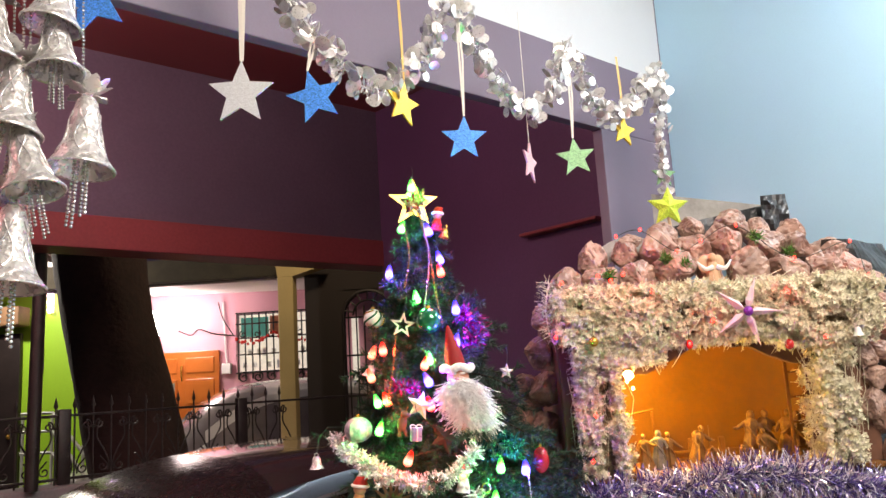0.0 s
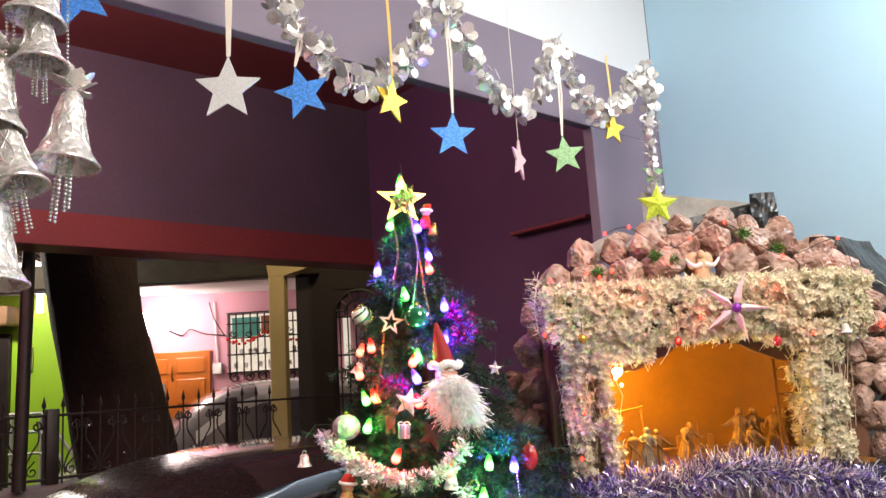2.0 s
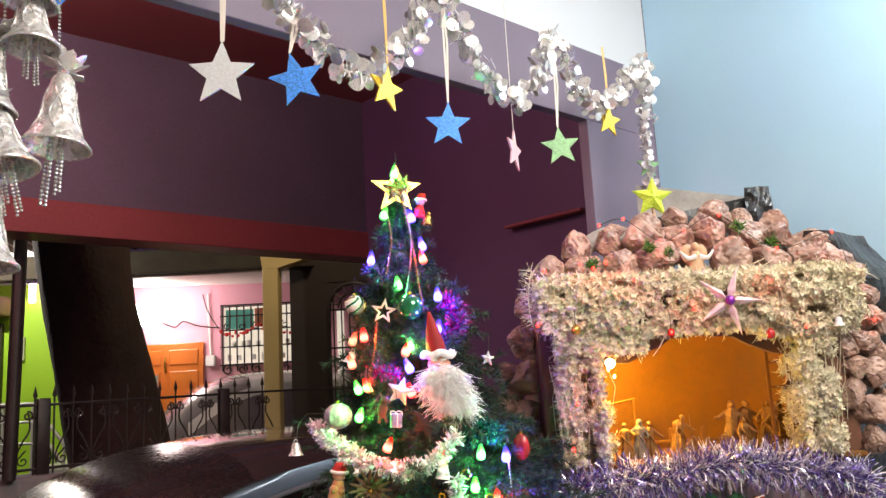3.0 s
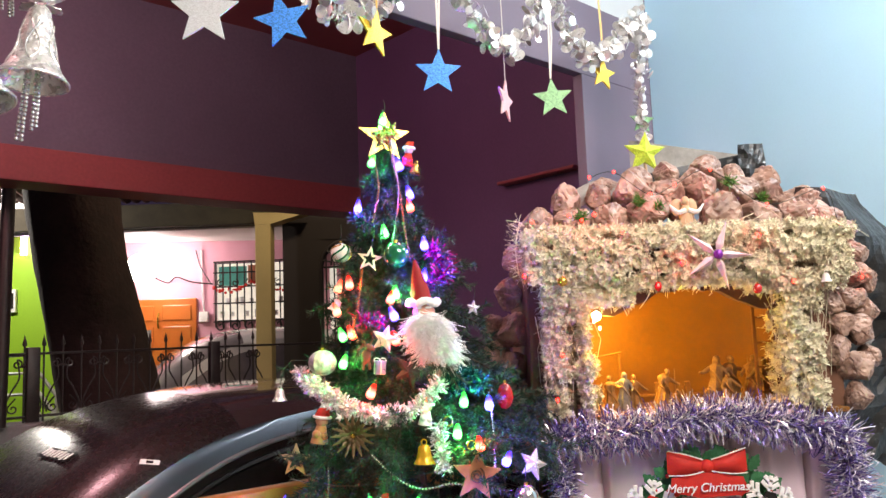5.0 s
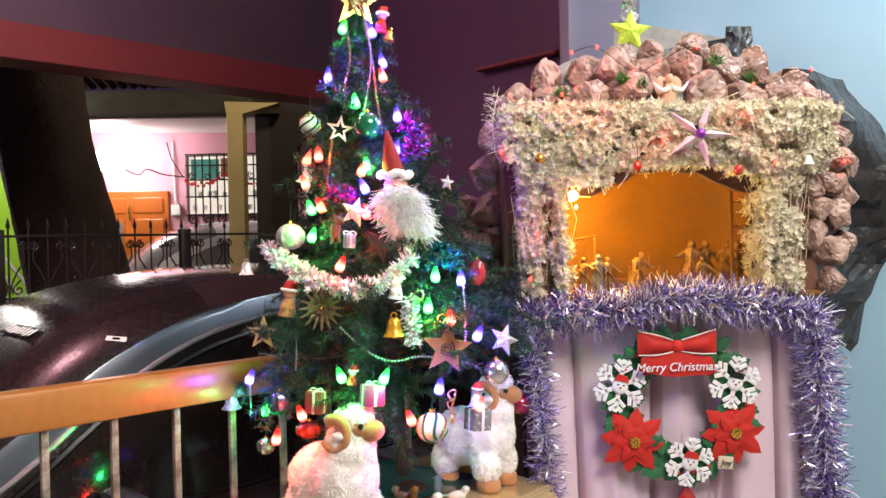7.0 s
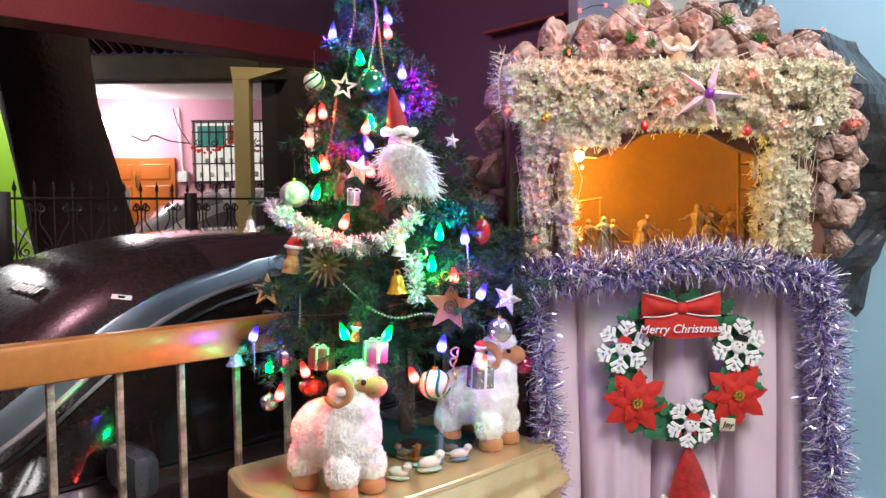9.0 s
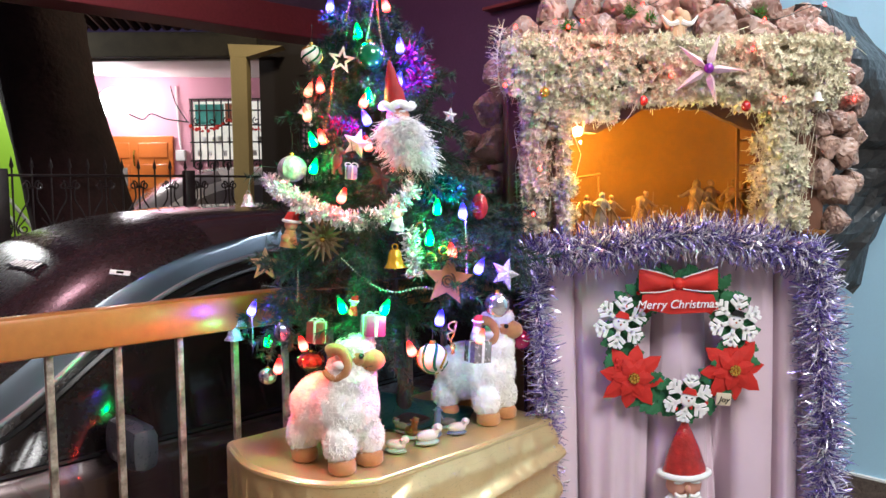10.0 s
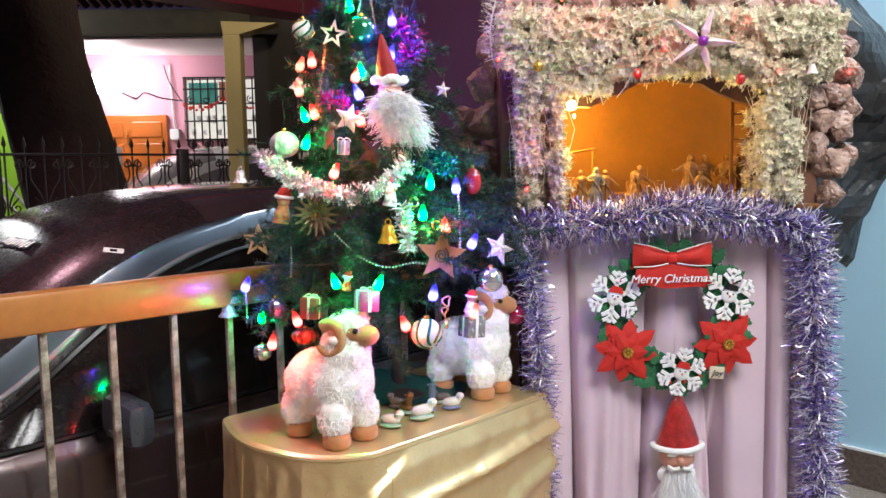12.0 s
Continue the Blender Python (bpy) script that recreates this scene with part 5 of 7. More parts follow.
def petal_outline(l, w):
    return [(0, 0), (w * 0.55, l * 0.22), (w, l * 0.45), (w * 0.72, l * 0.60), (w * 0.62, l * 0.74), (0.0, l), (-w * 0.62, l * 0.74), (-w * 0.72, l * 0.60), (-w, l * 0.45), (-w * 0.55, l * 0.22)]


def wreath():
    root = thing("christmas_wreath", pose(0.918, 2.285, 0.777), "felt wreath with poinsettias, snowflakes and a red bow", "wreath")
    rng = random.Random(21)
    ring, n = Geo(), 88
    for k in range(n):
        a = 2 * math.pi * k / n
        for y in (0.004, -0.004):
            ring.v += [((0.124 + 0.006 * (k % 2)) * math.cos(a), y, (0.124 + 0.006 * (k % 2)) * math.sin(a)), ((0.196 - 0.010 * (k % 2)) * math.cos(a), y, (0.196 - 0.010 * (k % 2)) * math.sin(a))]
    for k in range(n):
        a, b = 4 * k, 4 * ((k + 1) % n)
        ring.f += [(a, a + 1, b + 1, b), (a + 3, a + 2, b + 2, b + 3), (a + 1, a + 3, b + 3, b + 1), (a + 2, a, b, b + 2)]
    part("ring", ring, LEAF, root, "", False)
    shapes = [mesh_of("leaf", Geo().plate(leaf_outline(l, 0.019), 0.003, None, 0.003), LEAF, False) for l in (0.055, 0.046)]
    for k in range(96):
        a = 2 * math.pi * k / 96
        r = (0.150, 0.172, 0.186)[k % 3]
        ob = new("leaf", shapes[k % 2])
        ob.parent = root
        aim = -math.degrees(a) + 90 + (rng.uniform(-55, 55) if k % 3 else 180 + rng.uniform(-40, 40))
        ob.matrix_basis = pose(r * math.cos(a), -0.008 - 0.006 * rng.random(), r * math.sin(a), rng.uniform(-8, 8), aim, rng.uniform(-6, 6))
    for x, z, turn in ((-0.138, -0.096, 10), (0.152, -0.080, -6)):
        for k in range(14):
            outer = k < 8
            l = (0.102 if k % 2 else 0.094) if outer else 0.062
            part("petal", Geo().plate(petal_outline(l, 0.030 if outer else 0.021), 0.003, None, 0.004), RED, root, "", False, m=pose(x, -0.020 - 0.0035 * (k % 2) - (0 if outer else 0.007), z, 0, turn + (45 * k if outer else 60 * k + 22), 0) @ pose(0, 0, 0, -5))
        centre = Geo()
        for k in range(9):
            centre.ball((0.011 * math.cos(k * 0.8) * (k > 0), 0, 0.011 * math.sin(k * 0.8) * (k > 0)), 0.0065, 6, 4)
        part("flower_centre", centre, GOLD, root, "gold flower centre", m=pose(x, -0.036, z))
    for x, z, r in ((-0.175, 0.062, 0.075), (0.154, 0.061, 0.075), (0.020, -0.160, 0.070)):
        flake = part("snowflake", snowflake(Geo(), r, pose(0, 0, 0)), WHITE_FELT, root, "white felt snowflake", False, m=pose(x, -0.024, z, 0, 12, 0))
        part("felt_face", Geo().ball((0, -0.004, 0), (0.023, 0.006, 0.024), 12, 6), WHITE_FELT, flake)
        for k in (-1, 1):
            part("felt_eye", Geo().ball((0.008 * k, -0.010, 0.004), 0.0028, 6, 4), BLACK, flake)
        part("felt_nose", Geo().ball((0, -0.011, -0.004), 0.0034, 6, 4), CORAL_WOOD, flake)
        part("felt_hat", Geo().plate([(-0.021, 0.014), (0.021, 0.014), (0.014, 0.030), (-0.011, 0.033)], 0.008), BLACK if x > 0.1 else RED, flake, "", False, m=pose(0, -0.008, 0))
    bow = part("bow", Geo().ball((0, -0.01, 0), (0.020, 0.016, 0.018), 10, 7), RED, root, "red net bow", m=pose(-0.014, -0.024, 0.170))
    for k in (1, -1):
        def loop(u, v):
            x = k * (0.008 + 0.104 * u)
            h = 0.014 + 0.025 * u - 0.012 * max(0, u - 0.85) * 6
            return (x, -0.012 - 0.020 * math.sin(math.pi * u) * math.sin(math.pi * v), (v - 0.5) * 2 * h + 0.012 * u)
        part("bow_loop", Geo().sheet(loop, 10, 6), RED, bow)
        part("bow_tail", Geo().plate([(0, 0), (k * 0.03, 0), (k * 0.115, -0.06), (k * 0.10, -0.085), (k * 0.075, -0.072)], 0.004), RED, bow, "", False, m=pose(0, 0.006, -0.006))
        part("bow_edge", Geo().tube(smooth_path([(k * 0.012, -0.016, 0.018), (k * 0.06, -0.03, 0.035), (k * 0.110, -0.016, 0.046)], 5), 0.0018, 5), RIBBON, bow)
        part("bow_edge", Geo().tube(smooth_path([(k * 0.012, -0.016, -0.014), (k * 0.06, -0.03, -0.020), (k * 0.110, -0.016, -0.022)], 5), 0.0018, 5), RIBBON, bow)
    part("banner", Geo().plate([(-0.105, 0.100), (-0.02, 0.082), (0.09, 0.086), (0.115, 0.094), (0.10, 0.135), (0.0, 0.150), (-0.10, 0.138)], 0.004, None, 0.002), RED, root, "red net banner behind the greeting", False, m=pose(-0.018, -0.044, 0.004))
    words = text_geo("Merry Christmas", 0.0335, 0.0016)
    part("greeting", words, WHITE_FELT, root, "white greeting reading Merry Christmas", False, m=pose(-0.022, -0.053, 0.104, 90, 0, 0))
    tag = part("gold_tag", Geo().box((0, 0, 0), (0.044, 0.006, 0.036), None, 0.003), CREAM_STAR, root, "gold tag reading Joy", m=pose(0.119, -0.034, -0.162, 0, 6, 0))
    part("tag_word", text_geo("Joy", 0.024, 0.001), IRON, tag, "", False, m=pose(0, -0.0055, -0.007, 90, 0, 0))
    for k in range(14):
        a = rng.uniform(0, 6.28)
        part("berry", Geo().ball((0.19 * math.cos(a), -0.022, 0.19 * math.sin(a)), 0.006, 6, 4), RED, root)


wreath()


def hair(geo, c, size, count, length, seed, down=0.9, width=0.0016):
    rng = random.Random(seed)
    for _ in range(count):
        q = rand_dir(rng) * math.sqrt(rng.random())
        p = Vector(c) + Vector((q.x * size[0], -abs(q.y) * size[1], q.z * size[2]))
        d = (rand_dir(rng) * 0.8 + Vector((0, -0.35, -down))).normalized()
        side = d.cross(rand_dir(rng)).normalized()
        bend = rand_dir(rng) * 0.35
        l = length * rng.uniform(0.5, 1.2)
        k = len(geo.v)
        for i in range(4):
            t = i / 3
            q = p + (d * t + bend * t * t) * l
            w = width * (1 - 0.6 * t)
            geo.v += [tuple(q - side * w), tuple(q + side * w)]
        geo.f += [(k + 2 * i, k + 2 * i + 1, k + 2 * i + 3, k + 2 * i + 2) for i in range(3)]
    return geo


def santa_mask():
    m = pose(0.934, 2.275, 0.394)
    hat = Geo().lathe([(0.066, 0.0), (0.062, 0.02), (0.044, 0.075), (0.022, 0.125), (0.006, 0.155), (0.0, 0.158)], Matrix.Diagonal((1, 0.5, 1, 1)), 20, 0.03, 5)
    brim = Geo().tube([(0.072 * math.cos(a), 0.036 * math.sin(a), 0.004 * math.cos(2 * a)) for a in [2 * math.pi * i / 24 for i in range(25)]], 0.009, 8)
    face = Geo().ball((0, 0.0, -0.030), (0.052, 0.032, 0.042), 16, 10).ball((0, -0.033, -0.034), (0.010, 0.010, 0.012), 8, 6)
    brow = Geo()
    for k in (1, -1):
        brow.ball((k * 0.024, -0.030, -0.016), (0.016, 0.006, 0.005), 8, 5, pose(0, 0, 0, 0, 0, 0))
        brow.tube(smooth_path([(k * 0.004, -0.036, -0.052), (k * 0.022, -0.034, -0.056), (k * 0.036, -0.026, -0.048)], 4), [0.006] * 8 + [0.004], 6)
    beard = hair(Geo().ball((0, 0.004, -0.085), (0.058, 0.018, 0.035), 14, 8), (0, -0.008, -0.082), (0.046, 0.020, 0.030), 3600, 0.085, 5, 1.9, 0.0008)
    merged("santa_mask", [(hat, RED_GLOSS), (brim, WHITE_FELT), (face, SKIN), (brow, WHITE_FELT), (beard, BEARD)], "bearded santa mask with a glossy red hat on the curtain", "mask", m)


santa_mask()


# ---- gold-covered bench with plush sheep ----
def bench_outline():
    left = smooth_path([(0.345, -0.540, 0), (0.266, -0.490, 0), (0.218, -0.417, 0), (0.190, -0.306, 0), (0.190, -0.200, 0), (0.238, -0.040, 0)], 5)
    return [(1.0, -0.035), (1.0, -0.50), (0.985, -0.522), (0.66, -0.540)] + [(q.x, q.y) for q in left]


def bench():
    root = thing("cloth_covered_bench", porch(0.6, -0.3, 0), "bench draped in shiny gold cloth beside the railing", "bench")
    line = bench_outline()
    def ring(k, z):
        return [Vector(((s - 0.6) * k, (n + 0.3 - 0.02) * k + 0.02, z)) for s, n in line]
    top, n = Geo(), len(line)
    inner, edge, lip = ring(0.975, 0.564), ring(1.0, 0.558), ring(1.006, 0.545)
    top.add(inner, [tuple(range(n - 1, -1, -1))])
    top.add(inner + edge + lip, [(i, (i + 1) % n, n + (i + 1) % n, n + i) for i in range(n)] + [(n + i, n + (i + 1) % n, 2 * n + (i + 1) % n, 2 * n + i) for i in range(n)])
    part("cloth_top", top, GOLD_CLOTH, root, "smooth gold cloth top")
    corners = [Vector((s - 0.6, n_ + 0.3, 0)) for s, n_ in line]
    path = [p for p, _ in along_path(corners, 0.006)]
    total = len(path) - 1
    def drape(u, v):
        p = path[min(int(u * total), total)]
        d = (path[min(int(u * total) + 6, total)] - path[max(int(u * total) - 6, 0)]).normalized()
        out = Vector((d.y, -d.x, 0))
        out = out if out.dot(p) > 0 else -out
        w = (u - 0.27) / 0.36
        fold = 0.026 * math.exp(-((v - 0.15 - 0.10 * w) / 0.035) ** 2) * (-0.1 < w < 1.0) + 0.016 * math.exp(-((v - 0.34 - 0.30 * w) / 0.05) ** 2) * (-0.1 < w < 1.05)
        edge = 0.03 + 0.70 * (w - 0.97)
        lap = 0.016 / (1 + math.exp(-(v - edge) / 0.006)) if w > 0.90 else 0.016
        lap *= min(1.0, max(0.0, (1.75 - w) / 0.2))
        pleat = 0.007 * (0.5 + 0.5 * math.sin(u * 150)) ** 2 * (w > 0.95) * min(1, v * 5) + 0.010 * v * math.sin(u * 31 + 2 * v)
        p3 = Vector((u * 30 + v * 4, v * 9 - u * 10, 2))
        crease = 0.007 * abs(noise.noise(p3 * 0.7)) + 0.002 * abs(noise.noise(p3 * 2.7)) + 0.0007 * noise.noise(p3 * 9)
        return p + out * (0.003 + (fold + lap + pleat + crease) * min(1.0, v * 14)) + Vector((0, 0, 0.552 - 0.545 * v))
    part("cloth_skirt", Geo().sheet(drape, 300, 80), GOLD_CLOTH, root, "creased gold cloth hanging to the floor")
    part("hem", Geo().tube([Vector(((s - 0.6) * 1.004, (n_ + 0.3) * 1.004, 0.556)) for s, n_ in line[1:-1]], 0.0055, 6), GOLD_CLOTH, root, "bright gold edge")


bench()


def green_cloth():
    def fn(u, v):
        p = Vector((0.00, 2.17, 0)).lerp(Vector((0.30, 2.21, 0)), u).lerp(Vector((0.03, 2.40, 0)).lerp(Vector((0.36, 2.44, 0)), u), v)
        ridge = 0.085 * math.exp(-((v - 0.6) / 0.28) ** 2) * (1 - 0.95 * u) + 0.012 * abs(noise.noise(Vector((u * 5, v * 4, 0))))
        return (p.x, p.y, 0.567 + ridge)
    solid("green_cloth", Geo().sheet(fn, 26, 18), GREEN_CLOTH, "dark green satin cloth heaped on the bench", "cloth")
    def gold(u, v):
        p = Vector((0.22, 2.42, 0)).lerp(Vector((0.47, 2.52, 0)), u).lerp(Vector((0.24, 2.54, 0)).lerp(Vector((0.46, 2.66, 0)), u), v)
        return (p.x, p.y, 0.570 + 0.10 * math.sin(math.pi * v) * math.sin(math.pi * u) + 0.012 * abs(noise.noise(Vector((u * 6, v * 5, 4)))))
    solid("gold_cloth", Geo().sheet(gold, 20, 14), GOLD_CLOTH, "crumpled gold cloth at the foot of the tree", "cloth")


green_cloth()


def sheep_mesh():
    wool, tan, eye = Geo(), Geo(), Geo()
    head = pose(0.045, 0, 0, 0, 0, 24) @ pose(-0.045, 0, 0)
    bodies = [((-0.048, 0, 0.130), (0.092, 0.080, 0.080)), ((0.030, 0, 0.150), (0.076, 0.078, 0.092)), ((0.048, 0, 0.215), (0.060, 0.060, 0.070))]
    for i, (c, r) in enumerate(bodies):
        wool.ball(c, r, 28, 20, None, 0.07, i)
    wool.ball((0.055, 0, 0.275), (0.046, 0.047, 0.040), 24, 16, head, 0.06, 5)
    wool.ball((0.074, 0, 0.293), (0.034, 0.036, 0.024), 20, 12, head, 0.06, 6)
    for x, y in ((-0.085, 0.045), (-0.085, -0.045), (0.055, 0.042), (0.055, -0.042)):
        wool.ball((x, y, 0.068), (0.040, 0.038, 0.052), 16, 10, None, 0.06, 7)
        tan.lathe([(0.0, 0.0), (0.026, 0.0), (0.031, 0.006), (0.031, 0.026), (0.024, 0.034), (0.0, 0.036)], pose(x + 0.006, y, 0.0) @ Matrix.Diagonal((1.12, 1, 1, 1)), 16)
    tmp = bpy.data.objects.new("wool", mesh_of("wool", wool, WOOL))
    scene.collection.objects.link(tmp)
    rem = tmp.modifiers.new("join", "REMESH")
    rem.mode, rem.voxel_size = "VOXEL", 0.0055
    soft = tmp.modifiers.new("soft", "SMOOTH")
    soft.factor, soft.iterations = 0.6, 10
    me = bpy.data.meshes.new_from_object(tmp.evaluated_get(bpy.context.evaluated_depsgraph_get()))
    wool = Geo().add([v.co + v.normal * (0.005 * noise.noise(v.co * 38) + 0.003 * noise.noise(v.co * 90)) for v in me.vertices], [tuple(p.vertices) for p in me.polygons])
    spots = [(p.center.copy(), p.normal.copy()) for p in me.polygons]
    bpy.data.objects.remove(tmp)
    rng = random.Random(31)
    for _ in range(16000):
        p, d = rng.choice(spots)
        lock = Vector((noise.noise(p * 50), noise.noise(p * 50 + Vector((9, 0, 0))), noise.noise(p * 50 + Vector((0, 9, 0))) - 0.35))
        e = (d * 0.9 + lock * 1.2 + rand_dir(rng) * 0.3).normalized() * rng.uniform(0.004, 0.0095)
        s = e.cross(rand_dir(rng)).normalized() * 0.0015
        k = len(wool.v)
        wool.v += [tuple(p - s), tuple(p + s), tuple(p + e)]
        wool.f += [(k, k + 1, k + 2)]
    tan.ball((0.100, 0, 0.258), (0.034, 0.031, 0.026), 20, 14, head)
    tan.ball((0.078, 0, 0.266), (0.032, 0.042, 0.026), 18, 12, head)
    for k in (1, -1):
        curl = [Vector((0.026 - 0.030 * math.cos(a) - 0.008, k * (0.048 + 0.010 * i / 18), 0.256 + 0.034 * math.sin(a))) for i, a in enumerate([2.2 - 4.9 * i / 18 for i in range(19)])]
        curl = [Vector((0.036 - (q.x - 0.018), q.y, q.z)) for q in curl]
        tan.tube(curl, [0.0155 - 0.0005 * i for i in range(19)], 10, head)
        wool.ball((0.050, k * 0.056, 0.254), (0.020, 0.010, 0.011), 10, 6, head, 0.05)
        tan.ball((0.122, k * 0.012, 0.262), (0.005, 0.004, 0.003), 6, 4, head)
        eye.ball((0.093, k * 0.035, 0.274), 0.0068, 10, 7, head)
    return [(wool, WOOL), (tan, TAN), (eye, BLACK)]


sheep = merged("toy_sheep", sheep_mesh(), "white plush toy ram with tan horns and hooves", "toy sheep", pose(-0.022, 1.955, 0.566, 0, 0, -46), "toy sheep on the bench")
copy_thing(sheep, pose(0.346, 2.308, 0.566, 0, 0, -40))


def little_animal(x, y, mat, base, rz, size=1.0, up=0):
    body = Geo().ball((0, 0, 0.020), (0.026, 0.013, 0.013), 12, 8, None, 0.08, 2).ball((0.024, 0, 0.034 + up), (0.011, 0.009, 0.010), 10, 7).tube([(0.014, 0, 0.022), (0.022, 0, 0.032 + up)], 0.009, 8)
    foot = Geo().ball((0, 0, 0.006), (0.028, 0.016, 0.007), 12, 6)
    for k in (1, -1):
        body.ball((0.020, k * 0.009, 0.036 + up), (0.004, 0.006, 0.003), 6, 4)
    merged("toy_animal", [(body, mat), (foot, base)], "tiny painted plaster animal on the gold cloth", "figurine", pose(x, y, 0.566, 0, 0, rz) @ Matrix.Diagonal((size, size, size, 1)), "tiny animals on the bench")


for spec in ((0.112, 2.01, WHITE_FIG, GREEN_FIG, -20, 1.05), (0.192, 2.065, WHITE_FIG, GREEN_FIG, 20, 1.2), (0.272, 2.145, WHITE_FIG, BLUE_FIG, 10, 1.0), (0.215, 2.13, BLUE_FIG, BLUE_FIG, 70, 1.0, 0.03),
             (0.150, 2.12, FIGURE, GREEN_FIG, -60, 1.0, 0.02), (0.125, 2.17, FIGURE_GREY, FIGURE_GREY, 140, 0.9), (0.250, 2.20, FIGURE_GREY, GREEN_FIG, 190, 0.9)):
    little_animal(*spec)


# ---- christmas tree ----
TREE_R = ((0.78, 0.30), (0.84, 0.37), (0.9, 0.40), (1.0, 0.385), (1.1, 0.345), (1.2, 0.30), (1.3, 0.245), (1.45, 0.195), (1.6, 0.135), (1.75, 0.06), (1.88, 0.025), (2.0, 0.01))


def tree_radius(z):
    return float(np.interp(z, [p[0] for p in TREE_R], [p[1] for p in TREE_R]))


def tree_axis(z):
    return Vector((0.028 + (2.0 - z) * 0.075, 2.30, z))


def needles(geo, path, count, length, rng, width=0.0011):
    n = len(path) - 1
    for _ in range(count):
        t = rng.random() * n
        i = min(int(t), n - 1)
        p = path[i].lerp(path[i + 1], t - i)
        d = (path[i + 1] - path[i]).normalized()
        r = rand_dir(rng)
        r = (r - d * r.dot(d)).normalized()
        e = (r + d * 0.75).normalized() * length * rng.uniform(0.6, 1.2)
        s = e.cross(rand_dir(rng)).normalized() * width
        k = len(geo.v)
        geo.v += [tuple(p - s), tuple(p + s), tuple(p + e * 0.8 + s * 0.5), tuple(p + e)]
        geo.f += [(k, k + 1, k + 2, k + 3)]


def christmas_tree():
    root = thing("christmas_tree", pose(0.13, 2.30, 0.566), "decorated artificial green christmas tree on the bench", "christmas tree")
    rng = random.Random(42)
    part("stem", Geo().tube([tree_axis(0.57), tree_axis(1.0), tree_axis(1.5), tree_axis(1.92)], [0.016, 0.014, 0.010, 0.004], 8), TRUNK, root, "", True, True)
    part("stand", Geo().lathe([(0.0, 0.0), (0.09, 0.0), (0.085, 0.012), (0.025, 0.03), (0.018, 0.10)], pose(0.0, 0, 0), 20), IRON, root)
    crown, twigs = Geo(), Geo()
    z = 0.80
    while z < 1.90:
        r = tree_radius(z)
        for _ in range(max(4, int(4 + 24 * r))):
            a = rng.uniform(0, 2 * math.pi)
            zz = z + rng.uniform(-0.03, 0.03)
            l = r * rng.uniform(0.60, 1.14) + 0.012
            out = Vector((math.cos(a), math.sin(a), 0))
            base = tree_axis(zz + 0.25 * r)
            tip = tree_axis(zz) + out * l + Vector((0, 0, rng.uniform(-0.03, 0.02)))
            if tip.z < 0.94 and tip.x > 0.20 and tip.y < 2.36:
                continue
            mid = base.lerp(tip, 0.55) + Vector((0, 0, 0.03 * r / 0.3))
            path = smooth_path([base, mid, tip], 5)
            twigs.tube(path, 0.0022, 4, None, False)
            needles(crown, path[2:], int(90 + 560 * l), 0.027, rng, 0.0013)
            for k in range(int(3 + 14 * l)):
                i = rng.randrange(3, len(path) - 1)
                d = (path[i + 1] - path[i]).normalized()
                e = (d + rand_dir(rng) * 0.9).normalized() * rng.uniform(0.04, 0.085) * (0.5 + r / 0.4)
                sub = [path[i], path[i] + e * 0.5 + Vector((0, 0, 0.003)), path[i] + e]
                twigs.tube(sub, 0.0014, 4, None, False)
                needles(crown, sub, int(900 * e.length), 0.023, rng, 0.0013)
        z += 0.042 - 0.012 * (z > 1.4)
    part("twig_wire", twigs, TRUNK, root, "", False, True)
    part("crown", crown, NEEDLE, root, "dense dark green needle crown", False, True)


christmas_tree()


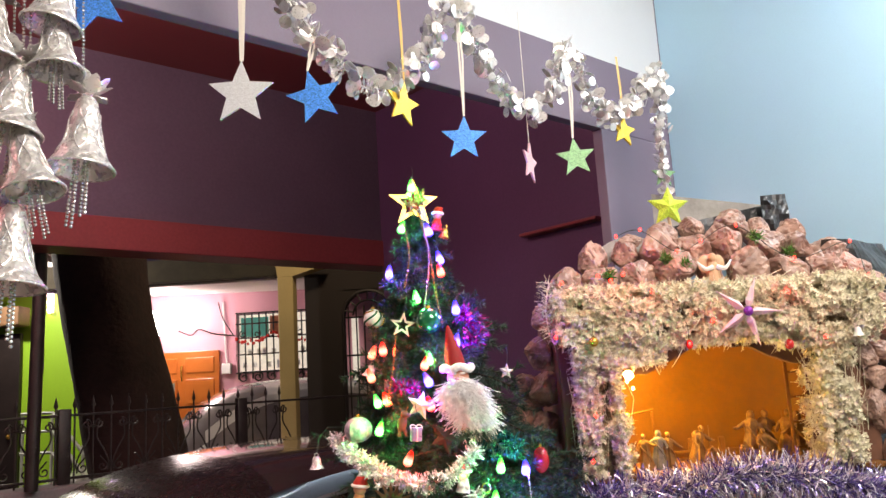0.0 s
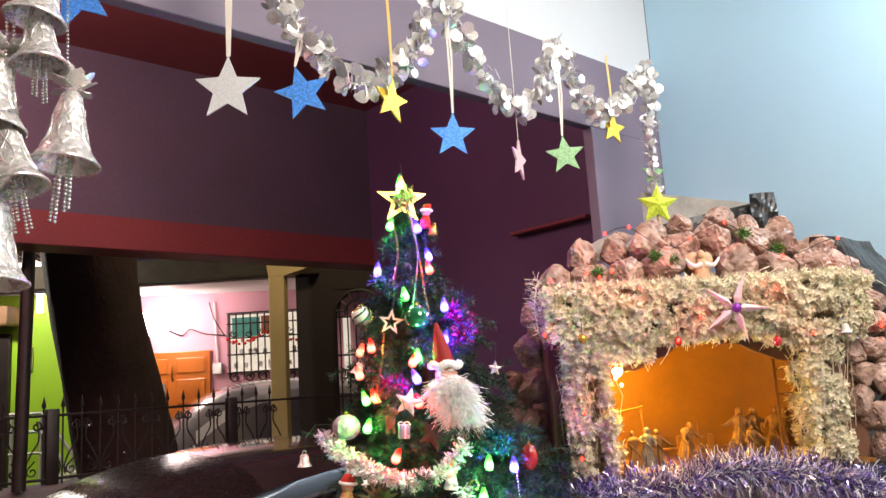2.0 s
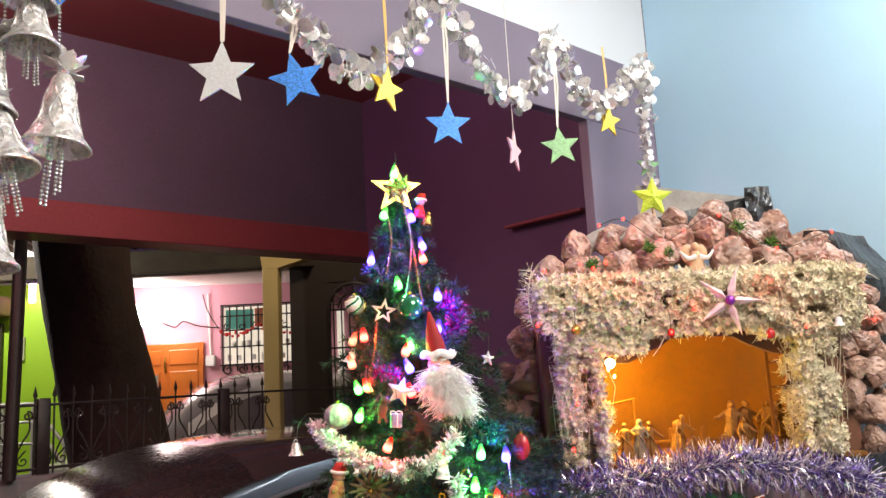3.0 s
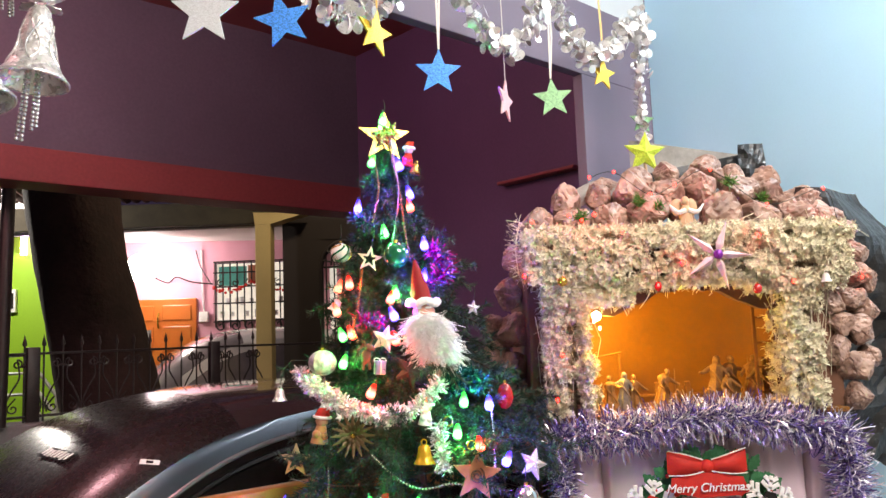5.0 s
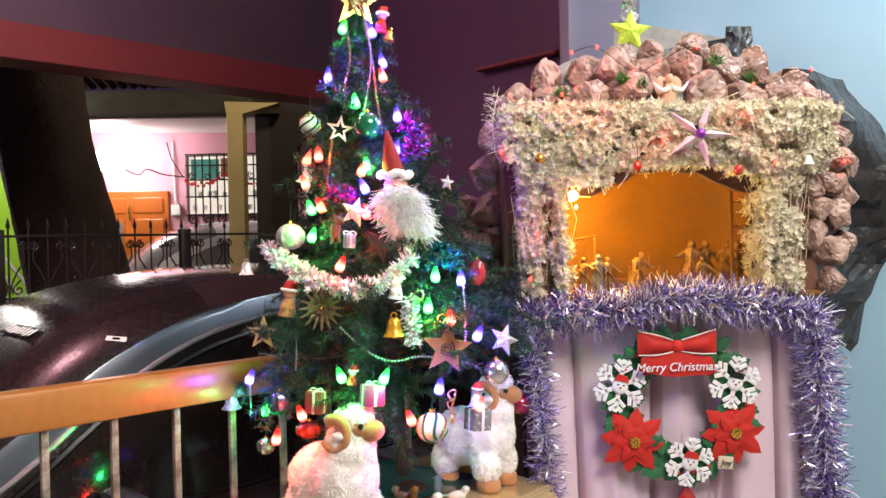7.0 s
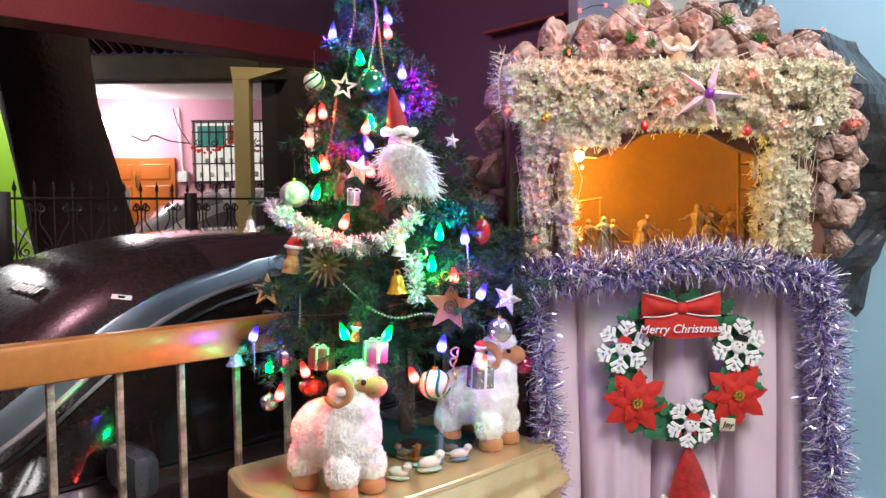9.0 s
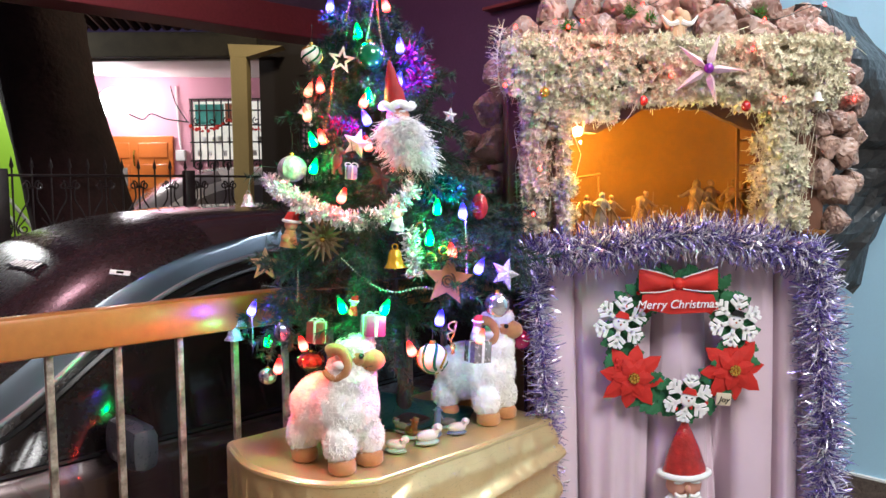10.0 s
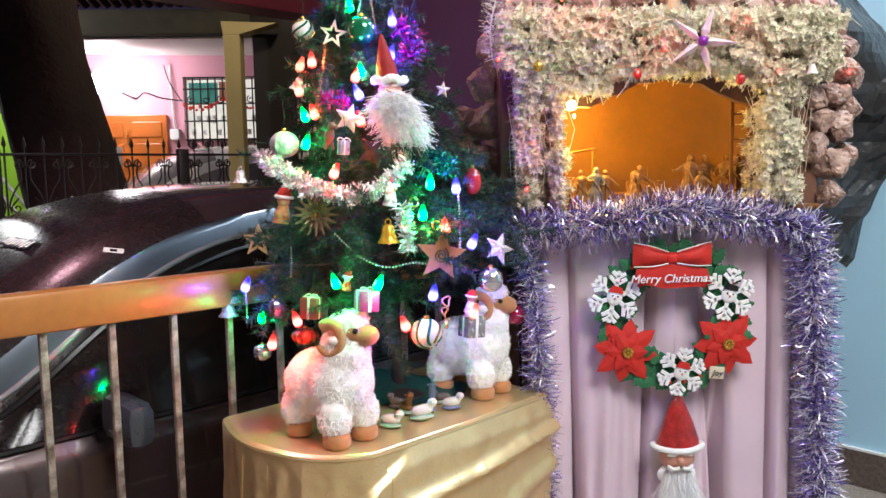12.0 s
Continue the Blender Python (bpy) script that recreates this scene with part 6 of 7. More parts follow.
def string_of_bulbs():
    root = thing("tree_light_string", pose(0.1, 2.25, 1.3), "string of coloured drop bulbs on the tree", "string lights")
    red = [(-0.07, 2.15, 1.489), (0.047, 2.08, 1.442), (-0.005, 1.995, 1.206), (0.255, 1.965, 1.072), (0.153, 1.925, 0.845), (-0.062, 2.09, 1.354), (0.1, 2.19, 1.702), (0.052, 2.08, 1.335), (-0.109, 1.99, 0.85), (-0.165, 1.97, 0.80)]
    green = [(0.029, 2.15, 1.626), (-0.089, 2.115, 1.349), (-0.081, 2.075, 1.279), (0.202, 1.96, 1.104), (0.222, 1.995, 1.176), (-0.006, 1.915, 0.951), (0.097, 1.90, 0.948), (-0.218, 2.13, 0.834), (0.057, 2.08, 1.454),
             (0.028, 2.25, 1.968), (-0.005, 2.25, 1.846)]
    blue = [(0.137, 2.15, 1.589), (0.05, 2.065, 1.397), (0.286, 2.025, 1.164), (0.323, 1.985, 1.03), (0.223, 1.915, 0.918), (-0.251, 2.11, 0.92), (0.133, 2.11, 1.497), (-0.049, 2.25, 1.714), (0.072, 2.235, 1.831), (0.10, 2.2, 1.74)]
    warm = [(0.128, 1.97, 1.17), (-0.109, 2.165, 1.418), (0.115, 2.09, 1.445), (0.324, 1.975, 0.862), (-0.10, 2.165, 1.48)]
    drop = [(0.0, 0.020), (0.0018, 0.017), (0.0045, 0.009), (0.0072, -0.002), (0.0078, -0.008), (0.0062, -0.014), (0.0, -0.017)]
    made = {}
    for colour, spots in (("red", red), ("green", green), ("blue", blue), ("warm", warm)):
        made[colour] = mesh_of("bulb", Geo().lathe(drop, Matrix.Diagonal((1.45, 1.45, 1.25, 1)), 14), BULB[colour])
        cap = mesh_of("socket", Geo().lathe([(0.0, 0.028), (0.0035, 0.028), (0.0035, 0.016), (0.0, 0.016)], None, 8), WIRE)
        for x, y, z in spots:
            ob = new("bulb", made[colour])
            ob.parent = root
            turn = random.Random(int(x * 1000) + 7).uniform(-25, 25)
            ob.matrix_basis = pose(x - 0.1, y - 2.25, z - 1.3, 8, turn, 0)
            c = new("socket", cap)
            c.parent = ob
    for colour, spots, tint, watts in (("red", red, (1.0, 0.03, 0.02), 0.60), ("green", green, (0.02, 1.0, 0.16), 0.70), ("blue", blue, (0.12, 0.04, 1.0), 0.95)):
        for x, y, z in spots:
            lamp(colour + "_bulb_light", "POINT", (x + 0.004, y - 0.024, z - 0.010), watts, tint, 0.008)
    path = []
    for i in range(120):
        z = 0.84 + 1.05 * i / 119
        a = 9.5 * math.pi * i / 119
        r = tree_radius(z) * 0.93
        path.append(tree_axis(z) + Vector((r * math.cos(a), r * math.sin(a), 0.008 * math.sin(i))))
    part("wire", Geo().tube(path, 0.0013, 4), WIRE, root, "", True, True)


string_of_bulbs()


def hook(g, x, y, z, l=0.05):
    return g.tube([(x, y, z), (x + 0.002, y + 0.004, z + l * 0.6), (x, y + 0.012, z + l)], 0.0009, 4)


def striped_ball(x, y, z, r, turn):
    root = thing("striped_bauble", pose(x, y, z), "white bauble with green and gold swirl stripes", "bauble", "baubles")
    part("ball", Geo().ball((0, 0, 0), r, 24, 16), WHITE_FIG, root)
    for k in range(6):
        pts = []
        for i in range(13):
            t = -1.25 + 2.5 * i / 12
            a = k * math.pi / 3 + t * 0.8
            pts.append(Vector((math.cos(t) * math.cos(a), math.cos(t) * math.sin(a), math.sin(t))) * (r * 0.97))
        part("stripe", Geo().tube(pts, r * 0.12, 6), GREEN_BALL if k % 3 else GOLD, root, m=pose(0, 0, 0, turn, turn, 0))
    part("cap", Geo().lathe([(0, r * 1.22), (r * 0.2, r * 1.2), (r * 0.22, r * 0.95)], None, 10), GOLD, root)
    part("hanger", hook(Geo(), 0, 0, r * 1.2), WIRE, root)


def bauble(name, x, y, z, r, mat, label, squash=1.0, lobes=0):
    root = thing(name, pose(x, y, z), label, "bauble", "baubles")
    prof = [(math.sin(math.pi * i / 14) * r, -math.cos(math.pi * i / 14) * r * squash) for i in range(15)]
    part("ball", Geo().lathe(prof, None, 24, 0.06 if lobes else 0, lobes), mat, root)
    part("cap", Geo().lathe([(0, r * squash * 1.2), (r * 0.18, r * squash * 1.18), (r * 0.2, r * squash * 0.95)], None, 10), GOLD, root)
    part("hanger", hook(Geo(), 0, 0, r * squash * 1.2), WIRE, root)


def flat_star(name, x, y, z, r, mat, label, rx=0, ry=0, rz=0, hole=False, dome=0.0, spiral=False):
    root = thing(name, pose(x, y, z, rx, ry, rz), label, "star", "stars on the tree")
    if hole:
        out, inn = star_outline(r), star_outline(r * 0.58)
        g, n, th = Geo(), 10, 0.004
        vs = [(a, -th, b) for a, b in out] + [(a, -th, b) for a, b in inn] + [(a, th, b) for a, b in out] + [(a, th, b) for a, b in inn]
        fs = []
        for i in range(n):
            j = (i + 1) % n
            fs += [(i, j, n + j, n + i), (2 * n + j, 2 * n + i, 3 * n + i, 3 * n + j), (j, i, 2 * n + i, 2 * n + j), (n + i, n + j, 3 * n + j, 3 * n + i)]
        part("star_frame", g.add(vs, fs), mat, root, "", False)
    else:
        part("star_plate", Geo().plate(star_outline(r, 0.45), 0.005, None, dome), mat, root, "", False)
    if spiral:
        part("spiral", Geo().tube([p * 0.42 + Vector((0, -0.0045, 0)) for p in scroll(2.2, 0.006, 0.045, 1, 40)], 0.0018, 5), STABLE_DARK, root)
        part("ring", Geo().tube([Vector((0.010 * math.cos(a) - 0.02, 0, 0.010 * math.sin(a) + r * 1.1)) for a in [2 * math.pi * i / 16 for i in range(17)]], 0.002, 5), GOLD, root)
    part("hanger", hook(Geo(), 0, 0, r * 0.95), WIRE, root)
    return root


def bell(name, x, y, z, r, mat, label, rx=0, ry=0):
    root = thing(name, pose(x, y, z, rx, ry, 0), label, "bell", "bells on the tree")
    part("dome", Geo().lathe([(0.0, r * 1.1), (r * 0.35, r * 1.08), (r * 0.55, r * 0.85), (r * 0.62, r * 0.3), (r * 0.78, -r * 0.2), (r, -r * 0.5), (r * 0.93, -r * 0.5), (r * 0.55, r * 0.2)], None, 20), mat, root)
    part("clapper", Geo().ball((0, 0, -r * 0.5), r * 0.2, 8, 6), GOLD, root)
    part("loop", Geo().tube([Vector((r * 0.25 * math.cos(a), 0, r * 1.3 + r * 0.25 * math.sin(a))) for a in [2 * math.pi * i / 12 for i in range(13)]], r * 0.06, 5), mat, root)


def gift(x, y, z, size, mat, turn):
    root = thing("gift_box", pose(x, y, z, 0, 4, turn), "small wrapped gift box ornament with a pale ribbon", "gift ornament", "gift ornaments")
    w, d, h = size
    part("box", Geo().box((0, 0, 0), (w, d, h), None, 0.002), mat, root)
    part("ribbon", Geo().box((0, 0, 0), (w * 0.16, d * 1.03, h * 1.03), None, 0.001), RIBBON, root)
    part("ribbon", Geo().box((0, 0, 0), (w * 1.03, d * 0.16, h * 1.035), None, 0.001), RIBBON, root)
    g = Geo()
    for k in (1, -1):
        g.tube([Vector((k * (0.008 - 0.008 * math.cos(a)), 0.003 * math.sin(a), h * 0.52 + 0.006 * math.sin(a))) for a in [2 * math.pi * i / 10 for i in range(11)]], 0.0016, 5)
    part("bow", g, RIBBON, root)
    part("hanger", hook(Geo(), 0, 0, h * 0.5, 0.06), WIRE, root)


striped_ball(-0.100, 2.240, 1.579, 0.029, 20)
striped_ball(0.205, 1.950, 0.815, 0.036, -30)
bauble("green_bauble", 0.061, 2.11, 1.555, 0.035, GREEN_BALL, "glossy green ball on the tree")
bauble("silver_bauble", 0.365, 1.99, 0.935, 0.031, MIRROR_BALL, "mirror silver ball beside the plush sheep")
bauble("silver_bauble", -0.215, 2.10, 0.745, 0.022, MIRROR_BALL, "small ribbed silver ball under the branches", 1.0, 10)
bauble("magenta_bauble", 0.468, 2.31, 0.787, 0.030, RED_BALL, "glossy magenta ball at the tree's edge")
bauble("lantern_bauble", -0.099, 2.06, 0.793, 0.033, material("red_gold_lacquer", (0.45, 0.10, 0.06), 0.2, metal=0.6, spread=0.5, scale=60), "flattened red and gold lantern ornament", 0.68, 12)
bauble("lantern_bauble", -0.165, 2.03, 0.872, 0.020, material("blue_silver_foil", (0.25, 0.32, 0.55), 0.2, metal=0.8, spread=0.5, scale=60), "blue and silver drop ornament", 1.3, 8)
bauble("oval_bauble", 0.334, 2.095, 1.173, 0.022, RED_GLOSS, "glossy red oval ornament", 1.6)
bauble("snow_bauble", -0.146, 2.145, 1.276, 0.036, material("lilac_white_foam", (0.55, 0.5, 0.62), 0.6, spread=0.5, scale=70), "lilac and white snowflake ball", 0.95, 9)
flat_star("open_star", -0.011, 2.12, 1.548, 0.036, CREAM_STAR, "cream open star ornament", 0, 10, 0, True)
flat_star("gold_star", 0.028, 2.05, 1.333, 0.038, CREAM_STAR, "pale gold raised star ornament", 0, 18, 10, False, 0.008)
flat_star("dark_star", 0.09, 2.03, 1.250, 0.046, material("dark_green_felt", (0.03, 0.045, 0.035), 0.8), "dark felt star ornament deep in the branches", 10, 30, -12, False, 0.008)
flat_star("silver_star", 0.262, 2.12, 1.407, 0.021, SILVER, "small silver star at a branch tip", 0, 8, 20, False, 0.005)
flat_star("silver_star", 0.393, 2.05, 1.005, 0.042, SILVER, "shiny bluish silver star at the tree's edge", -15, 25, 20, False, 0.014)
flat_star("plywood_star", -0.207, 2.06, 1.037, 0.043, PALE_WOOD, "pale plywood star with a cut-out face", 0, 3, 0, True)
flat_star("spiral_star", 0.242, 1.915, 1.006, 0.062, CORAL_WOOD, "coral wooden star with a dark spiral", 0, 8, 10, False, 0.0, True)
bell("white_bell", -0.112, 2.175, 1.425, 0.020, WHITE_FIG, "small white bell ornament on the tree", 0, 20)
bell("gold_bell", 0.139, 2.025, 1.268, 0.017, GOLD, "small gold bell ornament", 0, -10)
bell("gold_bell", 0.120, 1.93, 1.050, 0.027, material("yellow_bell_paint", (0.75, 0.42, 0.03), 0.2, metal=0.4), "yellow gold bell ornament")
bell("gold_bell", 0.118, 2.24, 1.813, 0.018, GOLD, "small gold bell near the tree top", 0, 12)
bell("silver_bell", -0.318, 2.19, 0.838, 0.026, BELL_SILVER, "silver bell hanging at the railing")
bell("silver_bell", -0.300, 2.19, 0.870, 0.017, BELL_SILVER, "silver bell hanging at the railing")
gift(0.067, 1.905, 0.905, (0.048, 0.040, 0.048), MAGENTA_PAPER, 25)
gift(-0.067, 1.945, 0.885, (0.042, 0.036, 0.050), material("brown_red_paper", (0.32, 0.06, 0.05), 0.5), -15)
gift(0.014, 2.03, 1.262, (0.026, 0.022, 0.034), material("lavender_foil", (0.45, 0.40, 0.6), 0.3, metal=0.5), 20)
gift(0.320, 2.02, 0.815, (0.052, 0.046, 0.052), material("silver_stripe_paper", (0.6, 0.56, 0.5), 0.25, metal=0.6, spread=0.4, scale=80), 30)


def felt_deer():
    g = Geo().ball((0, 0, 0), (0.016, 0.012, 0.026), 14, 10, pose(0, 0, 0, 0, 14, 0)).ball((0.010, -0.006, 0.030), (0.013, 0.012, 0.012), 12, 8).ball((0.020, -0.012, 0.026), (0.009, 0.008, 0.007), 10, 7)
    for k in (1, -1):
        g.tube([(k * 0.008, 0, -0.018), (k * 0.012, -0.002, -0.040)], [0.006, 0.005], 7).tube([(0.008 + k * 0.006, -0.004, 0.038), (0.008 + k * 0.014, -0.004, 0.052)], 0.0026, 5)
    merged("felt_deer", [(g, BROWN_FELT)], "small brown felt deer ornament on the tree", "ornament", pose(-0.020, 2.03, 1.290) @ Matrix.Scale(0.8, 4), "toy ornaments")


felt_deer()


def tree_top_star():
    root = flat_star("tree_top_star", 0.032, 2.25, 1.915, 0.078, GOLD, "open gold star at the tree top", -8, 3, 12, True)
    part("inner_star", Geo().plate(star_outline(0.030), 0.01, None, 0.008), RED_GLOSS, root, "red foil middle", False)
    part("cap_bow", strands(Geo(), [Vector((-0.02, -0.01, -0.01)), Vector((0.03, -0.01, 0.02))], 160, 0.03, 0.003, 3), GOLD_BEAD, root, "", False)


tree_top_star()


def flower():
    root = thing("bronze_flower", pose(-0.051, 1.975, 1.103), "bronze paper flower ornament", "flower ornament")
    for ring, (count, l, tilt) in enumerate(((16, 0.058, 20), (13, 0.045, 42), (9, 0.030, 62))):
        for k in range(count):
            part("petal", Geo().plate(leaf_outline(l, 0.006, 3), 0.0012, None, 0.001), BROWN_FLOWER, root, "", False, m=pose(0, -0.003 * ring, 0, 0, 360 * k / count + 9 * ring, 0) @ pose(0, 0, 0, tilt))
    part("centre", Geo().ball((0, -0.016, 0), 0.008, 8, 6), GOLD, root)


flower()


def little_toy(x, y, z, size, label, body, hat):
    g = Geo().lathe([(0.0, -0.030), (0.018, -0.030), (0.014, -0.012), (0.010, 0.004), (0.0, 0.006)], None, 12).ball((-0.006, -0.012, -0.012), (0.009, 0.008, 0.008), 8, 6).ball((0.009, -0.010, -0.016), (0.007, 0.007, 0.007), 8, 6)
    h = Geo().ball((0, -0.002, 0.014), (0.013, 0.012, 0.012), 12, 8)
    c = Geo().lathe([(0.016, 0.019), (0.015, 0.026), (0.009, 0.038), (0.0, 0.042)], None, 12).ball((0.008, 0, 0.036), 0.006, 8, 6)
    w = Geo().tube([(0.016 * math.cos(a), 0.016 * math.sin(a), 0.021) for a in [2 * math.pi * i / 12 for i in range(13)]], 0.0035, 6)
    merged("toy_figure", [(g, body), (h, SKIN), (c, hat), (w, WHITE_FELT)], label, "ornament", pose(x, y, z, 0, 8, 0) @ Matrix.Diagonal((size, size, size, 1)), "toy ornaments")


little_toy(-0.136, 2.022, 1.119, 1.25, "small toy bear ornament in a red cap", TAN, RED)
little_toy(0.100, 2.24, 1.858, 1.0, "small red and white toy ornament near the tree top", RED, RED)
little_toy(0.128, 1.975, 1.150, 1.0, "white toy snowman ornament on the tree", WHITE_FELT, RED)
little_toy(0.022, 1.915, 0.948, 0.65, "small red and white toy ornament under a branch", RED, RED)
little_toy(0.315, 1.985, 0.880, 0.8, "red and white toy ornament above the silver gift", WHITE_FELT, RED)


def tree_santa():
    hat = Geo().lathe([(0.031, 0.0), (0.029, 0.03), (0.018, 0.075), (0.005, 0.118), (0.0, 0.122)], pose(-0.004, 0, 0.012, 0, -8, 0) @ Matrix.Diagonal((0.82, 0.6, 0.92, 1)), 18, 0.03, 4)
    brim = Geo()
    for i in range(15):
        a = math.pi * (1 + i / 14)
        brim.ball((0.036 * math.cos(a), 0.030 * math.sin(a), 0.010 + 0.004 * math.sin(i)), (0.012, 0.010, 0.010), 8, 6, None, 0.2, i)
    face = Geo().ball((0, -0.004, -0.014), (0.029, 0.024, 0.024), 14, 9).ball((0.002, -0.029, -0.016), 0.0055, 8, 6)
    brow = Geo()
    for k in (1, -1):
        brow.ball((k * 0.012, -0.026, -0.004), (0.009, 0.004, 0.003), 8, 5)
        brow.ball((k * 0.010 + 0.002, -0.028, -0.024), (0.012, 0.006, 0.005), 8, 5)
    core = Geo().ball((0.012, 0.002, -0.062), (0.046, 0.020, 0.044), 20, 14, None, 0.2, 4).ball((0.034, 0.004, -0.105), (0.040, 0.018, 0.040), 18, 12, None, 0.2, 8)
    beard = hair(core, (0.008, -0.016, -0.050), (0.056, 0.026, 0.036), 4200, 0.040, 77, 0.75, 0.0010)
    beard = hair(beard, (0.034, -0.014, -0.095), (0.050, 0.024, 0.044), 4200, 0.044, 78, 0.85, 0.0010)
    merged("santa_doll", [(hat, DARK_RED), (brim, WHITE_FELT), (face, SKIN), (brow, WHITE_FELT), (beard, BEARD)], "santa head ornament with a long fluffy white beard", "ornament", pose(0.130, 2.045, 1.412))


tree_santa()


def tree_tinsel(name, path, count, length, mats, label, seed):
    tinsel_garland(name, path, count, length, 0.0028, mats, label, seed, 0.003)


tree_tinsel("silver_star_garland", [(-0.225, 2.24, 1.250), (-0.174, 2.125, 1.221), (-0.094, 2.015, 1.184), (-0.026, 1.972, 1.155), (0.04, 1.955, 1.150), (0.091, 1.955, 1.159), (0.138, 1.97, 1.193), (0.17, 1.99, 1.225)],
            2600, 0.025, (SILVER, WHITE_TINSEL), "silver tinsel swag with little foil stars on the tree", 23)
tree_tinsel("silver_tinsel", [(0.153, 1.96, 1.121), (0.159, 1.945, 1.082), (0.165, 1.92, 1.017)], 420, 0.026, (SILVER, WHITE_TINSEL), "short silver tinsel tail on the tree", 25)
tree_tinsel("teal_tinsel", [(0.19, 2.02, 1.212), (0.236, 2.045, 1.229), (0.275, 2.055, 1.205)], 900, 0.034, (TEAL_TINSEL, TEAL_TINSEL), "teal tinsel tuft on the tree", 27)
tree_tinsel("magenta_tinsel", [(0.15, 2.18, 1.575), (0.187, 2.19, 1.555), (0.199, 2.18, 1.519), (0.176, 2.155, 1.495), (0.15, 2.14, 1.47)], 900, 0.034, (PINK_TINSEL, PURPLE_TINSEL), "magenta tinsel tuft on the tree", 29)
tree_tinsel("violet_tinsel", [(-0.05, 2.10, 1.385), (0.0, 2.08, 1.38), (0.03, 2.07, 1.37)], 160, 0.03, (PINK_TINSEL, PURPLE_TINSEL), "small magenta tinsel bow on the tree", 30)
tree_tinsel("blue_tinsel", [(-0.06, 2.23, 1.68), (-0.03, 2.19, 1.66), (0.0, 2.16, 1.645)], 260, 0.026, (PURPLE_TINSEL, TEAL_TINSEL), "blue tinsel near the tree top", 32)

foil_rng = random.Random(51)
swag = along_path(smooth_path([(-0.174, 2.125, 1.221), (-0.094, 2.015, 1.184), (-0.026, 1.972, 1.155), (0.04, 1.955, 1.150), (0.091, 1.955, 1.159)], 6), 0.008)
foil_mesh = mesh_of("foil_star", Geo().plate(star_outline(0.0125, 0.45), 0.001, None, 0.002), SILVER, False)
garland_root = [o for o in scene.objects if o.name == "silver_star_garland"][0]
for p, _ in swag:
    ob = new("foil_star", foil_mesh)
    ob.parent = garland_root
    ob.matrix_basis = garland_root.matrix_basis.inverted() @ pose(p.x + foil_rng.uniform(-0.02, 0.02), p.y - foil_rng.uniform(0.012, 0.026), p.z + foil_rng.uniform(-0.024, 0.022), foil_rng.uniform(-40, 40), foil_rng.uniform(0, 72), foil_rng.uniform(-40, 40))


def bead_string(path, mat, label, r=0.0034):
    path = smooth_path(path, 8)
    root = thing("bead_string", Matrix.Translation(path[0]), label, "bead string", "bead strings on the tree")
    part("bead_chain", chain(Geo(), path, r, r * 2.3), mat, root, "", True, True)["kind"] = "stuff"


bead_string([(-0.031, 2.13, 1.539), (-0.036, 2.10, 1.46), (-0.055, 2.08, 1.357), (-0.043, 2.065, 1.338)], GOLD_BEAD, "gold bead string hanging on the tree")
bead_string([(0.291, 2.025, 1.151), (0.291, 1.985, 1.076), (0.287, 1.95, 0.999)], BEADS, "silver bead string hanging on the tree")
bead_string([(0.01, 2.25, 1.90), (0.002, 2.235, 1.86), (0.014, 2.205, 1.753), (-0.004, 2.17, 1.651)], GOLD_BEAD, "gold bead string from the tree top")
bead_string([(0.045, 2.24, 1.893), (0.072, 2.205, 1.75), (0.083, 2.16, 1.645), (0.097, 2.12, 1.546)], GOLD_BEAD, "gold bead string from the tree top")
bead_string([(-0.004, 1.935, 1.059), (0.056, 1.905, 1.007), (0.115, 1.898, 0.983), (0.181, 1.905, 0.991), (0.247, 1.92, 0.977)], BEADS, "silver bead string round the tree")
bead_string([(0.05, 2.24, 1.90), (0.07, 2.205, 1.749), (0.051, 2.135, 1.59)], BEADS, "silver bead string from the tree top")
bead_string([(-0.12, 2.02, 1.04), (-0.118, 2.005, 0.99), (-0.12, 2.0, 0.95)], BEADS, "silver bead string hanging on the tree", 0.0028)
bead_string([(-0.252, 2.10, 0.915), (-0.25, 2.10, 0.86), (-0.252, 2.10, 0.82)], BEADS, "silver bead string hanging on the tree", 0.0028)


def ring_chain():
    root = thing("ring_chain", pose(0.25, 1.94, 0.90), "chain of small gold rings on the tree", "ornament")
    for i, (x, y, z) in enumerate(((0.204, 1.945, 1.057), (0.181, 1.965, 1.129), (0.254, 1.93, 0.895), (0.249, 1.935, 0.868), (0.253, 1.935, 0.840))):
        part("ring", Geo().tube([Vector((0.0115 * math.cos(a), 0.004 * math.sin(a * 2 + i), 0.0115 * math.sin(a))) for a in [2 * math.pi * k / 16 for k in range(17)]], 0.0024, 6), GOLD_BEAD, root, m=pose(x - 0.25, y - 1.94, z - 0.90, 0, 0, 20 * i))


ring_chain()


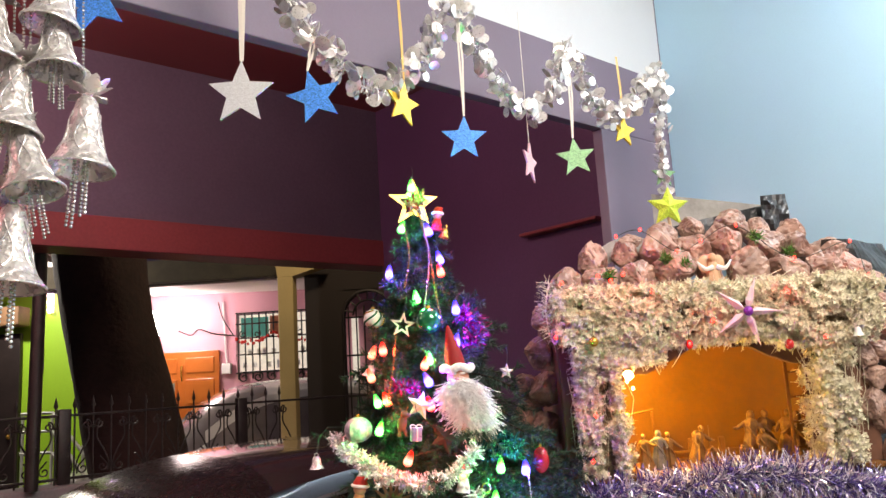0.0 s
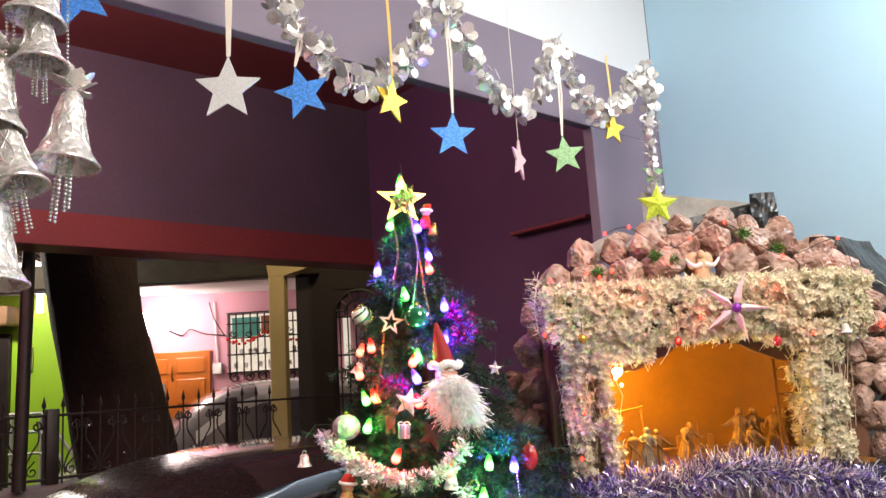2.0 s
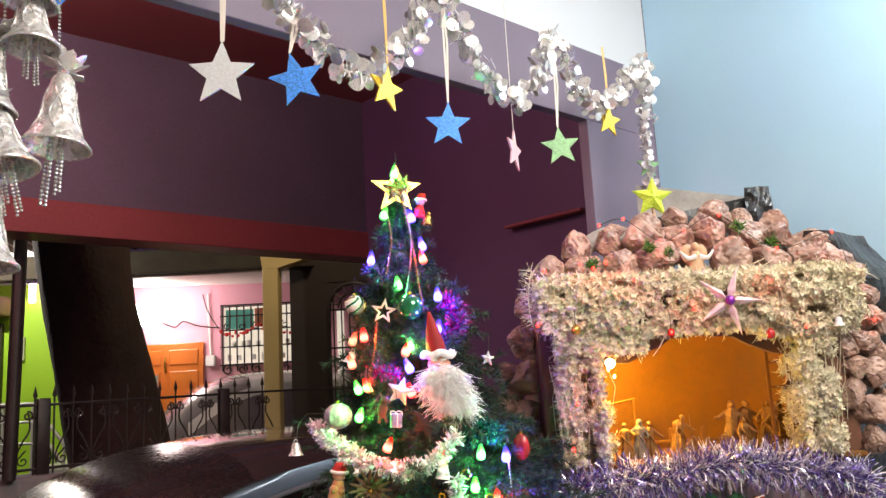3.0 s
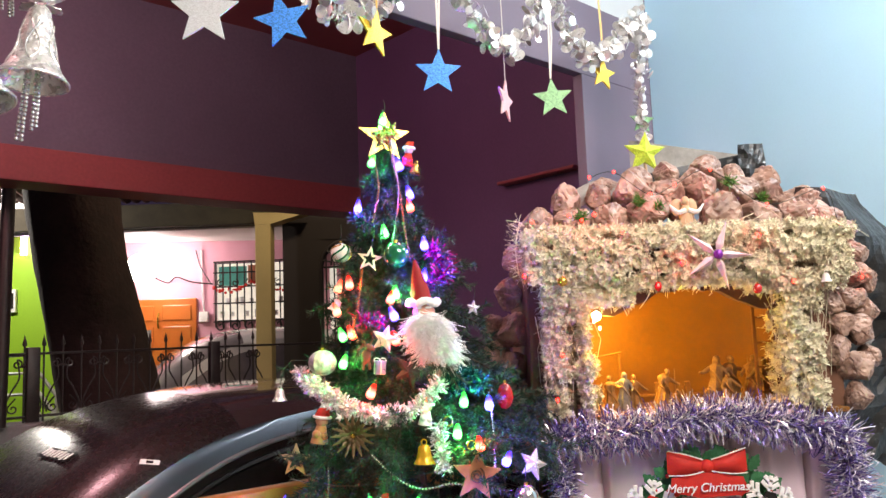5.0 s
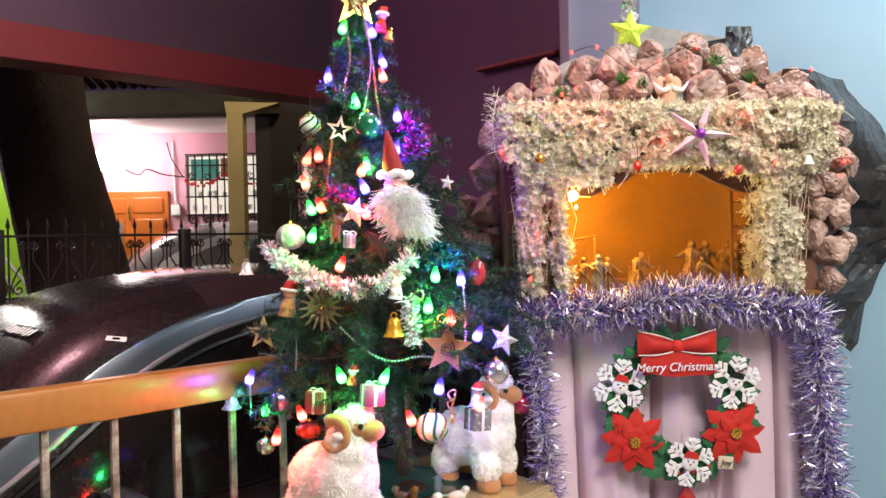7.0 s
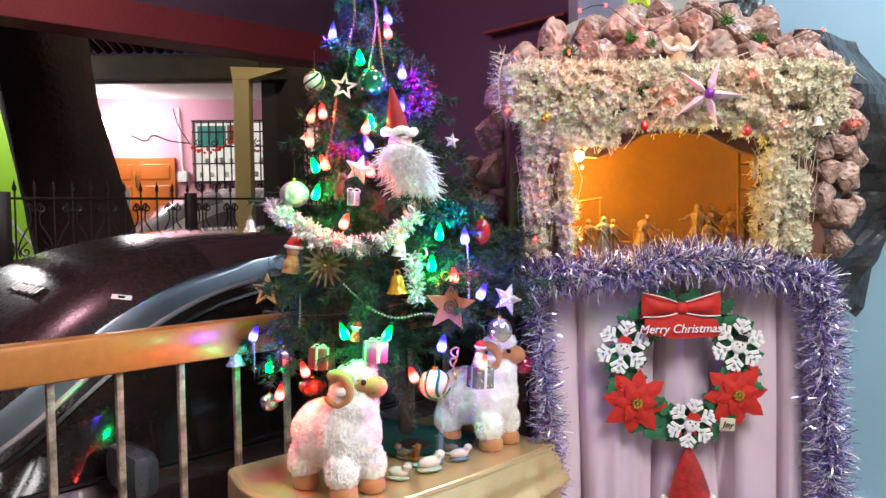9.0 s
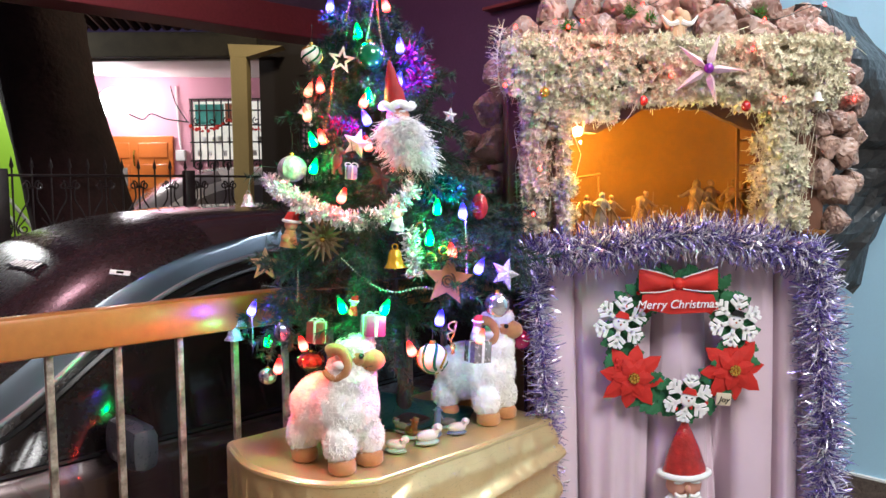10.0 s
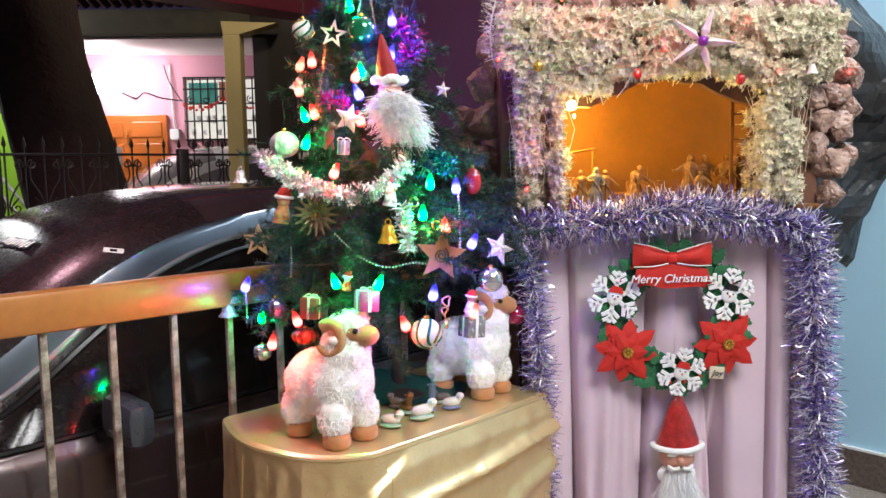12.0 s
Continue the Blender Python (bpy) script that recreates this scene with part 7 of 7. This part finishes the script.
# ---- silver garland, stars and bells under the beam ----
def garland():
    path = smooth_path([at(s, -0.30, z) for s, z in ((0.02, 2.56), (0.121, 2.40), (0.203, 2.305), (0.272, 2.255), (0.361, 2.195), (0.505, 2.265), (0.611, 2.400), (0.702, 2.545), (0.81, 2.395), (0.926, 2.285),
                                                       (1.029, 2.245), (1.158, 2.375), (1.239, 2.535), (1.346, 2.395), (1.45, 2.318), (1.622, 2.400), (1.80, 2.57), (1.815, 2.45), (1.776, 2.30), (1.773, 2.19), (1.79, 2.02))], 8)
    root = thing("silver_disc_garland", Matrix.Translation(at(0.9, -0.3, 2.4)), "silver garland of foil discs swagged under the beam", "garland")
    part("cord", Geo().tube(path, 0.0035, 6), SILVER, root, "", True, True)
    rng = random.Random(61)
    disc = mesh_of("disc", Geo().plate([(0.0195 * math.cos(a), 0.0195 * math.sin(a)) for a in [2 * math.pi * i / 14 for i in range(14)]], 0.0006, None, 0.0015), SEQUIN, False)
    spots = along_path(path, 0.0095)
    inv = root.matrix_basis.inverted()
    small = Geo()
    for i, (p, d) in enumerate(spots):
        thin = 0.55 if i > len(spots) - 32 else 1.0
        for _ in range(2 if thin > 0.6 else 1):
            r = rand_dir(rng)
            r = (r - d * r.dot(d) * 0.8).normalized()
            q = p + r * rng.uniform(0.014, 0.044) * thin
            turn = pose(0, 0, 0, rng.uniform(-70, 70), rng.uniform(0, 360), rng.uniform(-75, 75) + 41)
            k = rng.uniform(0.6, 1.1) * (0.8 + 0.2 * thin)
            m = inv @ Matrix.Translation(q) @ turn @ Matrix.Diagonal((k, k, k, 1))
            if len(root.children) < 300:
                ob = new("disc", disc)
                ob.parent, ob.matrix_basis = root, m
            else:
                g = Geo().plate([(0.0195 * math.cos(a), 0.0195 * math.sin(a)) for a in [2 * math.pi * j / 12 for j in range(12)]], 0.0006, None, 0.0015)
                small.add(g.v, g.f, m)
    part("disc_fringe", small, SEQUIN, root, "", False)["kind"] = "stuff"
    part("tinsel", strands(Geo(), path, 2600, 0.030, 0.0022, 63), SILVER, root, "", False, True)["kind"] = "stuff"


garland()


def hanging_star(s, z, r, colour, top, label, ribbon, turn=0, lean=0, n=-0.30, width=0.006):
    root = thing("hanging_star", porch(s, n, z, -TURN + turn), label, "star decoration", "stars hanging from the garland")
    part("star_plate", Geo().plate(star_outline(r, 0.44), 0.006), GLITTER[colour], root, "", False, m=pose(0, 0, 0, 0, lean, 0))
    a = math.radians(lean)
    tip = Vector((r * math.sin(a), 0, r * math.cos(a)))
    end = Vector((0.0, 0.0, top - z))
    g = Geo()
    for k in (0.0, 1.0):
        w = Vector((width / 2, 0, 0))
        off = Vector((0.010 * k, 0.004 * k, 0))
        mid = tip.lerp(end, 0.5) + off
        pts = [tip, mid, end + off * 0.4]
        for p, q in zip(pts, pts[1:]):
            g.add([p - w, p + w, q + w, q - w, p - w + Vector((0, 0.001, 0)), p + w + Vector((0, 0.001, 0)), q + w + Vector((0, 0.001, 0)), q - w + Vector((0, 0.001, 0))], [(0, 1, 2, 3), (7, 6, 5, 4), (0, 3, 7, 4), (1, 5, 6, 2)])
    part("ribbon", g, ribbon, root, "", False)


hanging_star(-0.016, 2.104, 0.082, "white", 2.62, "white glitter foam star on a white ribbon", RIBBON, 0, 2, -0.30, 0.010)
hanging_star(0.193, 2.137, 0.074, "blue", 2.33, "blue glitter foam star under the garland", RIBBON, 4, -14)
hanging_star(0.468, 2.165, 0.066, "yellow", 2.55, "yellow glitter foam star on a mustard ribbon", YELLOW_RIBBON, 48, 8, -0.32)
hanging_star(0.715, 2.110, 0.071, "blue", 2.55, "blue glitter foam star on a white ribbon", RIBBON, 2, 3)
hanging_star(1.003, 2.075, 0.070, "pink", 2.60, "pink foam star turned on its white ribbon", RIBBON, 66, 6, -0.30, 0.003)
hanging_star(1.243, 2.128, 0.070, "green", 2.50, "pale green glitter foam star on a white ribbon", RIBBON, 0, -4)
hanging_star(1.540, 2.275, 0.062, "yellow", 2.57, "yellow glitter foam star on a mustard ribbon", YELLOW_RIBBON, 30, 6)
hanging_star(1.779, 2.135, 0.052, "green", 2.30, "small pale green star near the stable top", RIBBON, 10, 4)
hanging_star(-0.360, 2.245, 0.085, "blue", 2.62, "blue glitter foam star beside the bells", RIBBON, 0, -14)


def stable_star():
    p = Vector((0.951, 2.80, 1.972))
    root = thing("stable_star", Matrix.Translation(p), "bright lime raised star on a stick above the stable", "star decoration")
    part("star_plate", Geo().plate(star_outline(0.078, 0.45), 0.006, None, 0.014), GLITTER["lime"], root, "", False, m=pose(0, 0, 0, 0, 4, 0))
    part("stick", Geo().tube([(0.0, 0.008, -0.03), (0.016, 0.01, -0.22)], 0.006, 6), PALE_WOOD, root)


stable_star()


def silver_bells():
    bells = ((-0.436, -0.30, 2.19, 1.0, 8), (-0.432, -0.31, 2.085, 0.92, -4), (-0.376, -0.30, 1.893, 1.12, 2), (-0.508, -0.28, 1.955, 1.1, 4), (-0.475, -0.32, 1.825, 1.0, -14), (-0.505, -0.30, 1.645, 1.15, 0), (-0.545, -0.27, 2.10, 1.0, 0))
    prof = [(0.0, 0.118), (0.013, 0.117), (0.019, 0.108), (0.024, 0.085), (0.029, 0.05), (0.036, 0.018), (0.047, -0.006), (0.058, -0.022), (0.060, -0.028), (0.055, -0.027), (0.040, -0.004), (0.026, 0.03)]
    rng = random.Random(71)
    first = None
    for s, n, z, k, lean in bells:
        root = thing("silver_bell_decoration", porch(s, n, z, -TURN) @ pose(0, 0, 0, -6, lean, 0) @ Matrix.Diagonal((k, k, k, 1)), "embossed silver bell with bead tassels and foil petals", "bell decoration", "silver bells in a cluster")
        part("dome", Geo().lathe(prof, None, 32, 0.012, 8), BELL_SILVER, root)
        part("rim", Geo().tube([(0.059 * math.cos(a), 0.059 * math.sin(a), -0.026) for a in [2 * math.pi * i / 28 for i in range(29)]], 0.003, 6), SILVER, root)
        for j in range(5):
            a0 = 2 * math.pi * j / 5
            for sgn in (1, -1):
                curl = []
                for i in range(13):
                    t = i / 12
                    a, zz = a0 + sgn * 0.34 * math.sin(t * 4.2), 0.0 + 0.085 * t
                    rr = float(np.interp(zz, [0.0, 0.018, 0.05, 0.085, 0.108], [0.044, 0.0365, 0.0295, 0.0245, 0.0195])) + 0.0006
                    curl.append(Vector((rr * math.cos(a), rr * math.sin(a), zz)))
                part("relief", Geo().tube(curl, 0.0015, 5), SILVER, root)
        for j in range(4):
            x, y = 0.012 * math.cos(j * 1.6), 0.012 * math.sin(j * 1.6)
            l = rng.uniform(0.07, 0.115)
            part("tassel", chain(Geo(), [Vector((x, y, 0.0)), Vector((x * 1.3, y * 1.3, -0.03 - l))], 0.0036, 0.0078, 6, 4), BEADS, root, "bead tassel")
        for j in range(9):
            a = 2 * math.pi * j / 9 + rng.uniform(-0.2, 0.2)
            part("petal", Geo().plate(leaf_outline(0.046, 0.018, 3), 0.0008, None, 0.003), SEQUIN, root, "", True, m=pose(0.006 * math.cos(a), 0.006 * math.sin(a), 0.126, rng.uniform(-40, 30), 0, math.degrees(a) + 90) @ pose(0, 0, 0, rng.uniform(45, 100)))
        part("loop", Geo().tube([Vector((0.009 * math.cos(a), 0, 0.134 + 0.014 * math.sin(a))) for a in [2 * math.pi * i / 14 for i in range(15)]], 0.0018, 5), SILVER, root)
    string = thing("bead_strand", Matrix.Translation(at(-0.46, -0.3, 2.3)), "silver bead strands that carry the bells", "bead strand")
    for s, z0, z1 in ((-0.436, 2.33, 2.62), (-0.376, 2.02, 2.62), (-0.508, 2.10, 2.62), (-0.475, 1.96, 2.2), (-0.505, 1.77, 2.02), (-0.49, 2.0, 2.62)):
        part("bead_chain", chain(Geo(), [at(s, -0.30, z0), at(s - 0.005, -0.30, z1)], 0.0034, 0.0085, 6, 4), BEADS, string, "", True, True)


silver_bells()


# ---- small ornaments on the stable ----
def angel():
    g = Geo().lathe([(0.0, -0.045), (0.017, -0.045), (0.014, -0.015), (0.009, 0.008), (0.0, 0.010)], None, 12, 0.08, 5).ball((0, -0.003, 0.018), (0.009, 0.009, 0.011), 10, 7)
    w = Geo()
    for k in (1, -1):
        w.tube(smooth_path([(k * 0.004, -0.012, -0.004), (k * 0.022, -0.014, -0.008), (k * 0.038, -0.010, 0.010)], 5), [0.006, 0.006, 0.0058, 0.0055, 0.005, 0.0048, 0.0045, 0.004, 0.003, 0.0024, 0.002], 6)
        g.ball((k * 0.016, 0.008, 0.006), (0.014, 0.003, 0.020), 8, 6)
    merged("angel_figure", [(g, PALE_WOOD), (w, WHITE_FIG)], "small tan angel figure with white arms above the thatch", "figurine", pose(0.922, 2.325, 1.685) @ Matrix.Scale(1.35, 4))


angel()
bauble("gold_bauble", 0.522, 2.215, 1.475, 0.014, GOLD, "small gold ball on the straw thatch")
bauble("red_bauble", 1.078, 2.225, 1.436, 0.013, RED_GLOSS, "small red ball under the thatch edge", 1.2)
bauble("red_bauble", 0.795, 2.225, 1.452, 0.011, RED_GLOSS, "small red ball under the thatch edge", 1.3)
bell("white_bell", 1.277, 2.225, 1.455, 0.016, WHITE_FIG, "small white bell beside the paper rocks")
bell("silver_bell", -0.262, 2.15, 1.190, 0.020, BELL_SILVER, "small silver bell on a thread beside the tree")
solid("bell_thread", Geo().tube([(-0.262, 2.15, 1.215), (-0.255, 2.16, 1.26), (-0.235, 2.19, 1.285), (-0.16, 2.24, 1.28)], 0.0011, 4), WIRE, "thin dark thread that carries the bell", "thread")
tinsel_garland("straw_wisp", [(0.405, 2.26, 1.50), (0.40, 2.26, 1.58), (0.415, 2.26, 1.655)], 200, 0.035, 0.0014, (STRAW, STRAW), "loose straw wisps at the thatch corner", 91, 0.002)
